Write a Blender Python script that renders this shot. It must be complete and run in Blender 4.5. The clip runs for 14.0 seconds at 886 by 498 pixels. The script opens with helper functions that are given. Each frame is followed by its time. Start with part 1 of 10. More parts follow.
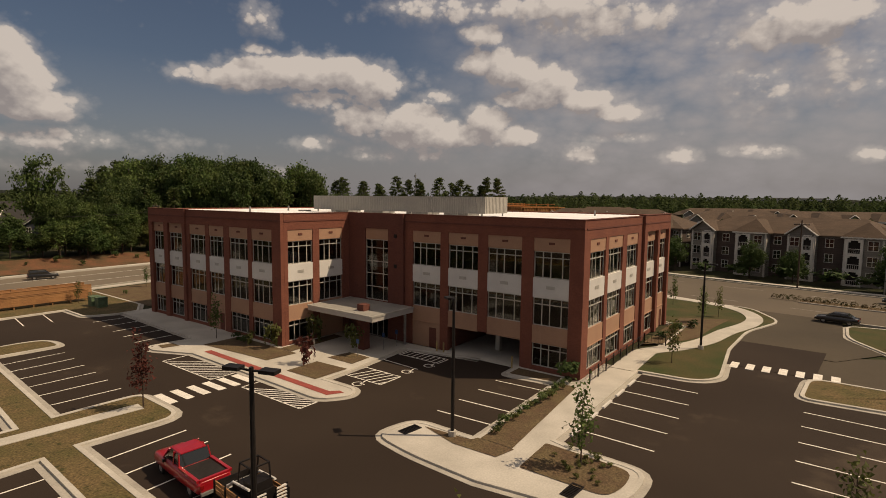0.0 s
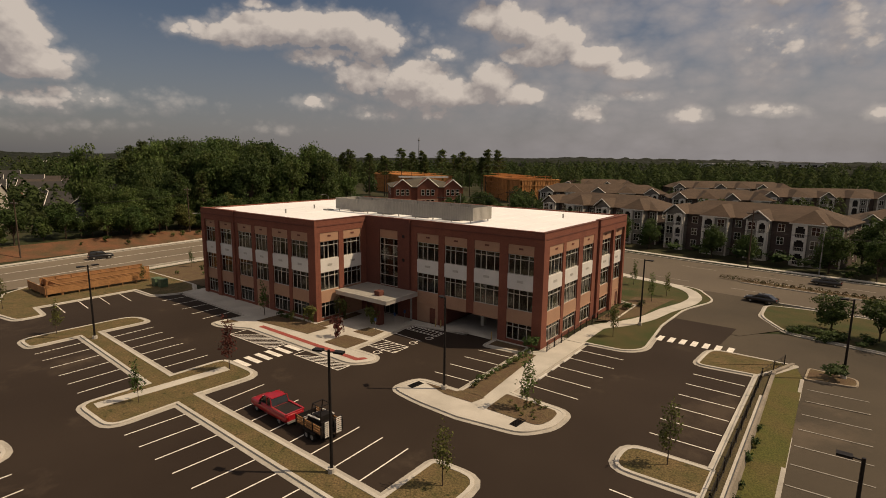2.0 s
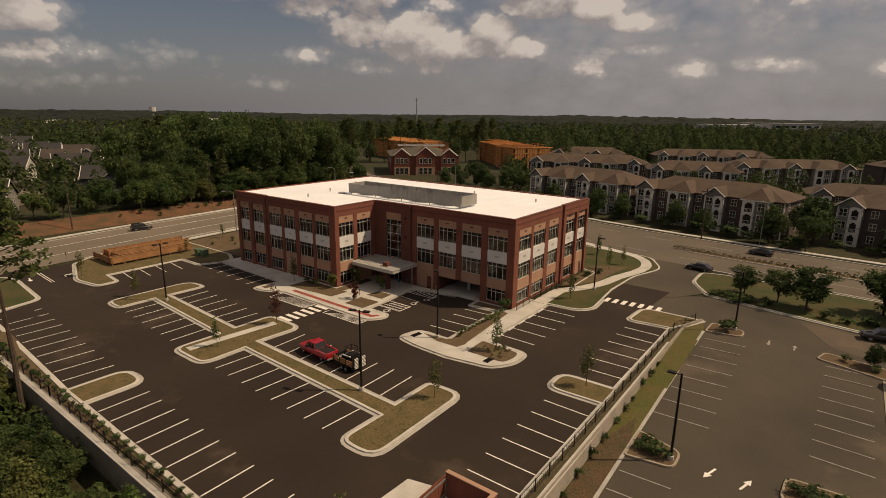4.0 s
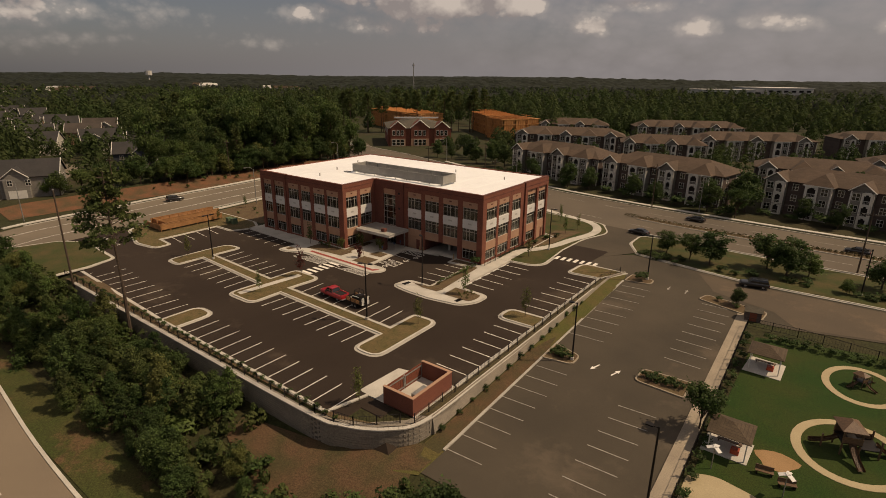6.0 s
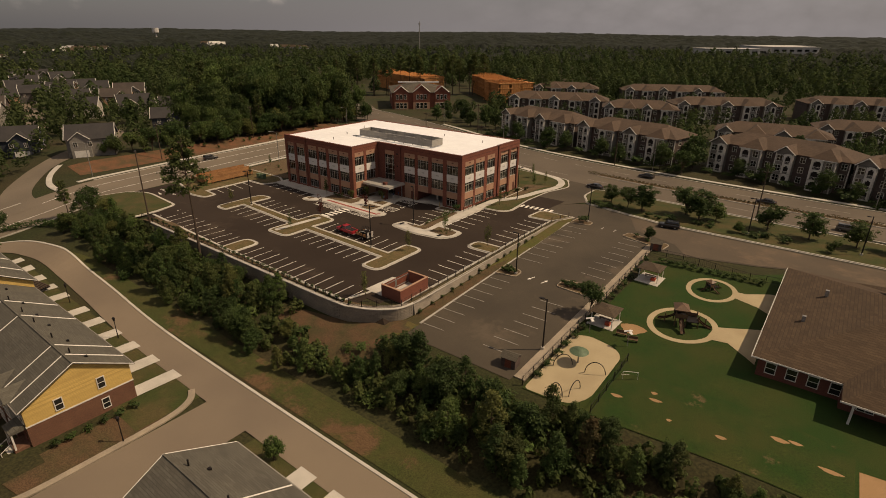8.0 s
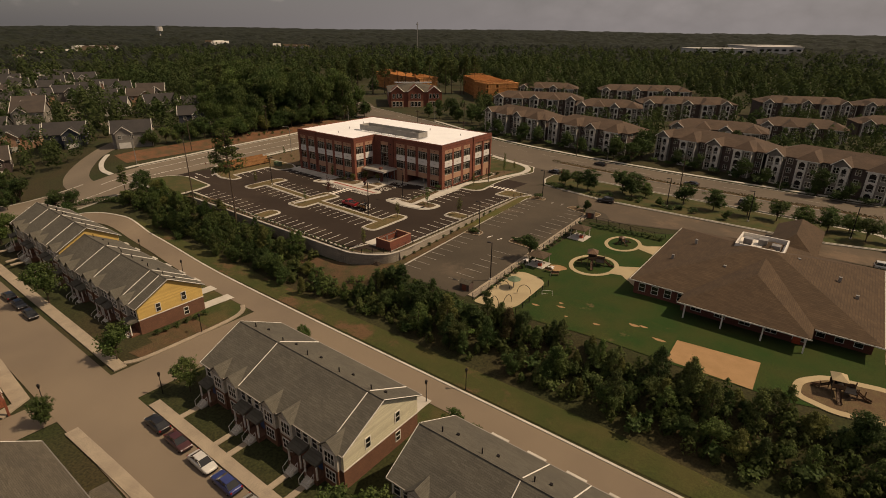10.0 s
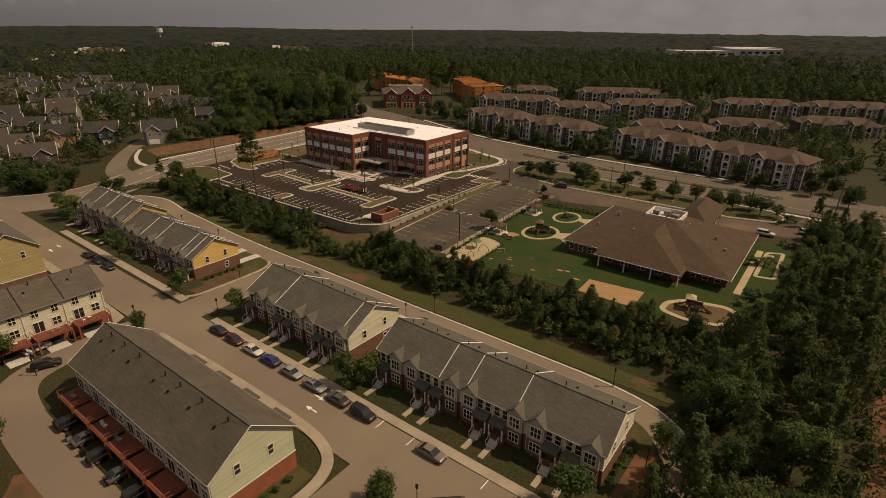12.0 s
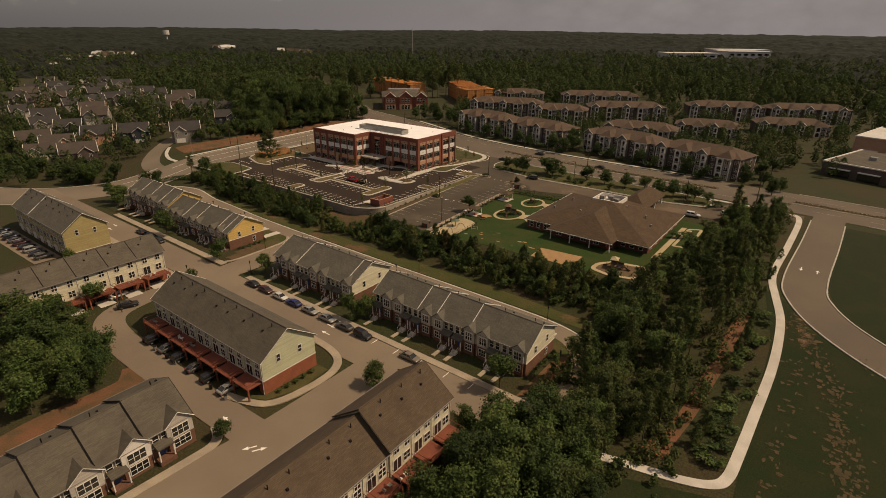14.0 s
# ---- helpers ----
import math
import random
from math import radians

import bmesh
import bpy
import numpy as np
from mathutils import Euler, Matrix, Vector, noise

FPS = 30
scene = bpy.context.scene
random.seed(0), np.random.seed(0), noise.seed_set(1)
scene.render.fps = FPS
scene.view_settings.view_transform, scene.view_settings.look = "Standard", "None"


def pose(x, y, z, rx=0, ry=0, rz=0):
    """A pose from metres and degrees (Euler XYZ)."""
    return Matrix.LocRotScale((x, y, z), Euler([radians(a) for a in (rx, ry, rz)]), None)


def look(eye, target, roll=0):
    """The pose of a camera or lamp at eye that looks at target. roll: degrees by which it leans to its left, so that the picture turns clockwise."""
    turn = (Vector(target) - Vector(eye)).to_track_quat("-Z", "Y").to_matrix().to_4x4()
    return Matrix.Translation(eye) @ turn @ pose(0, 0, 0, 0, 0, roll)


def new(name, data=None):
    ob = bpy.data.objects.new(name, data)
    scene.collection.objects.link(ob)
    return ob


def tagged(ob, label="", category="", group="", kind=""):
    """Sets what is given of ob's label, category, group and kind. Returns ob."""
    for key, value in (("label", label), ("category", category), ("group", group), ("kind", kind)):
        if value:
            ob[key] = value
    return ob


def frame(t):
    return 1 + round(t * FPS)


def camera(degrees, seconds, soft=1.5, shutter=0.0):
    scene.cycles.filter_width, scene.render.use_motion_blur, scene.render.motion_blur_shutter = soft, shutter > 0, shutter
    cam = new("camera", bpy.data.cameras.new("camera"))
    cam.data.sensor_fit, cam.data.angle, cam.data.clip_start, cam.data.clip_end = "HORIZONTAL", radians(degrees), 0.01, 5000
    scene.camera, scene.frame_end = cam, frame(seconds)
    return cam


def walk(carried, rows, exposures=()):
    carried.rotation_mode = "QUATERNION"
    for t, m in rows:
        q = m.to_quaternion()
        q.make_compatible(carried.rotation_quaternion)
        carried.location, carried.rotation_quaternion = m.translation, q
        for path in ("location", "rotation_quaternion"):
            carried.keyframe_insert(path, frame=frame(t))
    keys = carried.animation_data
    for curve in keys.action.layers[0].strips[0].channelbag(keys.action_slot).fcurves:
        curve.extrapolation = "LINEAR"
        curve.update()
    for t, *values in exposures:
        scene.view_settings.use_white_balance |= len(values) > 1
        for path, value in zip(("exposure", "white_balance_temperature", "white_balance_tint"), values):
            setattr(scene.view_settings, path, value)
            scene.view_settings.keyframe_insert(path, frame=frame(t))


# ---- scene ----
# camera: a drone that backs away, climbs and tips down
cam = camera(79.50, 14.0, soft=0.9)
ROWS = [  # seconds, x, y, z, heading, pitch, lean
    (0.0, 17.25, -43.68, 15.70, 36.50, -5.38, -0.62),
    (0.5, 19.49, -46.37, 17.51, 36.90, -6.11, -0.65),
    (1.0, 21.89, -49.17, 19.18, 36.95, -6.96, -0.65),
    (1.5, 24.46, -52.29, 20.70, 36.94, -8.24, -0.65),
    (2.0, 26.94, -55.44, 22.31, 36.87, -9.61, -0.66),
    (2.5, 29.50, -58.61, 24.09, 36.81, -11.00, -0.71),
    (5.0, 44.59, -76.51, 32.30, 36.46, -15.95, -0.70),
    (5.5, 48.85, -80.81, 34.10, 36.40, -16.97, -0.67),
    (6.0, 53.37, -85.34, 35.92, 36.41, -18.04, -0.66),
    (6.5, 58.18, -90.17, 37.81, 36.79, -19.16, -0.69),
    (7.0, 63.50, -95.16, 39.54, 37.16, -20.19, -0.68),
    (7.5, 68.95, -100.29, 41.16, 37.33, -21.31, -0.68),
    (8.0, 74.72, -105.70, 42.62, 37.26, -22.36, -0.61),
    (10.5, 104.87, -135.01, 48.83, 37.20, -22.67, -0.68),
    (11.0, 110.92, -141.02, 50.12, 37.03, -22.67, -0.68),
    (11.5, 117.05, -147.04, 51.45, 36.95, -22.63, -0.73),
    (12.0, 123.25, -153.12, 52.95, 36.89, -22.66, -0.70),
    (12.5, 129.55, -159.14, 54.53, 36.90, -22.71, -0.67),
    (13.0, 135.80, -165.13, 56.12, 36.88, -22.73, -0.69),
    (13.5, 141.89, -170.87, 57.67, 37.03, -22.73, -0.65),
    (14.0, 147.86, -176.50, 59.21, 37.14, -22.70, -0.60),
]
walk(cam, [(t, pose(x, y, z, 90 + p, 0, h) @ pose(0, 0, 0, 0, 0, -r)) for t, x, y, z, h, p, r in ROWS],
     [(0.0, -0.02, 6450, 13), (2.5, -0.04, 6480, 13), (5.0, -0.12, 6550, 14), (14.0, -0.14, 6700, 15)])

# ---------------------------------------------------------------- light
SUN = Vector((0.513, 0.365, 0.777)).normalized()
sun_data = bpy.data.lights.new("sun", "SUN")
sun_data.energy, sun_data.angle, sun_data.color = 4.0, radians(0.6), (1.0, 0.79, 0.53)
sun = new("sun", sun_data)
sun.matrix_world = look(SUN * 100, (0, 0, 0))

world = bpy.data.worlds.new("sky")
scene.world = world
world.use_nodes = True
wn, wl = world.node_tree.nodes, world.node_tree.links
wn.clear()
w_out = wn.new("ShaderNodeOutputWorld")
w_bg = wn.new("ShaderNodeBackground")
sky = wn.new("ShaderNodeTexSky")
sky.sky_type, sky.sun_disc = "NISHITA", False
sky.sun_elevation, sky.sun_rotation = math.asin(SUN.z), math.atan2(SUN.x, SUN.y)
sky.air_density, sky.dust_density, sky.ozone_density = 1.0, 2.0, 1.5
w_bg.inputs["Strength"].default_value = 0.060
wl.new(w_bg.outputs[0], w_out.inputs[0])


def wmath(op, a, b=None, c=None):
    n = wn.new("ShaderNodeMath")
    n.operation = op
    for i, v in enumerate((a, b, c)):
        if v is None:
            continue
        if isinstance(v, (int, float)):
            n.inputs[i].default_value = v
        else:
            wl.new(v, n.inputs[i])
    return n.outputs[0]


w_tc = wn.new("ShaderNodeTexCoord")
w_sep = wn.new("ShaderNodeSeparateXYZ")
wl.new(w_tc.outputs["Generated"], w_sep.inputs[0])
dx, dy, dz = w_sep.outputs
w_az = wmath("ARCTAN2", dy, dx)          # bearing, radians
w_el = wmath("ARCSINE", dz)              # height above the horizon, radians


# cumulus banks: bearing, height, half width, half height, weight (degrees)
BANK_WEST = [(165.0, 11.3, 1.3, 1.7, 1.00), (164.2, 9.4, 1.7, 1.8, 1.00), (163.6, 7.5, 2.8, 1.2, 0.95), (163.7, 4.7, 4.4, 1.3, 0.60), (157.6, 4.9, 6.1, 1.0, 0.50), (162.7, 2.6, 5.0, 0.7, 0.45)]
BANK_LONG = [(146.8, 11.5, 5.1, 1.0, 0.90), (139.7, 12.4, 6.3, 1.4, 1.00), (134.3, 11.5, 2.9, 1.4, 0.90), (137.5, 9.9, 4.6, 1.0, 0.75), (134.9, 8.5, 2.6, 1.8, 0.80), (127.2, 10.4, 1.8, 0.6, 0.65)]
BANK_MIDDLE = [(129.6, 7.3, 3.1, 2.1, 1.00), (125.4, 6.7, 5.7, 1.4, 0.95), (122.0, 8.1, 2.1, 1.4, 1.00), (119.0, 6.6, 2.1, 1.0, 0.90), (130.4, 4.7, 6.6, 0.8, 0.55), (139.5, 5.5, 2.6, 0.7, 0.55)]
BANK_TOWER = [(123.0, 13.8, 1.6, 1.1, 1.00), (120.7, 13.3, 1.5, 1.5, 1.00), (118.4, 12.8, 1.4, 1.4, 1.00), (115.7, 11.6, 2.2, 1.5, 1.00), (117.2, 10.2, 3.4, 1.0, 0.85), (112.1, 10.0, 2.5, 1.1, 0.90), (108.2, 8.7, 2.7, 0.8, 0.80)]
BANK_HIGH = [(145.0, 17.0, 1.8, 1.6, 0.55), (144.9, 14.1, 1.5, 0.5, 0.60), (122.4, 16.7, 2.0, 1.0, 0.80), (120.0, 18.9, 11.7, 1.2, 0.72), (110.4, 17.2, 7.3, 1.7, 0.66), (94.0, 15.2, 4.7, 1.7, 0.90), (90.2, 11.7, 2.9, 3.1, 0.62), (96.5, 10.0, 3.0, 2.4, 0.55)]
BANK_LOW = [(108.1, 6.4, 3.7, 0.5, 0.55), (112.2, 4.7, 1.8, 0.9, 0.72), (103.0, 4.5, 1.4, 0.8, 0.66), (97.4, 4.8, 1.7, 0.6, 0.70), (95.0, 4.6, 1.5, 0.5, 0.62), (88.2, 4.1, 1.2, 0.6, 0.62), (144.3, 2.8, 3.9, 0.6, 0.34)]
BANK_REST = [(120.2, 25.3, 26.5, 3.1, 0.70), (157.4, 19.8, 6.5, 2.1, 0.40)]
CLOUDS = BANK_WEST + BANK_LONG + BANK_MIDDLE + BANK_TOWER + BANK_HIGH + BANK_LOW + BANK_REST


def wnoise_at(az, el, sx, sy, off=0.0):
    """Billowing relief: soft noise with rounded puffs."""
    cx = wn.new("ShaderNodeCombineXYZ")
    wl.new(wmath("MULTIPLY", az, sx), cx.inputs[0])
    wl.new(wmath("MULTIPLY", el, sy), cx.inputs[1])
    cx.inputs[2].default_value = off
    n = wn.new("ShaderNodeTexNoise")
    n.inputs["Scale"].default_value, n.inputs["Detail"].default_value, n.inputs["Roughness"].default_value = 1.0, 7, 0.52
    wl.new(cx.outputs[0], n.inputs["Vector"])
    v = wn.new("ShaderNodeTexVoronoi")
    v.inputs["Scale"].default_value, v.inputs["Detail"].default_value, v.inputs["Roughness"].default_value = 3.2, 3, 0.5
    wl.new(cx.outputs[0], v.inputs["Vector"])
    return wmath("SUBTRACT", wmath("MULTIPLY", wmath("SUBTRACT", n.outputs["Fac"], 0.5), 1.2), wmath("MULTIPLY", wmath("SUBTRACT", v.outputs["Distance"], 0.45), 0.60))


def cloud_shape(az, el):
    field = None
    for caz, cel, hw, hh, wt in CLOUDS:
        ax_ = wmath("DIVIDE", wmath("SUBTRACT", az, radians(caz)), radians(hw))
        ay_ = wmath("DIVIDE", wmath("SUBTRACT", el, radians(cel)), radians(hh))
        q = wmath("ADD", wmath("MULTIPLY", ax_, ax_), wmath("MULTIPLY", ay_, ay_))
        bump_ = wmath("MULTIPLY", wmath("POWER", 2.718, wmath("MULTIPLY", wmath("POWER", q, 1.35), -0.34)), wt * 1.42)
        field = bump_ if field is None else wmath("MAXIMUM", field, bump_)
    high = wn.new("ShaderNodeMapRange")      # broken cloud added out of view, overhead and behind, to lift the fill light
    high.inputs["From Min"].default_value, high.inputs["From Max"].default_value = radians(22), radians(40)
    high.inputs["To Max"].default_value = 0.9
    wl.new(el, high.inputs["Value"])
    field = wmath("MAXIMUM", field, high.outputs[0])
    return wmath("ADD", field, wmath("MULTIPLY", wnoise_at(az, el, 10.0, 13.0), 0.80))


shape = cloud_shape(w_az, w_el)
sunward = cloud_shape(wmath("SUBTRACT", w_az, radians(0.8)), wmath("ADD", w_el, radians(1.5)))
ramp = wn.new("ShaderNodeMapRange")
ramp.interpolation_type = "SMOOTHSTEP"
ramp.inputs["From Min"].default_value, ramp.inputs["From Max"].default_value = 0.40, 0.70
wl.new(shape, ramp.inputs["Value"])
thin = wn.new("ShaderNodeMapRange")       # frayed skirts and thin cloud round each bank
thin.interpolation_type = "SMOOTHSTEP"
thin.inputs["From Min"].default_value, thin.inputs["From Max"].default_value = 0.00, 0.60
thin.inputs["To Max"].default_value = 0.38
wl.new(shape, thin.inputs["Value"])
cover = wmath("MAXIMUM", ramp.outputs[0], thin.outputs[0])
# lit tops, grey undersides: bright where the cloud thins out towards the sun
tone = wn.new("ShaderNodeMapRange")
tone.inputs["From Min"].default_value, tone.inputs["From Max"].default_value = -0.28, 0.52
wl.new(wmath("SUBTRACT", shape, sunward), tone.inputs["Value"])
c_mix = wn.new("ShaderNodeMix")
c_mix.data_type = "RGBA"
c_mix.inputs["A"].default_value, c_mix.inputs["B"].default_value = (4.9, 4.3, 3.95, 1), (10.2, 8.9, 7.5, 1)
wl.new(tone.outputs[0], c_mix.inputs["Factor"])
haze = wn.new("ShaderNodeMapRange")
haze.inputs["From Min"].default_value, haze.inputs["From Max"].default_value = 0.0, radians(13)
haze.inputs["To Min"].default_value, haze.inputs["To Max"].default_value = 1.0, 0.0
wl.new(w_el, haze.inputs["Value"])
h_mix = wn.new("ShaderNodeMix")
h_mix.data_type = "RGBA"
h_mix.inputs["B"].default_value = (4.4, 4.1, 4.0, 1)
away = wn.new("ShaderNodeMapRange")       # less bright away from the sun
away.inputs["From Min"].default_value, away.inputs["From Max"].default_value = radians(132), radians(166)
away.inputs["To Min"].default_value, away.inputs["To Max"].default_value = 1.0, 0.45
wl.new(w_az, away.inputs["Value"])
wl.new(wmath("MULTIPLY", wmath("MULTIPLY", haze.outputs[0], 0.80), away.outputs[0]), h_mix.inputs["Factor"])
s_tint = wn.new("ShaderNodeMix")
s_tint.data_type, s_tint.blend_type = "RGBA", "MULTIPLY"
s_tint.inputs["Factor"].default_value = 1.0
s_tint.inputs["B"].default_value = (0.78, 0.73, 0.70, 1)
wl.new(sky.outputs[0], s_tint.inputs["A"])
veil = wn.new("ShaderNodeMapRange")       # thin high overcast towards the north-east and overhead
veil.interpolation_type = "SMOOTHSTEP"
veil.inputs["From Min"].default_value, veil.inputs["From Max"].default_value = radians(134), radians(112)
veil.inputs["To Max"].default_value = 0.95
wl.new(w_az, veil.inputs["Value"])
v_mix = wn.new("ShaderNodeMix")
v_mix.data_type = "RGBA"
v_mix.inputs["B"].default_value = (6.5, 5.85, 5.4, 1)
wl.new(wmath("MULTIPLY", veil.outputs[0], wmath("ADD", 0.8, wnoise_at(w_az, w_el, 5.0, 9.0, 4.0))), v_mix.inputs["Factor"])
wl.new(s_tint.outputs["Result"], v_mix.inputs["A"])
wl.new(v_mix.outputs["Result"], h_mix.inputs["A"])
sky_mix = wn.new("ShaderNodeMix")
sky_mix.data_type = "RGBA"
wl.new(wmath("MULTIPLY", cover, 0.93), sky_mix.inputs["Factor"])
wl.new(h_mix.outputs["Result"], sky_mix.inputs["A"])
wl.new(c_mix.outputs["Result"], sky_mix.inputs["B"])
wl.new(sky_mix.outputs["Result"], w_bg.inputs["Color"])

# ---------------------------------------------------------------- materials


def mat(name, col, rough=0.8, col2=None, scale=0.4, fine=6.0, bump=0.15, metal=0.0, amount=0.25, pattern="", spec=0.3, size=(0.2, 0.067), vary=0.0, island=0.0, patch=None):
    """A surface: two tones in large patches, fine grain, fine relief; optionally courses of brick, block, siding or shingle."""
    m = bpy.data.materials.new(name)
    m.use_nodes = True
    n, l = m.node_tree.nodes, m.node_tree.links
    b = n["Principled BSDF"]
    b.inputs["Roughness"].default_value, b.inputs["Metallic"].default_value = rough, metal
    b.inputs["Specular IOR Level"].default_value = spec
    geo = n.new("ShaderNodeNewGeometry")
    pos = geo.outputs["Position"]
    n1, n2 = n.new("ShaderNodeTexNoise"), n.new("ShaderNodeTexNoise")
    n1.inputs["Scale"].default_value, n1.inputs["Detail"].default_value = scale, 5
    n2.inputs["Scale"].default_value, n2.inputs["Detail"].default_value = fine, 3
    l.new(pos, n1.inputs["Vector"]), l.new(pos, n2.inputs["Vector"])
    r1 = n.new("ShaderNodeMapRange")
    r1.inputs["From Min"].default_value, r1.inputs["From Max"].default_value = 0.36, 0.66
    l.new(n1.outputs["Fac"], r1.inputs["Value"])
    mx = n.new("ShaderNodeMix")
    mx.data_type = "RGBA"
    c2 = col2 or tuple(c * 0.72 for c in col)
    mx.inputs["A"].default_value, mx.inputs["B"].default_value = (*col, 1), (*c2, 1)
    l.new(r1.outputs[0], mx.inputs["Factor"])
    out = mx.outputs["Result"]
    height = n2.outputs["Fac"]
    if patch:      # bare, worn spots with ragged edges: colour, size, how much
        pn, pr, pm = n.new("ShaderNodeTexNoise"), n.new("ShaderNodeMapRange"), n.new("ShaderNodeMix")
        pn.inputs["Scale"].default_value, pn.inputs["Detail"].default_value, pn.inputs["Roughness"].default_value = patch[1], 8, 0.68
        pr.inputs["From Min"].default_value, pr.inputs["From Max"].default_value = patch[2], patch[2] + 0.09
        pm.data_type = "RGBA"
        pm.inputs["B"].default_value = (*patch[0], 1)
        l.new(pos, pn.inputs["Vector"]), l.new(pn.outputs["Fac"], pr.inputs["Value"]), l.new(pr.outputs[0], pm.inputs["Factor"])
        l.new(out, pm.inputs["A"])
        out = pm.outputs["Result"]
    if pattern in ("brick", "block", "siding", "shingle"):
        sp, cb = n.new("ShaderNodeSeparateXYZ"), n.new("ShaderNodeCombineXYZ")
        l.new(pos, sp.inputs[0])
        ad = n.new("ShaderNodeMath")
        l.new(sp.outputs[0], ad.inputs[0]), l.new(sp.outputs[1], ad.inputs[1])
        l.new(ad.outputs[0], cb.inputs[0]), l.new(sp.outputs[2], cb.inputs[1])
        bt = n.new("ShaderNodeTexBrick")
        l.new(cb.outputs[0], bt.inputs["Vector"])
        bt.inputs["Scale"].default_value = 1.0
        bt.inputs["Brick Width"].default_value, bt.inputs["Row Height"].default_value = size
        bt.inputs["Mortar Size"].default_value = size[1] * 0.09
        bt.inputs["Color1"].default_value, bt.inputs["Color2"].default_value = (1, 1, 1, 1), (0.72, 0.70, 0.70, 1)
        bt.inputs["Mortar"].default_value = (1.25, 1.2, 1.15, 1) if pattern == "brick" else (0.55, 0.55, 0.55, 1)
        mb = n.new("ShaderNodeMix")
        mb.data_type, mb.blend_type = "RGBA", "MULTIPLY"
        mb.inputs["Factor"].default_value = 0.8
        l.new(out, mb.inputs["A"]), l.new(bt.outputs["Color"], mb.inputs["B"])
        out = mb.outputs["Result"]
    gr = n.new("ShaderNodeMapRange")
    gr.inputs["From Min"].default_value, gr.inputs["From Max"].default_value = 0.3, 0.7
    gr.inputs["To Min"].default_value, gr.inputs["To Max"].default_value = 1 - amount, 1 + amount
    l.new(n2.outputs["Fac"], gr.inputs["Value"])
    mg = n.new("ShaderNodeMix")
    mg.data_type, mg.blend_type = "RGBA", "MULTIPLY"
    mg.inputs["Factor"].default_value = 1.0
    l.new(out, mg.inputs["A"]), l.new(gr.outputs[0], mg.inputs["B"])
    out = mg.outputs["Result"]
    for amt, sock in ((vary, n.new("ShaderNodeObjectInfo").outputs["Random"] if vary else None), (island, geo.outputs["Random Per Island"])):
        if amt:
            vr = n.new("ShaderNodeMapRange")
            vr.inputs["To Min"].default_value, vr.inputs["To Max"].default_value = 1 - amt, 1 + amt
            l.new(sock, vr.inputs["Value"])
            mv = n.new("ShaderNodeMix")
            mv.data_type, mv.blend_type = "RGBA", "MULTIPLY"
            mv.inputs["Factor"].default_value = 1.0
            l.new(out, mv.inputs["A"]), l.new(vr.outputs[0], mv.inputs["B"])
            out = mv.outputs["Result"]
    l.new(out, b.inputs["Base Color"])
    if bump:
        bp = n.new("ShaderNodeBump")
        bp.inputs["Strength"].default_value, bp.inputs["Distance"].default_value = bump, 0.05
        l.new(height, bp.inputs["Height"]), l.new(bp.outputs[0], b.inputs["Normal"])
    return m


def glass_mat(name, col, rough=0.06):
    m = bpy.data.materials.new(name)
    m.use_nodes = True
    b = m.node_tree.nodes["Principled BSDF"]
    b.inputs["Base Color"].default_value = (*col, 1)
    b.inputs["Roughness"].default_value, b.inputs["Specular IOR Level"].default_value = rough, 0.75
    b.inputs["IOR"].default_value = 1.52
    n, l = m.node_tree.nodes, m.node_tree.links
    tx, bp = n.new("ShaderNodeTexNoise"), n.new("ShaderNodeBump")
    tx.inputs["Scale"].default_value = 0.7
    bp.inputs["Strength"].default_value, bp.inputs["Distance"].default_value = 0.05, 0.05
    l.new(tx.outputs["Fac"], bp.inputs["Height"]), l.new(bp.outputs[0], b.inputs["Normal"])
    return m


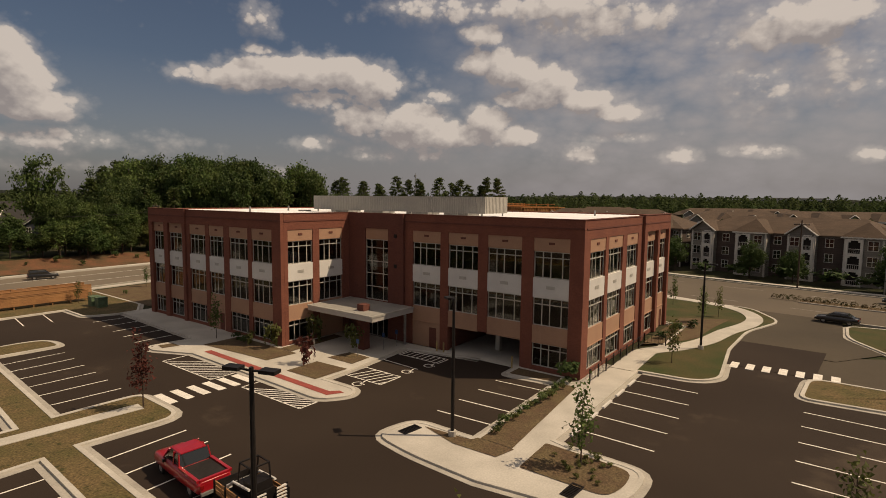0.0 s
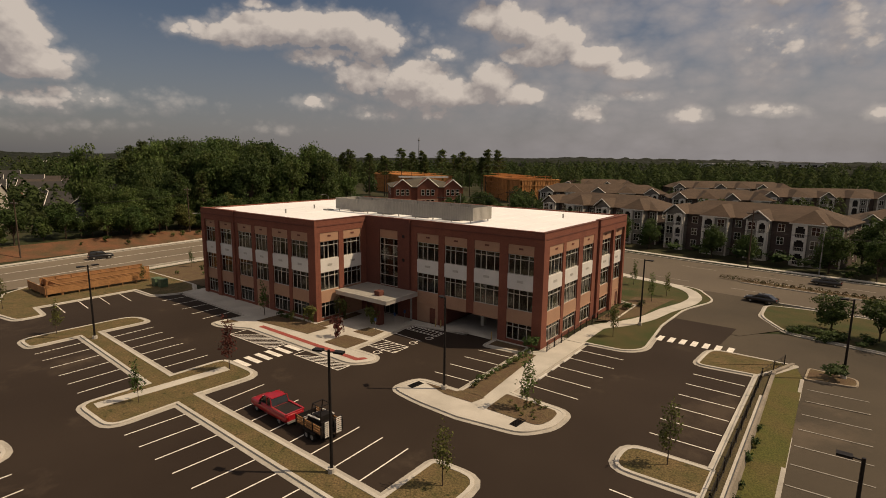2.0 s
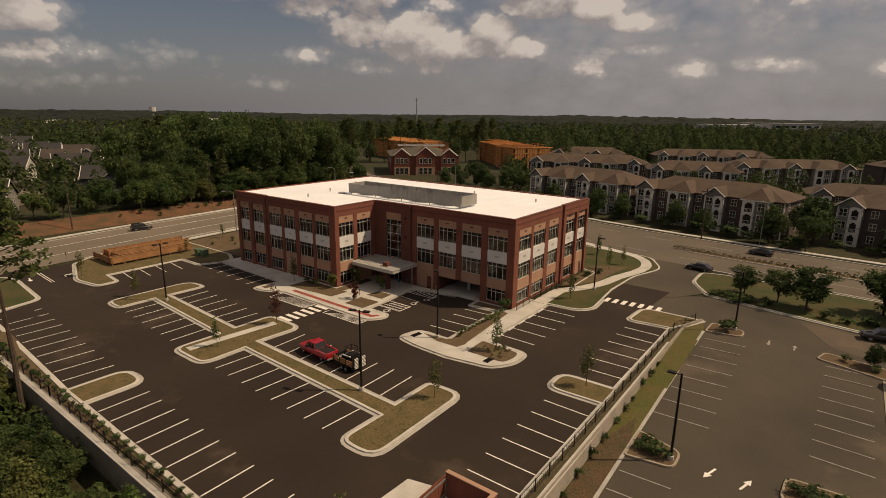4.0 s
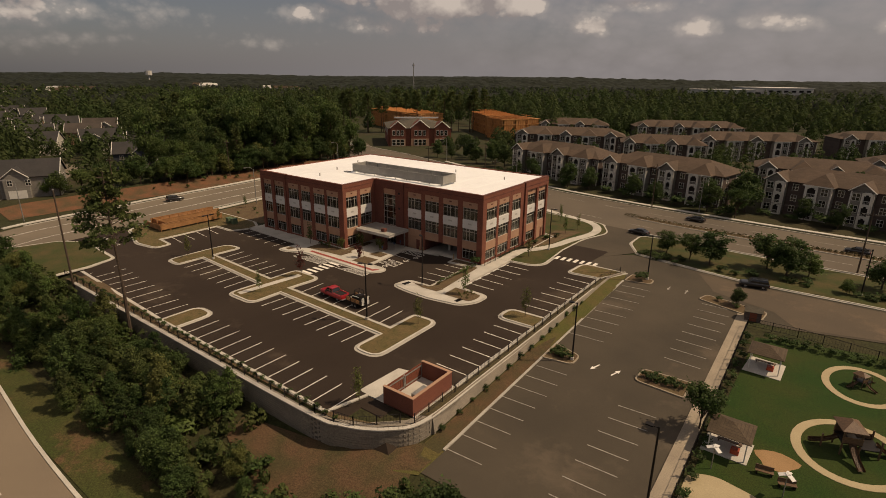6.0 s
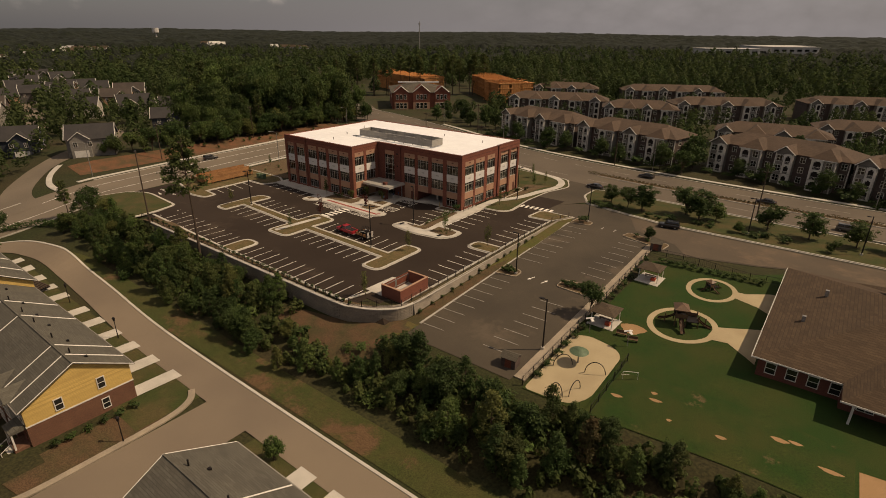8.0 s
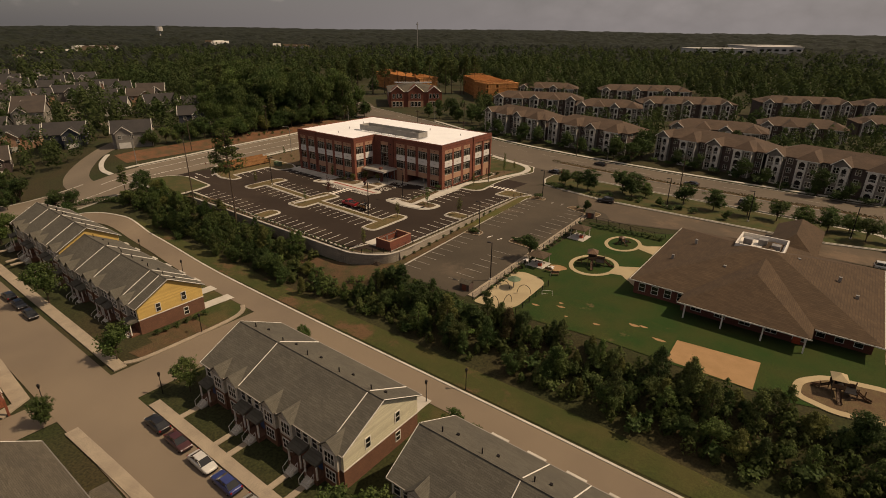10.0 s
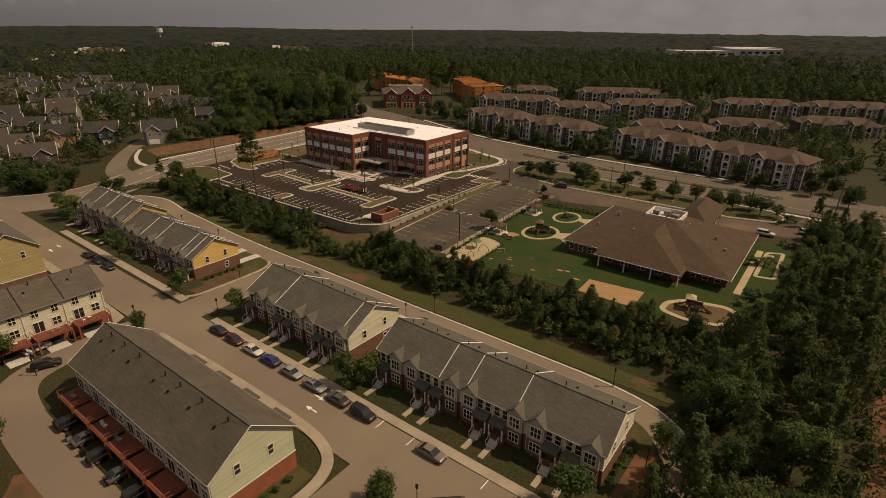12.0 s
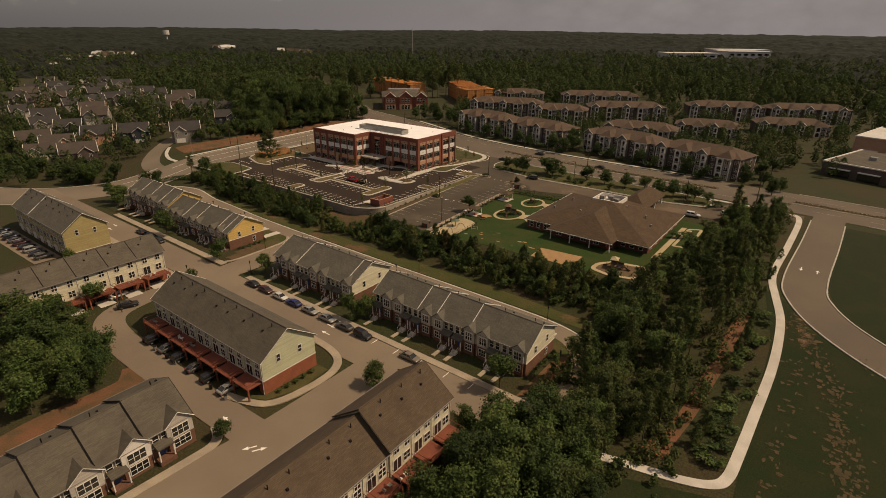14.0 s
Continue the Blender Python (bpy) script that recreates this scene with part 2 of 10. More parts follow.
M = {
    "asphalt": mat("asphalt", (0.0285, 0.0195, 0.0138), 0.92, (0.039, 0.0275, 0.0195), 0.06, 22, 0.2, amount=0.2, spec=0.2, patch=((0.062, 0.045, 0.031), 0.07, 0.57)),
    "old_asphalt": mat("old_asphalt", (0.082, 0.067, 0.048), 0.95, (0.060, 0.050, 0.037), 0.07, 14, 0.2, amount=0.14, spec=0.2, patch=((0.106, 0.084, 0.060), 0.06, 0.56)),
    "dusty_asphalt": mat("dusty_asphalt", (0.108, 0.084, 0.059), 0.95, (0.088, 0.070, 0.051), 0.07, 12, 0.2, amount=0.16, spec=0.2, patch=((0.150, 0.108, 0.072), 0.05, 0.52)),
    "road": mat("road_surface", (0.185, 0.152, 0.112), 0.95, (0.150, 0.124, 0.092), 0.05, 12, 0.15, amount=0.12, spec=0.2),
    "main_road": mat("main_road_surface", (0.132, 0.108, 0.080), 0.95, (0.108, 0.089, 0.068), 0.05, 12, 0.15, amount=0.14, spec=0.2),
    "street": mat("street_surface", (0.205, 0.163, 0.116), 0.95, (0.168, 0.134, 0.098), 0.06, 12, 0.15, amount=0.14, spec=0.2),
    "concrete": mat("concrete", (0.52, 0.485, 0.42), 0.9, (0.42, 0.39, 0.335), 0.35, 9, 0.1, amount=0.10),
    "walk": mat("weathered_concrete", (0.33, 0.275, 0.20), 0.9, (0.26, 0.215, 0.16), 0.4, 9, 0.1, amount=0.16),
    "kerb": mat("kerb_concrete", (0.42, 0.388, 0.33), 0.9, (0.33, 0.305, 0.262), 0.6, 9, 0.1, amount=0.12),
    "paint": mat("road_paint", (0.80, 0.76, 0.68), 0.8, (0.66, 0.62, 0.55), 1.5, 14, 0.05, amount=0.16),
    "faded": mat("faded_paint", (0.36, 0.335, 0.29), 0.85, (0.24, 0.22, 0.19), 1.5, 14, 0.05, amount=0.2),
    "yellow_paint": mat("yellow_paint", (0.40, 0.29, 0.12), 0.8, None, 1.5, 14, 0.05),
    "red_paint": mat("red_paint", (0.32, 0.075, 0.055), 0.8, (0.25, 0.06, 0.05), 1.0, 14, 0.05),
    "mulch": mat("mulch", (0.100, 0.064, 0.036), 1.0, (0.120, 0.088, 0.044), 0.7, 9, 0.6, amount=0.4),
    "dry_grass": mat("dry_grass", (0.135, 0.094, 0.042), 1.0, (0.092, 0.076, 0.028), 0.5, 7, 0.5, amount=0.45, patch=((0.048, 0.045, 0.014), 1.7, 0.56)),
    "strip": mat("strip_cover", (0.062, 0.052, 0.024), 1.0, (0.085, 0.064, 0.032), 0.5, 7, 0.5, amount=0.45),
    "meadow": mat("meadow_grass", (0.040, 0.050, 0.011), 1.0, (0.060, 0.056, 0.016), 0.2, 7, 0.5, amount=0.4, patch=((0.105, 0.062, 0.030), 0.12, 0.56)),
    "grass": mat("grass", (0.042, 0.052, 0.013), 1.0, (0.078, 0.062, 0.023), 0.25, 8, 0.5, amount=0.4),
    "verge_grass": mat("verge_grass", (0.078, 0.080, 0.018), 1.0, (0.100, 0.080, 0.026), 0.35, 8, 0.5, amount=0.4),
    "lawn": mat("lawn", (0.0178, 0.043, 0.0045), 1.0, (0.036, 0.046, 0.0075), 0.13, 8, 0.5, amount=0.35),
    "ground": mat("ground_cover", (0.027, 0.033, 0.009), 1.0, (0.042, 0.034, 0.014), 0.06, 3.0, 0.5, amount=0.45),
    "field": mat("field_grass", (0.0115, 0.0200, 0.0030), 1.0, (0.018, 0.0215, 0.0045), 0.16, 6, 0.5, amount=0.45, patch=((0.034, 0.024, 0.009), 0.30, 0.62)),
    "field_worn": mat("worn_field_grass", (0.016, 0.023, 0.004), 1.0, (0.034, 0.025, 0.008), 0.3, 6, 0.5, amount=0.45, patch=((0.150, 0.095, 0.052), 0.42, 0.50)),
    "lawn_worn": mat("worn_lawn", (0.0178, 0.043, 0.0045), 1.0, (0.040, 0.048, 0.0085), 0.16, 8, 0.5, amount=0.35, patch=((0.115, 0.082, 0.036), 0.26, 0.60)),
    "field_soil": mat("field_soil", (0.078, 0.053, 0.026), 1.0, (0.046, 0.038, 0.016), 0.5, 6, 0.4, amount=0.3),
    "trail": mat("trail_soil", (0.15, 0.070, 0.036), 1.0, (0.10, 0.062, 0.030), 0.3, 6, 0.4, amount=0.3, patch=((0.026, 0.036, 0.006), 0.4, 0.62)),
    "bark_bed": mat("bark_bed", (0.098, 0.058, 0.030), 1.0, (0.062, 0.052, 0.022), 0.35, 7, 0.5, amount=0.4),
    "red_dirt": mat("red_dirt", (0.150, 0.070, 0.035), 1.0, (0.085, 0.058, 0.028), 0.3, 6, 0.4, amount=0.3),
    "sand": mat("play_sand", (0.33, 0.205, 0.10), 1.0, (0.29, 0.18, 0.085), 0.5, 10, 0.3, amount=0.12),
    "spray": mat("spray_pad_concrete", (0.40, 0.325, 0.195), 0.85, (0.35, 0.28, 0.165), 0.3, 10, 0.1, amount=0.1),
    "brick": mat("red_brick", (0.205, 0.076, 0.048), 0.9, (0.175, 0.063, 0.042), 0.4, 9, 0.25, amount=0.14, pattern="brick"),
    "dark_brick": mat("dark_brick", (0.150, 0.056, 0.040), 0.9, (0.130, 0.050, 0.036), 0.4, 9, 0.25, amount=0.14, pattern="brick"),
    "town_brick": mat("townhouse_brick", (0.165, 0.085, 0.052), 0.9, (0.135, 0.068, 0.044), 0.5, 9, 0.2, amount=0.2, pattern="brick"),
    "orange_brick": mat("orange_brick", (0.27, 0.095, 0.048), 0.9, (0.225, 0.078, 0.042), 0.5, 9, 0.2, amount=0.2, pattern="brick"),
    "tan": mat("tan_precast", (0.39, 0.235, 0.150), 0.85, (0.355, 0.210, 0.136), 0.6, 10, 0.08, amount=0.06),
    "white_panel": mat("white_panel", (0.66, 0.64, 0.60), 0.6, (0.60, 0.58, 0.545), 0.5, 8, 0.04, amount=0.04),
    "roof_white": mat("roof_membrane", (0.85, 0.85, 0.84), 0.7, (0.79, 0.785, 0.775), 0.12, 5, 0.05, amount=0.04),
    "screen": mat("ribbed_metal", (0.36, 0.34, 0.30), 0.6, (0.31, 0.295, 0.265), 0.5, 5, 0.03, amount=0.05, metal=0.1),
    "canopy": mat("canopy_metal", (0.46, 0.43, 0.39), 0.55, (0.40, 0.375, 0.34), 0.5, 5, 0.03, amount=0.05),
    "frame": mat("pale_aluminium", (0.50, 0.48, 0.43), 0.45, None, 1.0, 8, 0.0, amount=0.05, metal=0.2),
    "trim": mat("white_trim", (0.66, 0.63, 0.57), 0.6, (0.58, 0.55, 0.50), 0.8, 8, 0.03, amount=0.06),
    # near-black: black parts, and shade painted in balcony openings and at roof steps
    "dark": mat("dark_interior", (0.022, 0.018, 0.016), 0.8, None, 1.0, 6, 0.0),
    "black_metal": mat("black_metal", (0.018, 0.015, 0.014), 0.5, None, 2.0, 8, 0.0, metal=0.3),
    "grey_metal": mat("grey_metal", (0.33, 0.32, 0.30), 0.5, None, 1.0, 8, 0.02, metal=0.5),
    "wood": mat("raw_lumber", (0.36, 0.185, 0.075), 0.85, (0.27, 0.135, 0.056), 0.6, 7, 0.15, amount=0.25),
    "lumber": mat("fresh_lumber", (0.52, 0.25, 0.085), 0.85, (0.42, 0.20, 0.07), 0.6, 7, 0.15, amount=0.25),
    "deck": mat("stained_deck", (0.200, 0.062, 0.034), 0.8, (0.155, 0.050, 0.030), 0.6, 7, 0.15, amount=0.25),
    "bark": mat("bark", (0.085, 0.060, 0.042), 0.95, (0.060, 0.044, 0.032), 1.5, 10, 0.5, amount=0.3),
    "leaf": mat("leaf_green", (0.066, 0.108, 0.024), 0.7, (0.092, 0.120, 0.032), 0.25, 3.0, 0.0, amount=0.3, vary=0.28, island=0.35),
    "leaf_dark": mat("leaf_dark_green", (0.042, 0.074, 0.018), 0.75, (0.058, 0.084, 0.022), 0.2, 3.0, 0.0, amount=0.3, vary=0.25, island=0.35),
    "leaf_yellow": mat("leaf_yellow_green", (0.125, 0.130, 0.034), 0.75, (0.095, 0.110, 0.030), 0.25, 3.0, 0.0, amount=0.3, vary=0.2, island=0.3),
    "leaf_rust": mat("leaf_rust_green", (0.085, 0.060, 0.024), 0.8, (0.052, 0.056, 0.018), 0.3, 3.0, 0.0, amount=0.3, island=0.3),
    "leaf_thicket": mat("thicket_leaves", (0.052, 0.080, 0.019), 0.85, (0.076, 0.090, 0.024), 0.2, 3.0, 0.0, amount=0.3, island=0.3),
    "leaf_red": mat("leaf_red", (0.12, 0.034, 0.026), 0.75, (0.085, 0.030, 0.022), 0.5, 3.0, 0.0, amount=0.3, island=0.35),
    "pine": mat("pine_needles", (0.068, 0.094, 0.026), 0.8, (0.090, 0.106, 0.030), 0.3, 3.0, 0.0, amount=0.3, vary=0.25, island=0.35),
    "leaf_far": mat("far_leaves", (0.042, 0.066, 0.019), 1.0, (0.062, 0.078, 0.026), 0.03, 0.4, 0.0, amount=0.3, island=0.15),
    # smooth canopy sheet: the shade between crowns is put into this dark colour
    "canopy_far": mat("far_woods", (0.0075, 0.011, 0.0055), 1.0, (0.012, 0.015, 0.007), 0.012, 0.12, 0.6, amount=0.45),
    "shingle": mat("grey_shingle", (0.122, 0.113, 0.088), 0.95, (0.102, 0.095, 0.076), 0.3, 8, 0.2, amount=0.18, pattern="shingle", size=(0.9, 0.13)),
    "shingle_dark": mat("charcoal_shingle", (0.112, 0.098, 0.072), 0.95, (0.090, 0.079, 0.060), 0.3, 8, 0.2, amount=0.2, pattern="shingle", size=(0.9, 0.13)),
    "shingle_umber": mat("umber_shingle", (0.090, 0.060, 0.035), 0.95, (0.074, 0.050, 0.030), 0.3, 8, 0.2, amount=0.18, pattern="shingle", size=(0.9, 0.13)),
    "shingle_brown": mat("brown_shingle", (0.096, 0.070, 0.045), 0.95, (0.080, 0.058, 0.038), 0.3, 8, 0.2, amount=0.18, pattern="shingle", size=(0.9, 0.13)),
    "shingle_apt": mat("apartment_shingle", (0.115, 0.079, 0.054), 0.95, (0.090, 0.064, 0.045), 0.2, 8, 0.2, amount=0.22, pattern="shingle", size=(0.9, 0.13)),
    "house_grey": mat("slate_siding", (0.135, 0.130, 0.122), 0.75, (0.11, 0.106, 0.10), 0.4, 6, 0.05, amount=0.08, pattern="siding", size=(50.0, 0.18)),
    "house_navy": mat("navy_siding", (0.055, 0.062, 0.078), 0.75, (0.045, 0.05, 0.064), 0.4, 6, 0.05, amount=0.08, pattern="siding", size=(50.0, 0.18)),
    "house_roof": mat("dark_house_shingle", (0.046, 0.042, 0.040), 0.95, (0.036, 0.034, 0.033), 0.3, 8, 0.2, amount=0.2),
    "house_roof_brown": mat("brown_house_shingle", (0.070, 0.056, 0.046), 0.95, (0.056, 0.046, 0.039), 0.3, 8, 0.2, amount=0.2),
    "siding_yellow": mat("yellow_siding", (0.66, 0.46, 0.145), 0.7, (0.60, 0.415, 0.13), 0.4, 6, 0.05, amount=0.06, pattern="siding", size=(50.0, 0.18)),
    "siding_cream": mat("cream_siding", (0.68, 0.64, 0.46), 0.7, (0.62, 0.585, 0.42), 0.4, 6, 0.05, amount=0.06, pattern="siding", size=(50.0, 0.18)),
    "siding_green": mat("sage_siding", (0.53, 0.54, 0.36), 0.7, (0.48, 0.49, 0.33), 0.4, 6, 0.05, amount=0.06, pattern="siding", size=(50.0, 0.18)),
    "siding_olive": mat("olive_siding", (0.42, 0.345, 0.155), 0.7, (0.38, 0.31, 0.14), 0.4, 6, 0.05, amount=0.06, pattern="siding", size=(50.0, 0.18)),
    "siding_light": mat("pale_grey_siding", (0.50, 0.47, 0.405), 0.7, (0.45, 0.42, 0.365), 0.4, 6, 0.05, amount=0.06, pattern="siding", size=(50.0, 0.18)),
    "siding_grey": mat("grey_siding", (0.27, 0.25, 0.215), 0.7, (0.23, 0.215, 0.19), 0.4, 6, 0.05, amount=0.08, pattern="siding", size=(50.0, 0.18)),
    "siding_dark": mat("dark_siding", (0.115, 0.085, 0.072), 0.75, (0.092, 0.070, 0.062), 0.4, 6, 0.05, amount=0.1, pattern="siding", size=(50.0, 0.18)),
    "block": mat("split_block", (0.25, 0.215, 0.17), 0.95, (0.20, 0.175, 0.14), 0.5, 6, 0.3, amount=0.2, vary=0.12),
    "glass": glass_mat("window_glass", (0.018, 0.019, 0.018)),
    "plastic_blue": mat("blue_plastic", (0.04, 0.08, 0.20), 0.5, None, 1, 6, 0),
    "play_brown": mat("brown_play_plastic", (0.14, 0.085, 0.05), 0.5, (0.11, 0.07, 0.045), 1, 6, 0),
    "play_red": mat("red_play_plastic", (0.40, 0.07, 0.03), 0.5, None, 1, 6, 0),
    "play_green": mat("green_play_dome", (0.11, 0.16, 0.09), 0.6, None, 1, 6, 0),
    "cable": mat("black_rubber", (0.015, 0.014, 0.014), 0.8, None, 1, 6, 0),
    "white_far": mat("pale_roofing", (0.55, 0.53, 0.49), 0.8, (0.45, 0.43, 0.40), 0.05, 1, 0, amount=0.1),
}


def let_light_through(m, share):
    """Thin leaves: part of the light passes and tints the far side."""
    n, l = m.node_tree.nodes, m.node_tree.links
    b, out = n["Principled BSDF"], n["Material Output"]
    tr, mx = n.new("ShaderNodeBsdfTranslucent"), n.new("ShaderNodeMixShader")
    mx.inputs[0].default_value = share
    l.new(b.inputs["Base Color"].links[0].from_socket, tr.inputs["Color"])
    l.new(b.outputs[0], mx.inputs[1]), l.new(tr.outputs[0], mx.inputs[2]), l.new(mx.outputs[0], out.inputs["Surface"])


for nm in ("leaf", "leaf_dark", "leaf_yellow", "leaf_rust", "leaf_thicket", "leaf_red", "pine", "leaf_far"):
    let_light_through(M[nm], 0.38)


def car_paint(name, col):
    m = mat(name, col, 0.3, tuple(c * 0.85 for c in col), 0.8, 5, 0.0, amount=0.05, spec=0.5)
    m.node_tree.nodes["Principled BSDF"].inputs["Coat Weight"].default_value = 0.6
    return m


for nm, col in (("red", (0.36, 0.010, 0.016)), ("white", (0.55, 0.54, 0.50)), ("blue", (0.022, 0.035, 0.150)), ("silver", (0.27, 0.265, 0.245)),
                ("black", (0.012, 0.012, 0.013)), ("maroon", (0.055, 0.015, 0.014)), ("grey", (0.085, 0.080, 0.075)), ("tan", (0.16, 0.135, 0.10))):
    M["car_" + nm] = car_paint(nm + "_car_paint", col)

# ---------------------------------------------------------------- building blocks


def part(name, bm, material, parent=None, label="", smooth=False):
    """One mesh object out of a bmesh, under a thing or a part."""
    me = bpy.data.meshes.new(name)
    if smooth:
        for f in bm.faces:
            f.smooth = True
    bm.to_mesh(me)
    bm.free()
    me.materials.append(M[material] if isinstance(material, str) else material)
    ob = new(name, me)
    ob.parent = parent
    if label:
        tagged(ob, label)
    return ob


def shared(name, me, parent=None, m=None):
    ob = new(name, me)
    ob.parent = parent
    if m is not None:
        ob.matrix_basis = m
    return ob


def thing(name, label, category, group="", kind="", at=None):
    ob = new(name)
    ob.empty_display_size = 0.3
    if at is not None:
        ob.matrix_basis = at
    return tagged(ob, label, category, group, kind)


def box(bm, x0, x1, y0, y1, z0, z1):
    v = [bm.verts.new((x, y, z)) for z in (z0, z1) for x, y in ((x0, y0), (x1, y0), (x1, y1), (x0, y1))]
    for q in ((0, 3, 2, 1), (4, 5, 6, 7), (0, 1, 5, 4), (1, 2, 6, 5), (2, 3, 7, 6), (3, 0, 4, 7)):
        bm.faces.new([v[i] for i in q])
    return v


def B(*boxes):
    bm = bmesh.new()
    for b in boxes:
        box(bm, *b)
    return bm


def lattice(bm, xb, zb, y0, y1):
    """One connected frame: bars stand between the 1st and 2nd, the 3rd and 4th ... of the edges xb and zb."""
    vs = {}

    def v(i, j, k):
        if (i, j, k) not in vs:
            vs[i, j, k] = bm.verts.new((xb[i], y1 if k else y0, zb[j]))
        return vs[i, j, k]

    solid = lambda i, j: 0 <= i < len(xb) - 1 and 0 <= j < len(zb) - 1 and (i % 2 == 0 or j % 2 == 0)
    for i in range(len(xb) - 1):
        for j in range(len(zb) - 1):
            if not solid(i, j):
                continue
            bm.faces.new((v(i, j, 0), v(i + 1, j, 0), v(i + 1, j + 1, 0), v(i, j + 1, 0)))
            bm.faces.new((v(i, j, 1), v(i, j + 1, 1), v(i + 1, j + 1, 1), v(i + 1, j, 1)))
            for di, dj, a, b_ in ((-1, 0, (0, 1), (0, 0)), (1, 0, (1, 0), (1, 1)), (0, -1, (0, 0), (1, 0)), (0, 1, (1, 1), (0, 1))):
                if not solid(i + di, j + dj):
                    p, q = (i + a[0], j + a[1]), (i + b_[0], j + b_[1])
                    bm.faces.new((v(*p, 0), v(*p, 1), v(*q, 1), v(*q, 0)))
    bmesh.ops.recalc_face_normals(bm, faces=bm.faces)


def prism(bm, poly, z0, z1):
    """An upright prism over a polygon; z may be numbers or functions of x, y."""
    f0 = z0 if callable(z0) else (lambda x, y: z0)
    f1 = z1 if callable(z1) else (lambda x, y: z1)
    lo = [bm.verts.new((x, y, f0(x, y))) for x, y in poly]
    hi = [bm.verts.new((x, y, f1(x, y))) for x, y in poly]
    n = len(poly)
    bm.faces.new(hi), bm.faces.new(lo[::-1])
    for i in range(n):
        bm.faces.new((lo[i], lo[(i + 1) % n], hi[(i + 1) % n], hi[i]))


def P(poly, z0, z1):
    bm = bmesh.new()
    prism(bm, poly, z0, z1)
    bmesh.ops.recalc_face_normals(bm, faces=bm.faces)
    return bm


def tube(bm, pts, r0, r1=None, sides=6):
    """A tapering tube along points."""
    r1 = r0 if r1 is None else r1
    rings = []
    n = len(pts)
    for i, p in enumerate(pts):
        p = Vector(p)
        d = (Vector(pts[min(i + 1, n - 1)]) - Vector(pts[max(i - 1, 0)])).normalized()
        s = d.cross(Vector((0, 0, 1)))
        s = Vector((1, 0, 0)) if s.length < 1e-3 else s.normalized()
        u = s.cross(d)
        r = r0 + (r1 - r0) * i / max(n - 1, 1)
        rings.append([bm.verts.new(p + (s * math.cos(a) + u * math.sin(a)) * r) for a in (2 * math.pi * k / sides for k in range(sides))])
    for a, b in zip(rings, rings[1:]):
        for k in range(sides):
            bm.faces.new((a[k], a[(k + 1) % sides], b[(k + 1) % sides], b[k]))
    bm.faces.new(rings[0][::-1]), bm.faces.new(rings[-1])


def rounded(x0, x1, y0, y1, r, n=5):
    """A rectangle with rounded corners; r is one radius or four (from x0,y0 counter-clockwise)."""
    rs = (r,) * 4 if isinstance(r, (int, float)) else r
    pts = []
    for (cx, cy, a0), q in zip(((x0, y0, 180), (x1, y0, 270), (x1, y1, 0), (x0, y1, 90)), rs):
        if q < 0.01:
            pts.append((cx, cy))
            continue
        ox, oy = (cx + q if cx == x0 else cx - q), (cy + q if cy == y0 else cy - q)
        pts += [(ox + q * math.cos(radians(a0 + 90 * k / n)), oy + q * math.sin(radians(a0 + 90 * k / n))) for k in range(n + 1)]
    return pts


def inset(poly, d):
    """The polygon (counter-clockwise) drawn in by d."""
    out = []
    n = len(poly)
    for i in range(n):
        p0, p1, p2 = Vector(poly[i - 1]), Vector(poly[i]), Vector(poly[(i + 1) % n])
        e0, e1 = (p1 - p0).normalized(), (p2 - p1).normalized()
        n0, n1 = Vector((-e0.y, e0.x)), Vector((-e1.y, e1.x))
        q = n0 + n1
        q = n0 if q.length < 1e-4 else q * (2 * d / q.length_squared) / 2 * 1.0
        k = (n0 + n1)
        den = 1 + n0.dot(n1)
        off = k * (d / den) if den > 0.2 else n0 * d
        out.append((p1.x + off.x, p1.y + off.y))
    return out


def ring(bm, outer, inner, z0, z1):
    """A raised ring (a kerb) between two outlines of equally many points."""
    n = len(outer)
    f = z0 if callable(z0) else (lambda x, y: z0)
    g = z1 if callable(z1) else (lambda x, y: z1)
    ol, oh = [bm.verts.new((*p, f(*p))) for p in outer], [bm.verts.new((*p, g(*p))) for p in outer]
    il, ih = [bm.verts.new((*p, f(*p))) for p in inner], [bm.verts.new((*p, g(*p))) for p in inner]
    for i in range(n):
        j = (i + 1) % n
        bm.faces.new((ol[i], ol[j], oh[j], oh[i]))
        bm.faces.new((oh[i], oh[j], ih[j], ih[i]))
        bm.faces.new((ih[i], ih[j], il[j], il[i]))


def smooth_step(a, b, x):
    t = min(max((x - a) / (b - a), 0.0), 1.0)
    return t * t * (3 - 2 * t)


LOW = -5.2


def strip(path, width, shift=0.0):
    """Left and right edges of a band along a path."""
    lft, rgt = [], []
    n = len(path)
    for i in range(n):
        a, b = Vector(path[max(i - 1, 0)]), Vector(path[min(i + 1, n - 1)])
        d = (b - a).normalized()
        s = Vector((-d.y, d.x))
        p = Vector(path[i])
        lft.append(p + s * (shift + width / 2)), rgt.append(p + s * (shift - width / 2))
    return lft, rgt


def curve_pts(pts, n=6):
    """A smooth line through points."""
    out = []
    P_ = [Vector(p) for p in pts]
    for i in range(len(P_) - 1):
        p0, p1, p2, p3 = P_[max(i - 1, 0)], P_[i], P_[i + 1], P_[min(i + 2, len(P_) - 1)]
        for k in range(n):
            t = k / n
            out.append(0.5 * ((2 * p1) + (p2 - p0) * t + (2 * p0 - 5 * p1 + 4 * p2 - p3) * t * t + (3 * p1 - p0 - 3 * p2 + p3) * t ** 3))
    out.append(P_[-1])
    return [(p.x, p.y) for p in out]


# ---------------------------------------------------------------- land


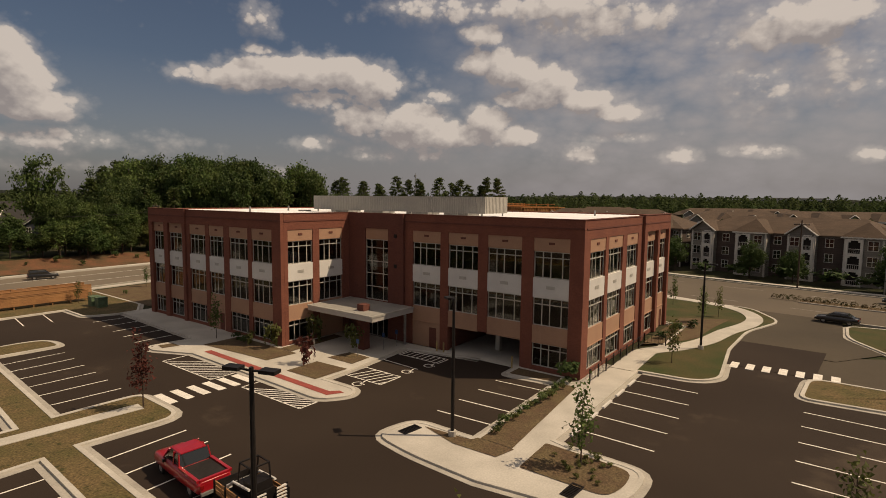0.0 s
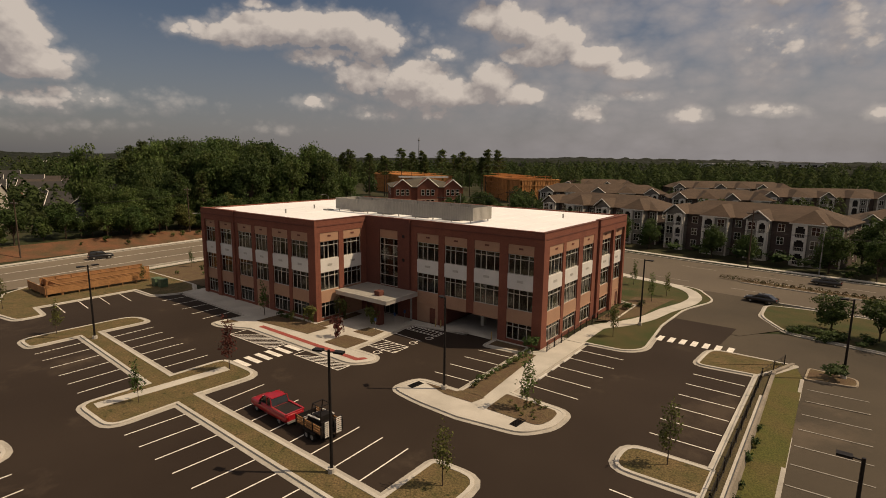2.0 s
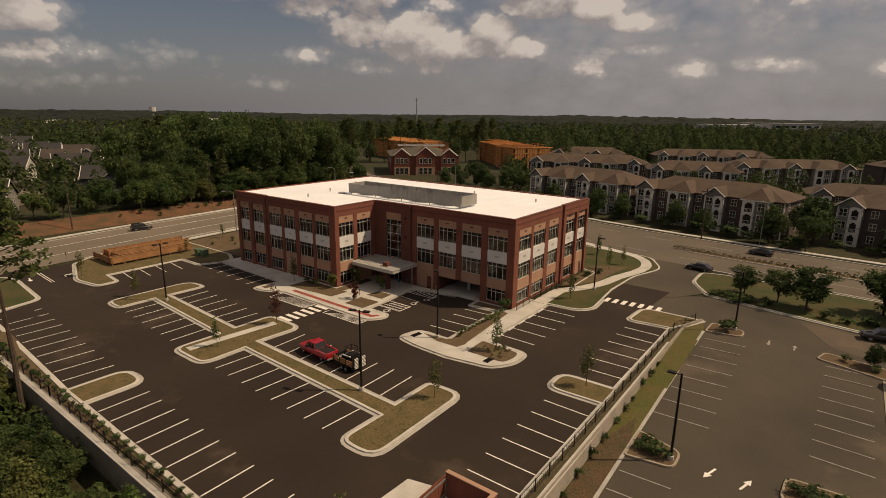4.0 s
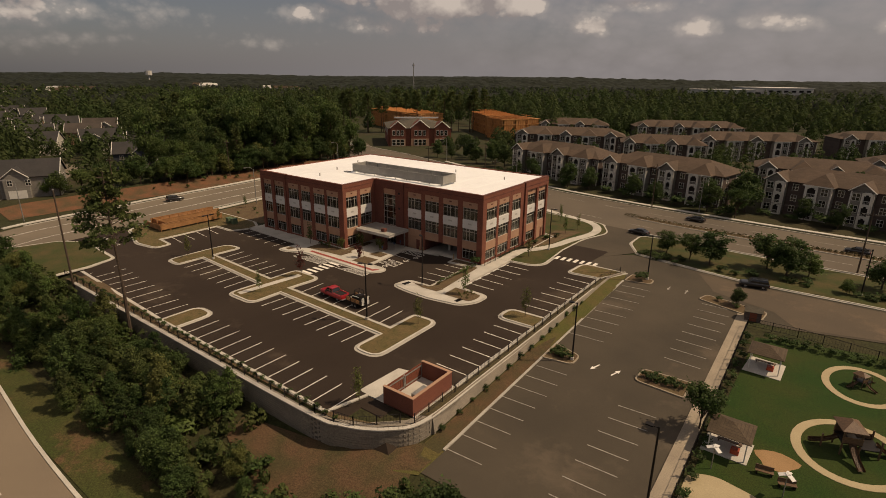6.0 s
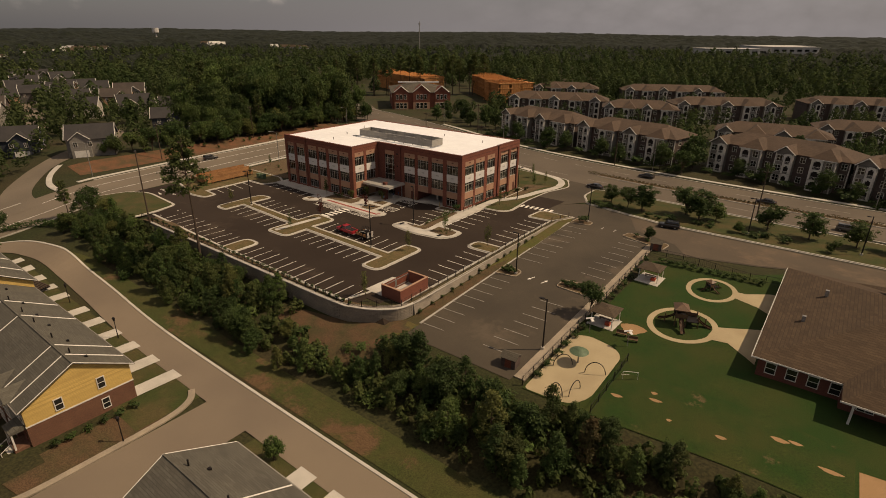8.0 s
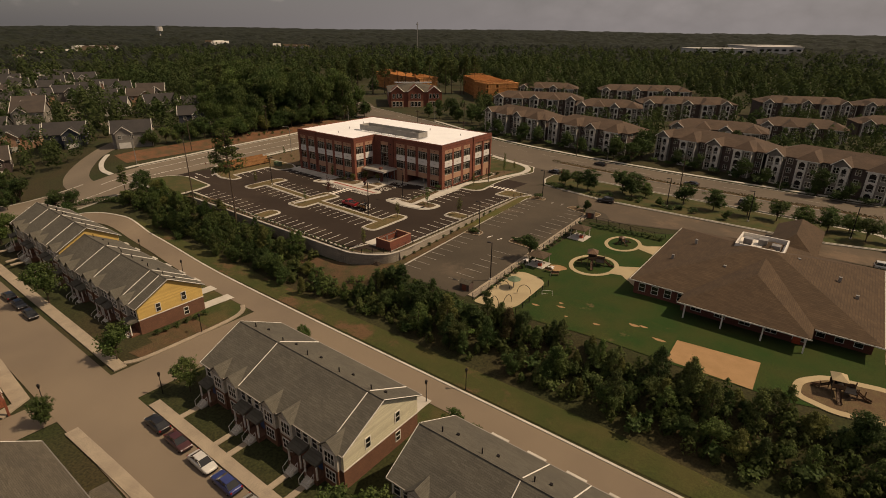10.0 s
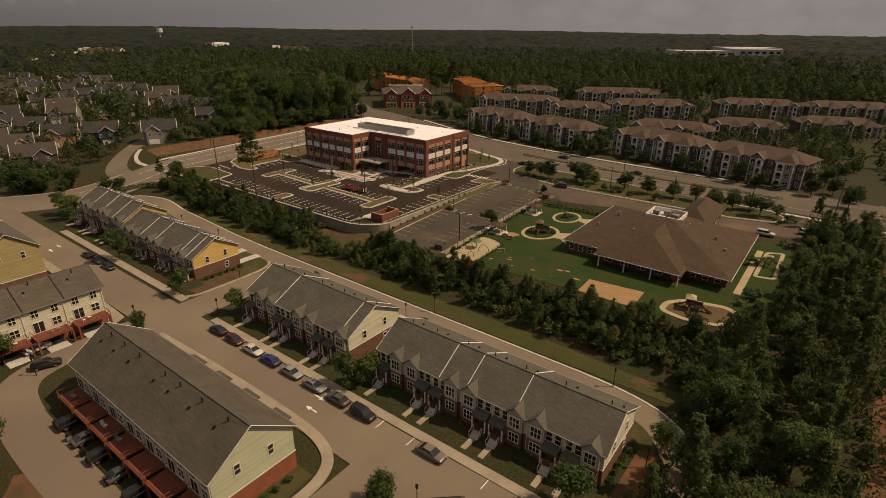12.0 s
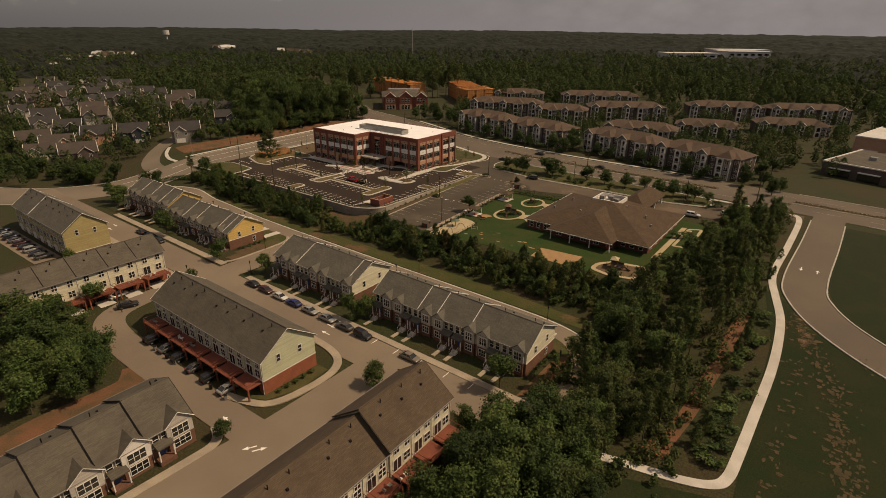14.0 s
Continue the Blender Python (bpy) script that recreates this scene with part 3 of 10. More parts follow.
def lot_drop(x, y):
    """The older car park and the nursery garden lie lower than the new site towards the south."""
    return -2.2 * min(max((4 - y) / 52, 0), 1) * (1 - 0.8 * smooth_step(47, 78, x))


def land(x, y):
    """Height of the ground."""
    west = LOW * smooth_step(-44, -88, y)
    east = LOW * smooth_step(-34, -104, y)
    if x < -60:
        z = west
    elif x < 23.0:
        foot = -53.0        # line of the retaining wall, rounding the south-east corner
        for x0, y0, x1, y1 in ((10, -53.0, 16, -52.2), (16, -52.2, 20.4, -49.7), (20.4, -49.7, 22.6, -45.7), (22.6, -45.7, 23.01, -45.7)):
            if x0 <= x < x1:
                foot = y0 + (y1 - y0) * (x - x0) / (x1 - x0)
        wall = -3.0 + (LOW + 3.0) * smooth_step(-53, -67, y)
        if x > 10:
            side = lot_drop(23.0, y)
            if y < -51:
                side += (LOW - side) * smooth_step(-51, -68, y)
            wall += (side - wall) * smooth_step(11, 23, x)
        if y > foot:
            wall = 0.0
        k = smooth_step(-60, -46, x)
        z = west * (1 - k) + wall * k
    else:
        z = lot_drop(x, y)
        if y < -51:
            z += (LOW - z) * smooth_step(-51, -68, y)
        k = smooth_step(112, 124, x)
        z = z * (1 - k) + east * k
    if x < -108:
        z += 2.2 * smooth_step(-110, -124, x) * smooth_step(-62, -38, y) * (1 - smooth_step(60, 80, y))
    far = max(abs(x) - 400, y - 300, -y - 400, 0.0)
    return z + min(far * 0.012, 22) * (0.6 + 0.4 * math.sin(x * 0.0021) * math.cos(y * 0.0017))


def steps(a, b, s):
    n = max(1, round((b - a) / s))
    return [a + (b - a) * i / n for i in range(n)]


xs = [-4900, -3800, -2900, -2200, -1600, -1100, -750, -520, -380] + steps(-300, -160, 10) + steps(-160, 9, 2.5) + steps(9, 22.6, 0.4) + [22.6, 23.2] + steps(24.5, 190, 2.5) + steps(190, 300, 10) + [320, 420, 560, 760, 1100, 1600, 2300, 3200, 4900]
ys = [-4900, -3200, -1800, -1000, -600, -420, -320] + steps(-260, -130, 6) + steps(-130, -53.4, 2.4) + [-53.4, -52.9] + steps(-52.4, -44.8, 0.4) + steps(-44.8, 140, 3.5) + steps(140, 300, 12) + [320, 420, 560, 760, 1050, 1450, 2000, 2800, 3700, 4900]
bm = bmesh.new()
grid = [[bm.verts.new((x, y, land(x + 0.25, y - 0.25) - 0.10 if 9 < x < 22.7 and -53 < y < -44 else land(x, y) - 0.10)) for x in xs] for y in ys]
for a, b in zip(grid, grid[1:]):
    for i in range(len(xs) - 1):
        bm.faces.new((a[i], a[i + 1], b[i + 1], b[i]))
tagged(part("ground", bm, "ground", smooth=True), "rough grass and bare soil that reaches the wooded horizon", "ground", kind="structure")


def sheet(name, poly, material, dz=0.0, label="", category="", cell=3.0):
    """A flat polygon laid on the land: cut into cells so that it follows the slope."""
    bm = bmesh.new()
    vs = [bm.verts.new((x, y, 0)) for x, y in poly]
    bm.faces.new(vs)
    x0, x1 = min(p[0] for p in poly), max(p[0] for p in poly)
    y0, y1 = min(p[1] for p in poly), max(p[1] for p in poly)
    corners = [land(x, y) for x, y in poly]
    if max(corners) - min(corners) > 0.02:
        for axis, lo, hi in ((0, x0, x1), (1, y0, y1)):
            for c in steps(lo, hi, cell)[1:]:
                co = [0, 0, 0]
                no = [0, 0, 0]
                co[axis], no[axis] = c, 1
                bmesh.ops.bisect_plane(bm, geom=bm.verts[:] + bm.edges[:] + bm.faces[:], plane_co=co, plane_no=no)
    for v in bm.verts:
        v.co.z = land(v.co.x, v.co.y) + dz
    bmesh.ops.recalc_face_normals(bm, faces=bm.faces)
    for f in bm.faces:
        if f.normal.z < 0:
            f.normal_flip()
    ob = part(name, bm, material)
    return tagged(ob, label, category, kind="structure")


def band(name, path, width, material, dz, label, category, thick=0.0, shift=0.0, parent=None):
    """A strip along a path, on the land; thick gives it a raised body."""
    lft, rgt = strip(path, width, shift)
    bm = bmesh.new()
    rows = []
    for a, b in zip(lft, rgt):
        za, zb = land(a.x, a.y) + dz, land(b.x, b.y) + dz
        r = [bm.verts.new((a.x, a.y, za)), bm.verts.new((b.x, b.y, zb))]
        if thick:
            r += [bm.verts.new((b.x, b.y, zb - thick)), bm.verts.new((a.x, a.y, za - thick))]
        rows.append(r)
    for p, q in zip(rows, rows[1:]):
        bm.faces.new((p[0], p[1], q[1], q[0]))
        if thick:
            bm.faces.new((p[1], p[2], q[2], q[1])), bm.faces.new((p[3], p[0], q[0], q[3]))
    if thick:
        bm.faces.new(rows[0][::-1]), bm.faces.new(rows[-1])
    ob = part(name, bm, material, parent)
    return tagged(ob, label, category, kind="structure") if parent is None else ob


# roads
N_ROAD = curve_pts([(320, 44), (240, 48), (170, 51), (120, 54), (60, 54.5), (20, 57), (-20, 63), (-50, 72), (-85, 86), (-120, 98), (-160, 110), (-230, 146), (-330, 230)])
W_ROAD = curve_pts([(-108, 92), (-101, 60), (-98, 25), (-96, -5), (-93, -30), (-91, -52), (-91, -72), (-96, -96), (-112, -118), (-150, -140)])
E_ROAD = curve_pts([(149, 42), (148.5, 10), (147.6, -22), (149.5, -35), (157, -47), (172, -58), (200, -70), (260, -84)])
band("road_north", N_ROAD, 27, "main_road", 0.0, "wide pale worn asphalt main road", "road")
band("road_west", W_ROAD, 21.5, "road", 0.010, "wide pale worn asphalt road beside the new car park", "road")
band("road_east", E_ROAD, 9.2, "main_road", 0.03, "pale asphalt side road that bends away", "road")
for nm, pth, w in (("kerb_north", N_ROAD, 27), ("kerb_west", W_ROAD, 21.5), ("kerb_east", E_ROAD, 9.2)):
    for s in (-1, 1):
        cut = {"kerb_north": lambda q: not (9 < q[0] < 18.5 and q[1] < 57.5) and not (142 < q[0] < 155 and q[1] < 52) and not (-119 < q[0] < -92 and q[1] < 92) and not (112 < q[0] < 134),
               "kerb_west": lambda q: not (q[0] > -92 and -43.5 < q[1] < -31) and not (q[0] < -96 and -64 < q[1] < -48) and q[1] < 78 and not (q[0] > -92 and q[1] < -92), "kerb_east": lambda q: q[1] < 36}[nm]
        lft, rgt = strip(pth, w + 0.3)
        edge = lft if s > 0 else rgt
        run = []
        for q in edge + [None]:
            if q is not None and cut((q.x, q.y)):
                run.append((q.x, q.y))
                continue
            if len(run) > 1:
                band(nm, run, 0.35, "kerb", 0.15, "pale concrete kerb along the road", "kerb", thick=0.25)
            run = []
# planted median of the main road, pale lines and turn arrows
for a, b in (((-85, 86), (-30, 66)), ((8, 58), (112, 54.2)), ((136, 53.2), (310, 44.5))):
    pts = [p for p in N_ROAD if min(a[0], b[0]) <= p[0] <= max(a[0], b[0])]
    band("road_median", pts, 3.2, "kerb", 0.16, "raised planted median with concrete kerbs", "median", thick=0.25)
    band("median_planting", pts, 2.5, "mulch", 0.20, "mulched bed down the middle of the road", "planting bed", thick=0.1)
for sh in (-7.2, 7.4):
    lft, rgt = strip(N_ROAD, 0.01, sh)
    for i in range(4, len(lft) - 2, 2):
        band("lane_line", [(lft[i].x, lft[i].y), (lft[i + 1].x, lft[i + 1].y)], 0.16, "faded", 0.012, "worn white lane dash on the road", "road marking")
for sh in (-4.4, 3.6):
    lft, rgt = strip(W_ROAD, 0.01, sh)
    band("lane_line", [(p.x, p.y) for p in lft[4:40]], 0.22, "paint", 0.035, "white line along the road", "road marking")
# pavements beside the roads
band("pavement_north", [p for p in N_ROAD if -95 < p[0] < 118], 1.6, "concrete", 0.10, "pale concrete pavement beyond the main road", "pavement", thick=0.15, shift=-16.8)
band("pavement_south", [p for p in N_ROAD if 22 < p[0] < 138], 1.6, "concrete", 0.10, "pale concrete pavement along the main road", "pavement", thick=0.15, shift=16.2)
band("pavement_west", [p for p in W_ROAD if -50 < p[1] < 75], 1.5, "concrete", 0.10, "pale concrete pavement under the wooded bank", "pavement", thick=0.15, shift=-13.4)
band("pavement_west_near", [p for p in W_ROAD if -28 < p[1] < 60], 1.5, "concrete", 0.10, "pale concrete pavement beside the site", "pavement", thick=0.15, shift=13.0)
band("footpath", curve_pts([(138, 37), (141, 31), (141.0, 3), (140.4, -18), (140.9, -28), (142.9, -37.5), (145.2, -47.5), (146.2, -57), (146.6, -68), (146.2, -83), (145.9, -93), (145.5, -99.4), (144.0, -102.3), (139.5, -104.4), (131.5, -106.4), (122, -109)]), 1.75, "concrete", 0.08, "pale winding concrete footpath through grass", "footpath", thick=0.14)
# red soil bank behind the west road, bare patches in the field
sheet("bank_soil", [(-111.4, -46), (-110.8, 66), (-121, 66), (-121, -46)], "red_dirt", -0.02, "bare red-brown soil bank at the edge of the woods", "soil", 4)
sheet("field", [(140, -34), (145, -58), (147, -104), (131, -110), (118, -128), (160, -200), (300, -220), (300, -90), (200, -74), (160, -52)], "field", -0.05, "open green field with bare patches", "grass", 6)
sheet("verge_east", [(152.5, 32), (300, 26), (300, -80), (200, -66), (171, -54), (156, -40), (152.6, -25)], "field", -0.05, "open grass beside the side road", "grass", 6)
for cx, cy, rx_, ry_, mt in ((150.6, -47, 2.4, 8, "field_worn"), (134.6, -99.5, 2.0, 3.0, "red_dirt")):
    pl = [(cx + rx_ * math.cos(a) * (1 + 0.25 * math.sin(3 * a + cx)), cy + ry_ * math.sin(a) * (1 + 0.2 * math.cos(2 * a + cy))) for a in (k * math.pi / 9 for k in range(18))]
    sheet("bare_soil", pl, mt, -0.035, "bare patch of reddish soil in the grass", "soil")

rs_ = random.Random(31)
scraps = bmesh.new()
for line_, wide_, n_ in (([(149.4, -44), (151.2, -53), (154.9, -62), (157.8, -73), (159.4, -84), (160.7, -92), (162.6, -106), (163.6, -122)], 1.5, 460), ([(150.2, -62), (150.8, -76), (150.4, -90), (151.6, -106)], 0.9, 70), ([(160, -54), (168, -61), (180, -66)], 1.6, 70)):
    pts_ = curve_pts(line_, 10)
    for _ in range(n_):
        px_, py_ = rs_.choice(pts_)
        px_, py_ = px_ + rs_.gauss(0, wide_), py_ + rs_.uniform(-1.2, 1.2)
        a0, b0 = rs_.uniform(0.06, 0.5) * rs_.uniform(0.4, 1.6), rs_.uniform(0.08, 0.7) * rs_.uniform(0.5, 1.6)
        ring_ = [scraps.verts.new((px_ + a0 * math.cos(q) * rs_.uniform(0.6, 1.3), py_ + b0 * math.sin(q) * rs_.uniform(0.6, 1.3), land(px_, py_) - 0.012)) for q in (k * math.pi / 4.5 for k in range(9))]
        scraps.faces.new(ring_)
tagged(part("bare_soil", scraps, "field_soil"), "scattered scraps of dry bare soil in the field", "soil", kind="stuff")
sheet("bank_mulch", [(2, -55.5), (12, -53.5), (17, -52.4), (20.8, -50.2), (22.8, -47.4), (23.3, -47.2), (25.2, -52.6), (26, -57), (22, -61.5), (10, -61), (3, -58.5)], "bark_bed", 0.02, "bare brown soil at the foot of the retaining wall", "soil", 3)
sheet("end_bed", [(109.4, -102.5), (112.4, -98), (113.8, -90), (111.5, -84), (109.6, -86), (109.4, -99)], "red_dirt", 0.01, "red mulch bed beside the terrace end", "planting bed")
band("dirt_trail", curve_pts([(138.4, -50), (138.0, -60), (138.1, -68), (137.3, -77), (136.7, -87), (136.0, -93), (135.2, -99)]), 2.6, "trail", -0.015, "worn trail of red soil through the wood's edge", "trail")
# ---------------------------------------------------------------- the new car park
lot = sheet("car_park", [(-58, -51), (-24, -51.4), (13, -51.9), (21.2, -51), (21.2, 13.6), (8.6, 13.6), (8.6, 7.8), (8.0, 6.2), (3.0, 5.6), (3.0, 2.0), (-58, 2.0), (-58, -10.2), (-60, -17.2), (-66, -17.2), (-66, -31.6), (-80.0, -30.6), (-81.5, -44.6), (-60, -44.6)],
            "asphalt", 0.0, "new dark asphalt car park with fresh white stall lines", "car park")
sheet("car_park_entry", [(8.6, 13.4), (16.5, 13.4), (17.2, 24), (9.2, 24)], "asphalt", 0.035, "strip of new dark asphalt at the car park entry", "asphalt")
sheet("entry_road", [(8.4, 21), (18.0, 21), (22.0, 27.0), (18.6, 33), (18.6, 44), (9.0, 45.0), (9.6, 30)], "old_asphalt", 0.03, "faded brown asphalt entry road", "asphalt")


def island(name, poly, fill, label, w=0.3, top=0.15, z=None, gutter=0.42, edge="concrete"):
    """A kerbed bed: concrete gutter and kerb round a planted middle."""
    zf = (lambda x, y: land(x, y) if z is None else z)
    root = thing(name, label, "traffic island", kind="structure")
    if gutter:
        bm = bmesh.new()
        ring(bm, inset(poly, -gutter), poly, lambda x, y: zf(x, y) - 0.08, lambda x, y: zf(x, y) + 0.022)
        part("gutter", bm, "kerb", root)
    bm = bmesh.new()
    ring(bm, poly, inset(poly, w), lambda x, y: zf(x, y) - 0.05, lambda x, y: zf(x, y) + top)
    part("kerb", bm, edge, root)
    part("bed", P(inset(poly, w - 0.01), lambda x, y: zf(x, y) - 0.05, lambda x, y: zf(x, y) + top - 0.03), fill, root)
    return root


def poly_arc(pts, n=4):
    """A polygon given by points with a corner radius each."""
    out = []
    m = len(pts)
    for i, (x, y, r) in enumerate(pts):
        if r < 0.01:
            out.append((x, y))
            continue
        p0, p1, p2 = Vector(pts[i - 1][:2]), Vector((x, y)), Vector(pts[(i + 1) % m][:2])
        a, b = (p0 - p1).normalized(), (p2 - p1).normalized()
        s, e = p1 + a * r, p1 + b * r
        for k in range(n + 1):
            t = k / n
            q = s * (1 - t) ** 2 + p1 * 2 * t * (1 - t) + e * t * t
            out.append((q.x, q.y))
    return out


# the long median: two arms and the head at each end
island("island", poly_arc([(-51.2, -37.0, 2.0), (-46.9, -37.0, 0.8), (-46.9, -31.8, 0), (-26.0, -33.2, 0), (-26.2, -39.3, 1.6), (-19.5, -39.3, 1.6), (-19.5, -33.6, 0), (4.7, -34.5, 0), (4.6, -39.8, 1.4), (8.9, -39.8, 1.8),
                 (8.8, -26.2, 1.8), (4.5, -26.4, 0.6), (4.5, -32.1, 0), (-19.9, -31.4, 0), (-19.4, -25.0, 1.8), (-26.2, -24.9, 1.2), (-26.3, -30.7, 0), (-46.8, -29.5, 0), (-46.6, -23.6, 1.0), (-51.0, -23.6, 2.4)]),
       "dry_grass", "long kerbed island of dry grass between the parking rows")
island("island", poly_arc([(-24.9, -51.6, 0), (-20.5, -51.6, 0), (-20.5, -45.4, 1.8), (-24.9, -45.4, 1.8)]), "dry_grass", "kerbed island of dry grass among the stalls")
island("island", poly_arc([(15.2, -19.1, 1.6), (21.6, -18.9, 0), (21.6, -14.9, 0), (15.2, -15.0, 1.6)]), "dry_grass", "kerbed island of dry grass among the stalls")
island("island", poly_arc([(15.6, 6.6, 1.2), (21.8, 7.2, 0), (24.6, 13.2, 0.2), (16.0, 13.2, 1.8)]), "dry_grass", "kerbed island of dry grass beside the crossing")
island("island", poly_arc([(-79.2, -31.6, 1.0), (-67.0, -35.6, 1.6), (-60.6, -34.6, 1.2), (-60.8, -31.4, 0.9), (-66.0, -30.9, 0), (-66.2, -17.0, 0), (-60.0, -17.0, 0.8), (-58.4, -13.6, 0.5), (-58.6, -10.8, 0.3), (-63, -8.6, 0), (-82.5, -8.6, 0), (-83.0, -26, 1)]),
       "dry_grass", "kerbed bank of dry grass between the car park and the road")
island("island", poly_arc([(-85, -56, 0), (-58.6, -56, 0), (-58.8, -48.6, 0), (-60.4, -43.0, 1.4), (-77, -41.8, 3.0), (-82.0, -45.5, 1)]), "grass", "kerbed lawn at the car park entry", z=0.0)
# beside the building: the paved tongue with its two beds
island("island", poly_arc([(-6.6, -18.9, 1.4), (-3.0, -19.6, 1.5), (2.0, -19.8, 0), (7.8, -18.9, 1.1), (9.5, -16.4, 1.2), (9.5, -12.9, 1.4), (4.6, -12.7, 0), (3.4, -12.4, 0), (3.4, 5.4, 0), (0.4, 5.6, 0), (0.4, -0.6, 0), (-1.2, -2.2, 0), (-0.9, -15.4, 0), (-5.9, -15.4, 1.2)]),
       "concrete", "pale concrete walk that ends in a rounded kerbed tongue")
sheet("planting_bed", [(-0.6, -15.2), (-0.9, -2.2), (0.6, -2.2), (1.75, -15.2)], "mulch", 0.155, "narrow mulched bed between stalls and walk", "planting bed")
sheet("planting_bed", [(-4.6, -16.0), (-1.6, -16.9), (1.5, -16.8), (1.9, -15.24), (-0.8, -15.24), (-1.0, -15.75)], "mulch", 0.152, "mulched bed at the lamp post", "planting bed")
sheet("planting_bed", poly_arc([(3.2, -17.0, 0.2), (8.4, -17.0, 0.8), (8.8, -15.4, 0.5), (8.7, -13.5, 0.9), (3.1, -13.2, 0.2)]), "mulch", 0.158, "mulched bed with seedlings and one young tree", "planting bed")
for x, y, a in ((-5.1, -17.0, 82), (6.7, -17.5, 86)):
    dg = thing("storm_drain", "dark iron storm drain grate set in the kerbed walk", "drain", "storm drains", at=pose(x, y, 0.13, 0, 0, a))
    part("grate_frame", B((-0.75, 0.75, -0.36, -0.28, 0, 0.05), (-0.75, 0.75, 0.28, 0.36, 0, 0.05), (-0.75, -0.67, -0.28, 0.28, 0, 0.05), (0.67, 0.75, -0.28, 0.28, 0, 0.05)), "black_metal", dg)
    part("sump", B((-0.67, 0.67, -0.28, 0.28, 0, 0.012)), "black_metal", dg)
    for k in range(9):
        part("grate_bar", B((-0.62 + 0.15 * k, -0.58 + 0.15 * k, -0.28, 0.28, 0.012, 0.045)), "black_metal", dg)
sheet("site_bed", [(-80.5, -8.4), (-60.5, -8.4), (-57.5, 2.0), (-62, 12), (-82.5, 12)], "mulch", 0.03, "brown mulched slope between the boardwalk and the building", "planting bed", 4)
# forecourt: paving in front of the building, red strip, beds
island("island", poly_arc([(-39.6, -18.6, 0.9), (-37.6, -18.7, 0.4), (-33.4, -16.8, 0), (-14.2, -17.2, 1.1), (-12.7, -15.0, 0.9), (-13.6, -13.7, 0.6), (-17.4, -13.7, 0), (-17.5, -10.3, 0), (-18.3, -2.2, 0), (-14.6, -1.4, 0), (-10.0, -0.7, 0), (-58.4, -0.7, 0), (-58.6, -13.0, 0), (-38.9, -13.8, 0), (-39.3, -15.4, 0.5)]),
       "concrete", "pale concrete forecourt with rounded kerbs")
sheet("red_strip", [(-33.1, -15.8), (-14.4, -16.2), (-13.7, -15.0), (-14.3, -14.9), (-14.9, -15.5), (-33.1, -15.1)], "red_paint", 0.14, "brick-red warning strip along the forecourt kerb", "paving")
for pl in ([(-35.6, -14.5), (-29.1, -13.9), (-25.8, -13.7), (-25.5, -10.4), (-35.6, -10.3)], [(-21.8, -14.4), (-18.0, -14.3), (-17.9, -10.7), (-21.8, -10.9)], [(-22.0, -9.4), (-18.6, -9.4), (-18.8, -6.9), (-21.6, -6.9)], [(-28.2, -10.3), (-26.4, -10.3), (-26.8, -3.0), (-28.2, -3.0)],
           [(-38.9, -17.6), (-37.6, -17.8), (-37.2, -16.2), (-38.6, -16.2)]):
    sheet("planting_bed", pl, "mulch", 0.152, "mulched planting bed in the forecourt", "planting bed")
island("island", poly_arc([(-6.0, -2.9, 0.6), (-1.0, -2.4, 0.4), (-1.2, -0.3, 0), (-6.0, -0.3, 0.3)]), "mulch", "small kerbed bed at the foot of the brick pier")
# lawn and curved walk at the side of the building
island("island", poly_arc([(2.9, 5.4, 0), (8.4, 5.8, 1.4), (9.9, 8.0, 1.2), (9.0, 19, 0), (9.4, 29, 2), (12.2, 38, 2.5), (8.0, 45.6, 2.0), (0.8, 46.8, 2.0), (-30, 57, 0), (-34, 50, 0), (-2.0, 29, 0), (2.6, 27, 0)]), "grass", "kerbed strip of lawn beside the building")
band("curved_walk", curve_pts([(2.0, 5.0), (2.0, 12), (4.3, 16.1), (6.2, 20.9), (7.3, 27), (9.0, 33.5), (9.0, 38.3), (7.0, 42.6), (3.2, 45.4), (-6, 48.4), (-30, 57)]), 2.0, "concrete", 0.165, "pale concrete walk that curves round the lawn", "footpath", thick=0.1)
sheet("planting_bed", [(0.8, 15), (3.2, 17.5), (5.2, 22), (5.6, 28), (6.6, 35), (1.0, 32)], "mulch", 0.14, "mulched slope beside the building", "planting bed")
# retaining edge: strip of mulch, kerb
sheet("wall_bed", [(-58, -53.0), (14.0, -52.3), (19.4, -49.9), (14, -51.6), (-24, -51.2), (-58, -49.6)], "mulch", 0.02, "strip of straw mulch behind the retaining wall", "planting bed")
band("lot_kerb", [(-57.8, -49.9), (-24.6, -51.5)], 0.5, "concrete", 0.15, "pale concrete kerb along the stalls", "kerb", thick=0.2)
band("lot_kerb", [(-20.4, -51.5), (12.8, -52.0)], 0.5, "concrete", 0.15, "pale concrete kerb along the stalls", "kerb", thick=0.2)
band("lot_kerb", [(12.8, -52.0), (14.2, -46.8), (15.6, -46.6)], 0.4, "concrete", 0.15, "pale concrete kerb by the bin enclosure", "kerb", thick=0.2)
band("lot_kerb", [(21.4, -39.0), (21.4, -18.9)], 0.45, "concrete", 0.15, "pale concrete kerb along the stalls", "kerb", thick=0.2)
band("lot_kerb", [(21.3, -15.0), (21.5, 7.2)], 0.45, "concrete", 0.15, "pale concrete kerb along the stalls", "kerb", thick=0.2)
band("lot_kerb", [(-66.1, -31.0), (-66.2, -17.0)], 0.4, "concrete", 0.17, "pale concrete kerb along the stalls", "kerb", thick=0.2)
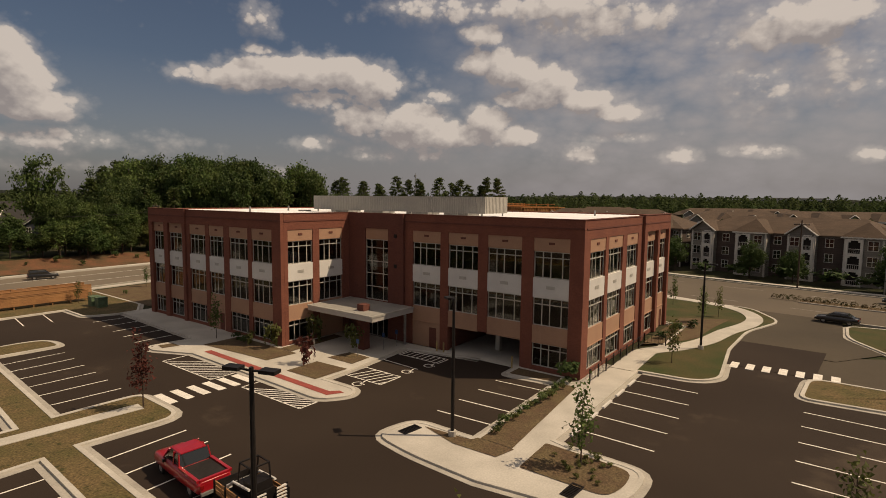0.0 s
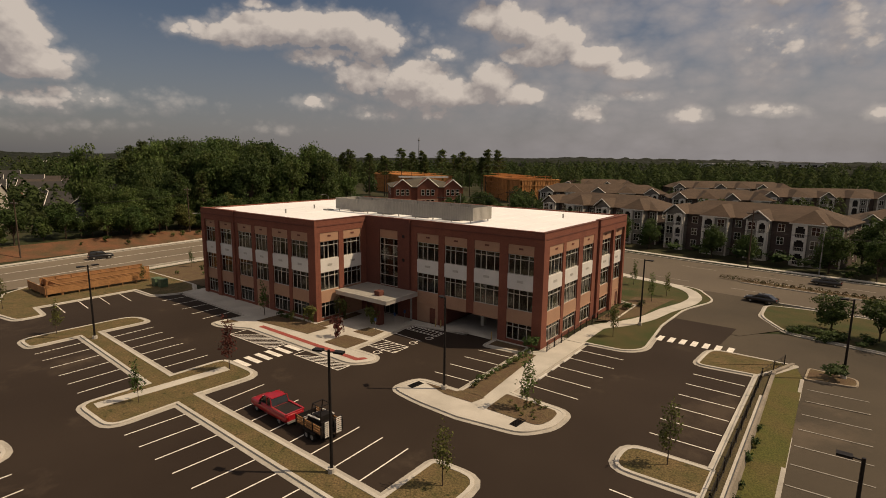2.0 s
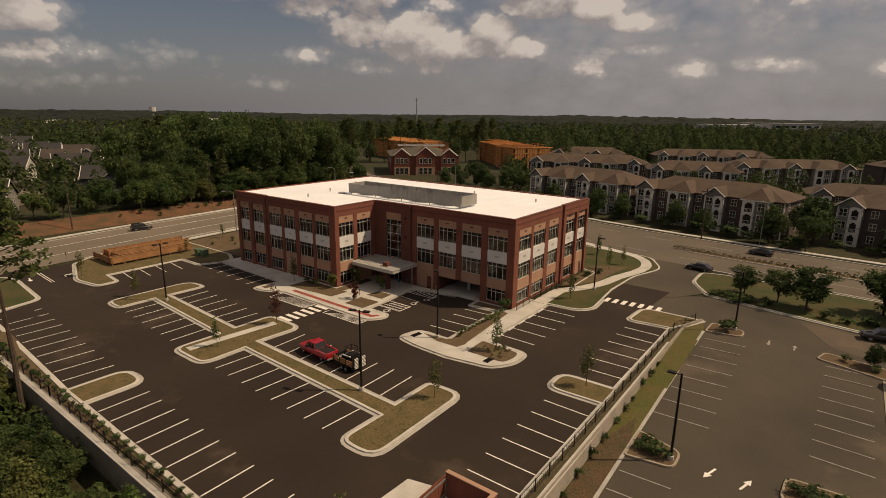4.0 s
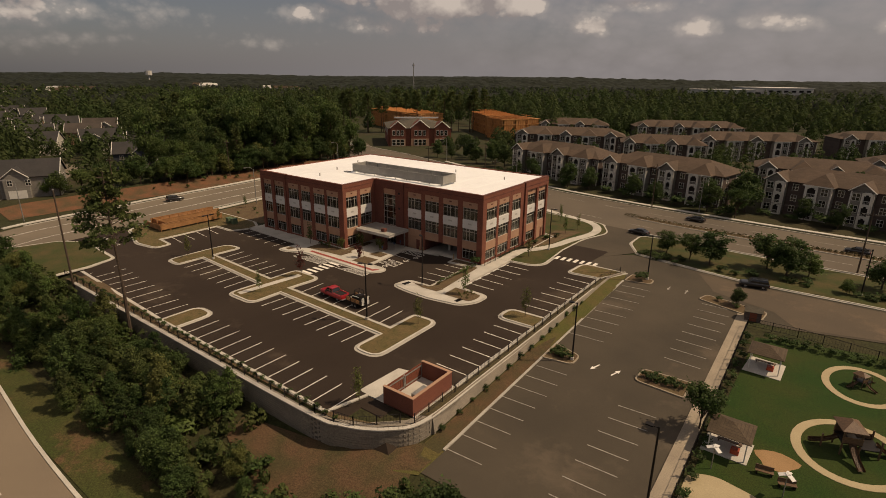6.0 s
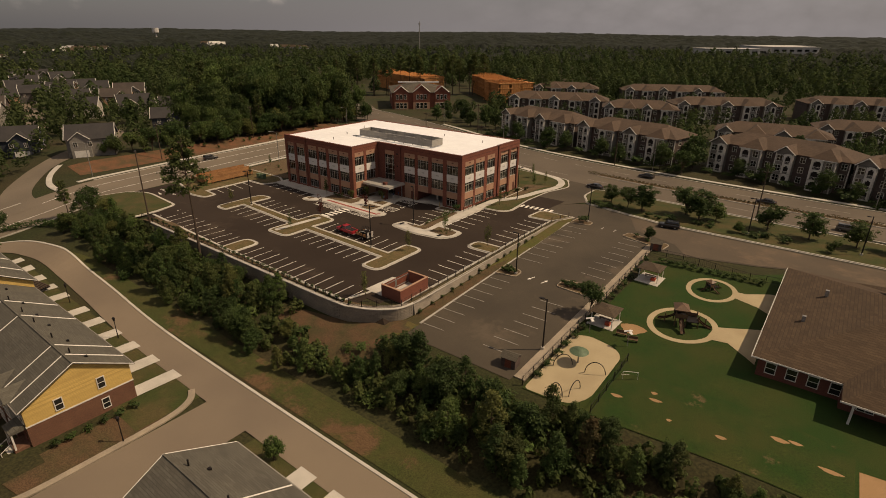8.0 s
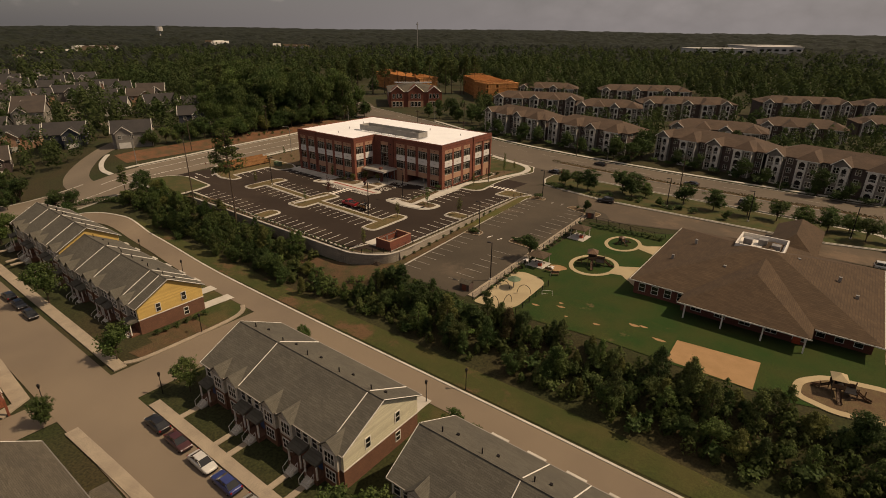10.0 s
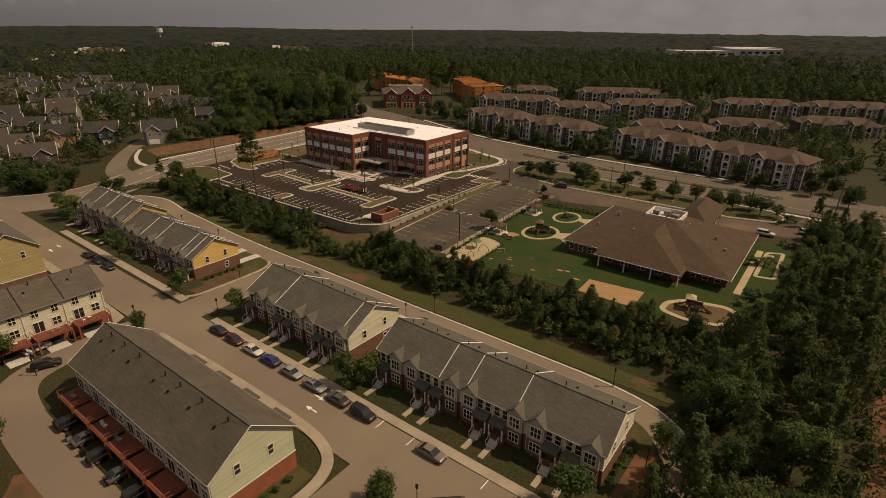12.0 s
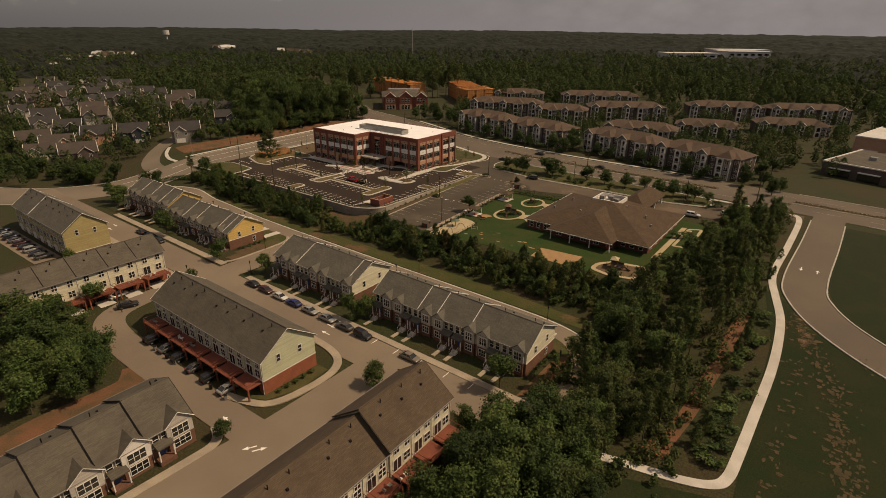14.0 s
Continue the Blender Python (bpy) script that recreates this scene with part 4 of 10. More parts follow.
sheet("bin_pad", [(12.6, -46.6), (13.0, -40.0), (16.8, -39.0), (21.4, -39.0), (21.4, -46.8), (15.4, -46.8)], "concrete", 0.02, "pale concrete apron before the bin enclosure", "paving")
sheet("verge", [(23.1, -52.5), (25.6, -51.5), (25.6, 9.2), (24.6, 13.6), (23.1, 10.0)], "verge_grass", 0.0, "strip of patchy yellow-green grass between the two car parks", "grass")
sheet("verge_soil", [(23.2, -51.5), (25.4, -51.0), (25.4, -22), (24.6, -17.5), (23.9, -20), (23.2, -24)], "bark_bed", 0.012, "bare brown soil along the foot of the wall", "soil")
sheet("fence_bed", [(21.5, -46), (22.5, -45.5), (22.75, 9.0), (21.5, 7.0)], "strip", 0.03, "narrow mulched strip under the fence", "planting bed")
band("low_wall", [(22.95, -45.5), (22.95, 9.5), (24.4, 13.4)], 0.34, "block", 0.26, "low pale block wall between the two car parks", "wall", thick=2.9)
band("lot_kerb", [(25.5, -47), (25.5, 9.0)], 0.32, "kerb", 0.14, "pale concrete kerb of the old car park", "kerb", thick=0.2)
band("median_walk", [(-24.6, -38.3), (-23.4, -26.2)], 1.25, "concrete", 0.16, "pale concrete path across the island", "footpath", thick=0.1)

# stall lines and other markings: each one a thin painted bar
LINE = bpy.data.meshes.new("stall_line")
bm = B((-0.06, 0.06, 0, 1, 0.0, 0.006))
bm.to_mesh(LINE)
bm.free()
LINE.materials.append(M["paint"])
OLD_LINE = LINE.copy()
OLD_LINE.materials[0] = M["faded"]
OLD_LINE.name = "faded_stall_line"


def line(a, b, parent, me=None, w=1.0, dz=0.006):
    a, b = Vector(a), Vector(b)
    d = b - a
    za, zb = land(a.x, a.y) + dz, land(b.x, b.y) + dz
    m = Matrix.Translation((a.x, a.y, za)) @ Matrix.Rotation(math.atan2(-d.x, d.y), 4, "Z") @ Matrix.Rotation(math.atan2(zb - za, d.length), 4, "X") @ Matrix.Diagonal((w, d.length, 1, 1))
    return shared("stall_line" if me is None else me.name, me or LINE, parent, m)


markings = thing("parking_marking", "fresh white stall lines and symbols painted on dark asphalt", "road marking", kind="structure")
def row(n, p0, p1, q0, q1, parent=None, me=None):
    """A row of n stall lines, from the first one (p0 to q0) to the last one (p1 to q1)."""
    for i in range(n):
        t = i / (n - 1)
        line((p0[0] + (p1[0] - p0[0]) * t, p0[1] + (p1[1] - p0[1]) * t), (q0[0] + (q1[0] - q0[0]) * t, q0[1] + (q1[1] - q0[1]) * t), parent or markings, me)


row(10, (-27.7, -50.9), (-55.4, -49.5), (-27.3, -45.8), (-55.5, -44.2))
row(12, (12.7, -51.6), (-17.8, -51.1), (12.7, -47.0), (-17.9, -46.1))
row(8, (2.2, -34.6), (-17.1, -34.0), (1.9, -39.5), (-17.4, -38.9))
row(8, (2.0, -31.9), (-16.9, -31.1), (1.9, -26.3), (-17.1, -26.1))
row(6, (-29.2, -33.1), (-44.4, -32.1), (-29.1, -38.2), (-44.3, -37.2))
row(6, (-29.2, -30.2), (-43.8, -29.3), (-28.9, -25.3), (-44.0, -24.3))
row(5, (-42.5, -13.9), (-55.8, -13.6), (-42.5, -18.3), (-56.1, -17.3))
row(4, (-65.8, -28.4), (-65.9, -19.6), (-60.4, -29.0), (-60.0, -20.3))
row(5, (3.7, 2.9), (3.7, -9.7), (8.9, 3.0), (8.9, -9.8))
row(4, (-1.0, -4.3), (-1.1, -12.7), (-5.8, -4.6), (-5.8, -13.0))
row(6, (21.0, 3.6), (21.0, -11.9), (16.1, 3.7), (16.1, -12.0))
row(6, (21.1, -21.8), (21.1, -36.0), (16.2, -21.7), (16.2, -36.0))


def bars(name, poly_list, label, material="paint", dz=0.012):
    bm = bmesh.new()
    for pl in poly_list:
        prism(bm, pl, lambda x, y: land(x, y) + 0.002, lambda x, y: land(x, y) + dz)
    bmesh.ops.recalc_face_normals(bm, faces=bm.faces)
    return part(name, bm, material, markings, label)


def rect(cx, cy, w, h, a=0.0):
    c, s = math.cos(radians(a)), math.sin(radians(a))
    return [(cx + c * u - s * v, cy + s * u + c * v) for u, v in ((-w / 2, -h / 2), (w / 2, -h / 2), (w / 2, h / 2), (-w / 2, h / 2))]


for i in range(8):
    bars("crossing_bar", [rect(-23.95 + 0.09 * i, -25.5 + 1.29 * i, 2.7, 0.66, 0)], "broad white bar of a pedestrian crossing")
for i in range(7):
    bars("crossing_bar", [rect(10.1 + 1.32 * i, 13.6 + 0.1 * i, 0.68, 2.0)], "broad white bar of a pedestrian crossing", dz=0.045)


def hatch(x0, x1, y0, y1, n, lean):
    out = [rect((x0 + x1) / 2, y0, x1 - x0, 0.12), rect((x0 + x1) / 2, y1, x1 - x0, 0.12), rect(x0, (y0 + y1) / 2, 0.12, y1 - y0), rect(x1, (y0 + y1) / 2, 0.12, y1 - y0)]
    for i in range(n):
        u = x0 + (x1 - x0) * (i + 0.5) / n
        k = min((y1 - y0), abs(lean) + 1e-3)
        ux, uy = lean, (y1 - y0)
        t0 = max(0.0, (x0 - u) / ux) if ux > 0 else max(0.0, (x1 - u) / ux)
        t1 = min(1.0, (x1 - u) / ux) if ux > 0 else min(1.0, (x0 - u) / ux)
        a, b = (u + ux * t0, y0 + uy * t0), (u + ux * t1, y0 + uy * t1)
        d = Vector((b[0] - a[0], b[1] - a[1]))
        out.append(rect((a[0] + b[0]) / 2, (a[1] + b[1]) / 2, d.length, 0.12, math.degrees(math.atan2(d.y, d.x))))
    return out


bars("hatching", hatch(-33.6, -25.2, -19.7, -17.2, 11, 3.0), "white diagonal hatching before the forecourt")
bars("hatching", hatch(-21.5, -14.1, -19.1, -17.4, 9, 3.0), "white diagonal hatching before the forecourt")
bars("hatching", hatch(-17.2, -12.9, -11.6, -9.0, 6, 1.0), "white hatched access aisle")
bars("hatching", hatch(-17.6, -12.6, -3.9, -2.3, 8, 0.01), "white hatched strip along the forecourt kerb")
for x, y in ((-14.6, -12.6), (-13.4, -7.6), (-12.9, -5.0)):
    circ = [(x + 0.45 * math.cos(a), y + 0.45 * math.sin(a)) for a in (k * math.pi / 8 for k in range(17))]
    pl = [rect((p[0] + q[0]) / 2, (p[1] + q[1]) / 2, 0.22, 0.12, math.degrees(math.atan2(q[1] - p[1], q[0] - p[0]))) for p, q in zip(circ[3:], circ[4:])]
    bars("wheelchair_mark", pl + [rect(x + 0.1, y + 0.55, 0.14, 0.6, 10), rect(x + 0.35, y + 0.2, 0.5, 0.13, 0)], "white accessible-stall symbol")
line((-17.7, -6.2), (-13.0, -6.5), markings)


def arrow(x, y, a, parent_bars=True, dz=0.012, s=1.0, turn=False):
    c, sn = math.cos(radians(a)), math.sin(radians(a))
    loc = [[(-0.12, -1.2), (0.12, -1.2), (0.12, 0.2), (-0.12, 0.2)], [(-0.4, 0.2), (0.4, 0.2), (0, 1.2)]]
    if turn:
        loc = [[(-0.12, -1.2), (0.12, -1.2), (0.12, 0.4), (-0.12, 0.4)], [(0.12, 0.15), (0.7, 0.15), (0.7, 0.4), (0.12, 0.4)], [(0.7, -0.1), (1.3, 0.27), (0.7, 0.65)]]
    return [[(x + s * (c * u - sn * v), y + s * (sn * u + c * v)) for u, v in q] for q in loc]


bars("arrow", arrow(-72, -35.6, 80, turn=True) + arrow(-73.5, -40.4, 260), "white direction arrow on the asphalt")
line((-78, -37.8), (-69, -38.2), markings, w=1.0)
line((-78, -38.2), (-69, -38.6), markings, w=1.0)

# wheel stops along the walk
STOP = bpy.data.meshes.new("wheel_stop")
bm = bmesh.new()
prism(bm, [(-0.9, -0.1), (0.9, -0.1), (0.9, 0.1), (-0.9, 0.1)], 0, 0.12)
bmesh.ops.recalc_face_normals(bm, faces=bm.faces)
bmesh.ops.bevel(bm, geom=bm.edges[:], offset=0.03, segments=1)
bm.to_mesh(STOP)
bm.free()
STOP.materials.append(M["trim"])
for i in range(5):
    ob = shared("wheel_stop", STOP, None, pose(3.85, 2.0 - 3.02 * i, 0.004, 0, 0, 90))
    tagged(ob, "pale concrete wheel stop at the head of a stall", "wheel stop", "wheel stops along the walk")

# ---------------------------------------------------------------- the older car park
sheet("old_car_park", [(25.6, -51), (45.0, -51), (45.0, 7.8), (48.6, 4.2), (53, 4.8), (66, 8.5), (72, 11.0), (90, 11), (118, 14), (142, 30), (142, 37.5), (120, 38.5), (114, 26), (100, 22.5), (44, 21.6), (33, 23.6), (22.5, 25.6), (17.0, 22.0), (16.2, 13.6), (24.6, 13.7), (25.6, 9.4)],
      "old_asphalt", -0.02, "old faded brown asphalt car park and drive", "car park", 4)
sheet("dusty_drive", [(40, 13.8), (49.6, 10.4), (53, 5.6), (66, 9.2), (72, 11.6), (90, 11.6), (118, 14.6), (141, 30.4), (141.5, 37), (120.5, 38), (114.6, 26), (100, 21.8), (44, 20.9), (36, 21.8)], "dusty_asphalt", 0.0, "worn drive pale with reddish dust", "driveway", 4)
old_marks = thing("old_parking_marking", "worn white stall lines on old asphalt", "road marking", kind="structure")
row(8, (26.1, 6.6), (25.7, -15.4), (31.0, 6.9), (31.0, -15.2), old_marks, OLD_LINE)
row(8, (44.2, 6.8), (44.0, -14.6), (39.6, 6.8), (39.2, -14.4), old_marks, OLD_LINE)
row(8, (25.9, -26.4), (25.2, -46.6), (30.2, -26.2), (29.9, -46.4), old_marks, OLD_LINE)
row(7, (42.2, -28.4), (41.6, -45.8), (37.8, -28.6), (37.2, -45.9), old_marks, OLD_LINE)
markings_new = markings
markings = old_marks
bars("arrow", arrow(32.4, -22.2, 160, s=0.8) + arrow(35.2, -22.0, -20, s=0.8), "worn white direction arrow", "paint", 0.0)
bars("arrow", arrow(33.3, 10.4, 180, s=0.8) + arrow(36.2, 10.6, 0, s=0.8), "nearly worn away direction arrow", "faded", 0.0)
OLD_EDGE = dict(w=0.2, gutter=0, edge="walk")
island("island", poly_arc([(25.5, -24.2, 0.4), (29.8, -23.6, 0.9), (29.8, -20.8, 0.9), (25.5, -19.6, 0.4)]), "mulch", "kerbed bed with a low dark hedge in the old car park", **OLD_EDGE)
island("island", poly_arc([(37.6, -22.4, 0.9), (43.9, -22.8, 0.4), (43.9, -18.8, 0.4), (37.8, -19.0, 0.9)]), "mulch", "kerbed bed with a low dark hedge in the old car park", **OLD_EDGE)
island("island", poly_arc([(25.6, 9.2, 0.4), (30.2, 10.0, 0.9), (30.2, 12.6, 0.9), (25.8, 13.2, 0.6)]), "mulch", "kerbed bed with one shrub at the car park corner", **OLD_EDGE)
island("island", poly_arc([(38.6, 8.4, 0.6), (48.6, 5.2, 0.6), (49.0, 9.2, 1.0), (39.4, 11.2, 0.8)]), "mulch", "kerbed bed with low shrubs and a small tree", **OLD_EDGE)
island("island", poly_arc([(22.6, 26.4, 1.5), (33, 24.4, 0), (44, 22.4, 0), (100, 23.3, 0), (112, 26.6, 1.8), (114.5, 33, 1.8), (110, 38.0, 1.0), (60, 40.0, 0), (24, 41.6, 1.5), (18.9, 40.6, 1.5), (18.9, 33, 2.0)]), "grass", "long kerbed lawn with trees beside the main road")
band("yard_walk", [(45.9, -50), (45.9, 6.0)], 1.7, "walk", 0.10, "weathered concrete walk beside the nursery fence", "footpath", thick=0.2)
sheet("lawn", [(47.2, -51.5), (84, -51.8), (101, -51.0), (118.5, -45.5), (119.6, -30), (119.2, 6), (112.2, 6), (70.5, 7.5), (66, 3.6), (48.6, -1.0)], "lawn", -0.01, "mown green nursery lawn", "lawn", 4)


sheet("worn_lawn", [(56, -51.5), (83.6, -51.7), (83.4, -41.5), (72, -39.5), (57, -40.5)], "lawn_worn", 0.004, "mown lawn worn bare in spots", "lawn", 4)


def ellipse(cx, cy, a, b, n=28, rot=0.0):
    c, s = math.cos(radians(rot)), math.sin(radians(rot))
    return [(cx + c * a * math.cos(t) - s * b * math.sin(t), cy + s * a * math.cos(t) + c * b * math.sin(t)) for t in (2 * math.pi * k / n for k in range(n))]


def loop_path(cx, cy, a, b, w, label, rot=0.0):
    bm = bmesh.new()
    ring(bm, ellipse(cx, cy, a, b, 32, rot), ellipse(cx, cy, a - w, b - w, 32, rot), lambda x, y: land(x, y) - 0.1, lambda x, y: land(x, y) + 0.035)
    tagged(part("loop_path", bm, "spray"), label, "footpath", kind="structure")


loop_path(60.2, -23.0, 5.3, 5.8, 0.95, "pale concrete loop path round the large play frame", 0)
loop_path(61.1, -7.6, 4.2, 5.0, 0.85, "pale concrete loop path round the small slide", 0)
for pl in ([(64.6, -21.0), (66.4, -20.2), (70.2, -18.2), (71.4, -18.0), (71.4, -29.0), (70.0, -27.6), (67.2, -25.0), (64.2, -25.4)], [(64.6, -6.0), (66.4, -6.0), (69.8, -3.6), (71.4, -3.4), (71.4, -12.4), (68.8, -10.2), (64.8, -8.6)]):
    sheet("yard_path", pl, "spray", 0.04, "fan of pale paving between the loop path and the nursery", "paving", 4)
sheet("spray_pad", poly_arc([(47.4, -51.4, 0.8), (54.0, -51.2, 1.8), (55.6, -48.4, 1.4), (55.6, -37.0, 1.4), (53.8, -35.2, 1.4), (49.4, -34.2, 1.2), (47.2, -35.4, 1.0)]), "spray", 0.03, "buff concrete splash pad", "paving", 4)
sheet("sand_bed", [(84.0, -51.2), (96.2, -51.2), (96.0, -42.9), (83.8, -44.2)], "sand", 0.03, "orange-brown sand rectangle in the lawn", "sand", 4)
island("island", poly_arc([(100.6, -49.0, 1.8), (106, -50.4, 1.5), (112.7, -48.6, 1.8), (116.6, -42.4, 1.8), (112.0, -38.8, 1.5), (104, -40.6, 1.5), (100.6, -44.4, 1.8)]), "mulch", "pale path round a wood-chip bed with a play frame", w=1.2, top=0.08, gutter=0, edge="spray")
island("island", poly_arc([(113.4, -19.4, 1.2), (118.2, -18.6, 1.5), (117.9, 1.0, 1.5), (113.6, -1.0, 1.2)]), "lawn", "pale path round a small lawn with a play frame", w=0.9, top=0.05, gutter=0, edge="spray")
sheet("side_walk", [(111.5, -31.5), (113.0, -31.5), (113.2, -1.0), (111.7, -1.0)], "spray", 0.035, "pale concrete walk along the nursery wall", "footpath", 3)
for pl in ([(48.4, -11.6), (52.8, -11.9), (53.0, -7.6), (48.8, -7.2)], [(47.4, -30.8), (51.8, -31.0), (52.0, -27.2), (47.6, -27.0)]):
    tagged(part("shelter_pad", P(pl, lambda x, y: land(x, y) - 0.1, lambda x, y: land(x, y) + 0.06), "concrete"), "pale concrete pad under a garden shelter", "paving", kind="structure")
for cx, cy, rx_, ry_ in ((54.2, -28.6, 1.9, 1.6), (58.2, -46.0, 0.75, 0.32), (62.7, -44.4, 0.8, 0.3), (62.1, -43.0, 0.4, 0.3), (65.2, -47.4, 0.3, 0.25), (70.9, -47.3, 0.6, 0.3), (76.4, -43.9, 0.9, 0.4), (77.9, -43.4, 0.7, 0.28), (81.4, -46.0, 1.1, 0.35)):
    sheet("bare_soil", [(cx + rx_ * math.cos(a) * (1 + 0.25 * math.sin(3 * a)), cy + ry_ * math.sin(a)) for a in (k * math.pi / 7 for k in range(14))], "sand", 0.01, "bare worn patch in the lawn", "soil")

# ---------------------------------------------------------------- townhouse streets
STREET = curve_pts([(-112, -108.6), (-96, -108.8), (-60, -109.0), (0, -109.2), (60, -109.2), (100, -109.0), (112, -107.5)])
ALLEY = curve_pts([(-83, -94), (-79, -84), (-72, -76.2), (-63, -73.2), (-52, -72.2), (-35, -73.0), (-10, -74.7), (30, -75.2), (80, -75.3), (104, -76.2), (113, -81), (117, -91), (114, -102), (108, -107)])
band("street_main", STREET, 9.6, "street", 0.030, "worn brown asphalt townhouse street", "road")
band("street_alley", ALLEY, 5.2, "street", 0.046, "narrow brown asphalt back lane", "road")
band("street_lane", [(17.3, -105), (17.3, -76)], 9.2, "street", 0.038, "short lane between two terraces", "road")
band("street_cross", curve_pts([(84, -112), (84, -135), (83, -150), (80, -178), (70, -215)]), 12.6, "street", 0.038, "worn brown asphalt cross street", "road")
band("street_rear", curve_pts([(15, -112), (15.4, -128), (20, -137), (34, -139.6), (60, -139.4), (84, -138.6)]), 6.6, "street", 0.020, "narrow asphalt lane behind the terraces", "road")
band("street_rear", [(-30, -133), (-66, -134), (-90, -140)], 7.0, "street", 0.015, "asphalt yard behind the terrace", "road")
band("kerb_alley", [(q.x, q.y) for q in strip(ALLEY[6:], 5.5)[0]], 0.4, "concrete", 0.14, "pale concrete kerb along the back lane", "kerb", thick=0.2)
band("pavement_street", [(-58, -102.2), (12, -102.6)], 2.0, "walk", 0.14, "pale concrete pavement before the terrace", "pavement", thick=0.2)
band("pavement_street", [(25, -103.4), (112, -103.4)], 1.7, "walk", 0.14, "pale concrete pavement before the terrace", "pavement", thick=0.2)
band("pavement_street", curve_pts([(22, -113.5), (40, -112.9), (62, -112.8), (72, -114.0), (76.2, -118.0), (76.6, -126), (74.2, -133), (66, -136)]), 1.7, "walk", 0.14, "pale concrete pavement round the terrace end", "pavement", thick=0.2)
band("pavement_street", curve_pts([(72.6, -141.8), (76.0, -144.0), (76.4, -150), (75.2, -178)]), 1.7, "walk", 0.14, "pale concrete pavement before the terrace", "pavement", thick=0.2)
band("pavement_street", [(-66, -114.4), (-24, -114.6), (-6, -115), (9, -115.6), (10.5, -119)], 2.2, "walk", 0.14, "pale concrete pavement before the terrace", "pavement", thick=0.2)
band("pavement_street", curve_pts([(8.6, -77.6), (10.6, -79.0), (11.8, -82.5), (12.1, -90), (12.0, -98.5), (10.8, -101.6)]), 0.9, "walk", 0.14, "pale concrete walk beside the terrace end", "pavement", thick=0.2)
for x in (-62, -56, -50, -44, -38, -29, -22.6, -16.2, -9.8, -3.4, 3.0):
    sheet("driveway", [(x - 1.3, -76.7), (x + 1.3, -76.7), (x + 1.0, -83.5), (x - 1.6, -83.5)], "concrete", 0.058, "pale concrete driveway to a garage", "driveway")
for x in [33.8, 39.4, 45, 50.6, 56.2, 70, 75.7, 81.4, 87.1, 92.8, 98.5, 104.2]:
    sheet("driveway", [(x - 1.4, -77.2), (x + 1.4, -77.2), (x + 1.4, -84), (x - 1.4, -84)], "concrete", 0.058, "pale concrete driveway to a garage", "driveway")
sheet("strip_meadow", [(-62, -71.4), (110, -71.8), (114, -68), (80, -66.5), (20, -66.6), (-50, -66.6)], "meadow", -0.02, "strip of rough olive grass along the back lane", "grass", 4)
# the two front strips take the dark ground colour to imitate the terraces' shade
for iv, (pl, mt) in enumerate((([(-58, -77), (11, -77.2), (11, -86.4), (-58, -86)], "grass"), ([(24, -77.4), (112, -78.5), (112, -86), (24, -86)], "grass"), ([(-69, -94.6), (8, -95.4), (8, -101.6), (-69, -101.2)], "ground"), ([(23, -96.7), (109, -95.8), (109, -102.6), (23, -102.6)], "ground"),
               ([(6.0, -81.5), (9.6, -79.6), (11.4, -82.5), (11.6, -99), (6.0, -100)], "bark_bed"), ([(22.4, -80), (31.5, -80), (31.5, -102.6), (24, -102.6), (22.4, -100)], "grass"), ([(71.5, -118.6), (75.0, -118.6), (75.6, -126), (73.4, -132), (69, -134.4), (66, -134)], "grass"), ([(16, -143.5), (50, -144), (58, -150), (56, -180), (10, -185), (5, -150)], "ground"))):
    sheet("verge", pl, mt, -0.012 - 0.006 * iv, "patchy grass around the terraces" if mt != "bark_bed" else "brown bark bed beside the terrace", "grass" if mt != "bark_bed" else "planting bed", 5)
band("soil_strip", curve_pts([(44, -141.8), (48.4, -145.5), (48.6, -153), (48.4, -161), (50, -170), (52, -190)]), 5.4, "red_dirt", 0.0, "strip of bare red soil behind the stepped houses", "soil")
for y in (-121, -127.5, -134, -140.5):
    sheet("garage_apron", [(8.4, y - 1.8), (12.6, y - 1.8), (12.6, y + 1.8), (8.4, y + 1.8)], "concrete", 0.06, "pale concrete apron before a garage", "driveway")
for x, y in ((64.0, -109.6), (62.8, -106.8), (-46, -107.6), (-44, -110.2)):
    bars("arrow", arrow(x, y, -90 if y > -108.4 else 90, s=1.1), "white direction arrow on the street", "paint", 0.066)
bars("arrow", arrow(145.9, -14.6, 180, s=1.1) + arrow(149.6, -14.5, 0, s=1.1), "white direction arrow on the side road", "paint", 0.066)
bars("arrow", arrow(72.4, -139.6, 90) + arrow(81.6, -141.2, 150) + arrow(83.2, -140.4, -30), "white direction arrow on the street", "paint", 0.066)
for x in (75.3, 81.6, 88, 95, 101):
    bars("stall_mark", [rect(x, -105.3, 0.12, 2.0)], "white stall mark by the kerb", "paint", 0.066)
markings = markings_new


# ---------------------------------------------------------------- the office building
m = bpy.data.materials.new("tinted_glass")
m.use_nodes = True
nt = m.node_tree
b = nt.nodes["Principled BSDF"]
b.inputs["Base Color"].default_value = (0.34, 0.36, 0.35, 1)
b.inputs["Roughness"].default_value, b.inputs["Transmission Weight"].default_value, b.inputs["IOR"].default_value = 0.03, 1.0, 1.5
M["tinted"] = m
H_TOP = 14.0
office = thing("office_building", "three-storey red-brick office building with tan panels and white flat roof", "office building")
LEVELS = dict(w1=(0.45, 2.7), tan=(2.7, 4.25), w2=(4.25, 6.85), white=(6.85, 8.65), w3=(8.65, 11.1), top=(11.1, 12.3))
_cache = {}


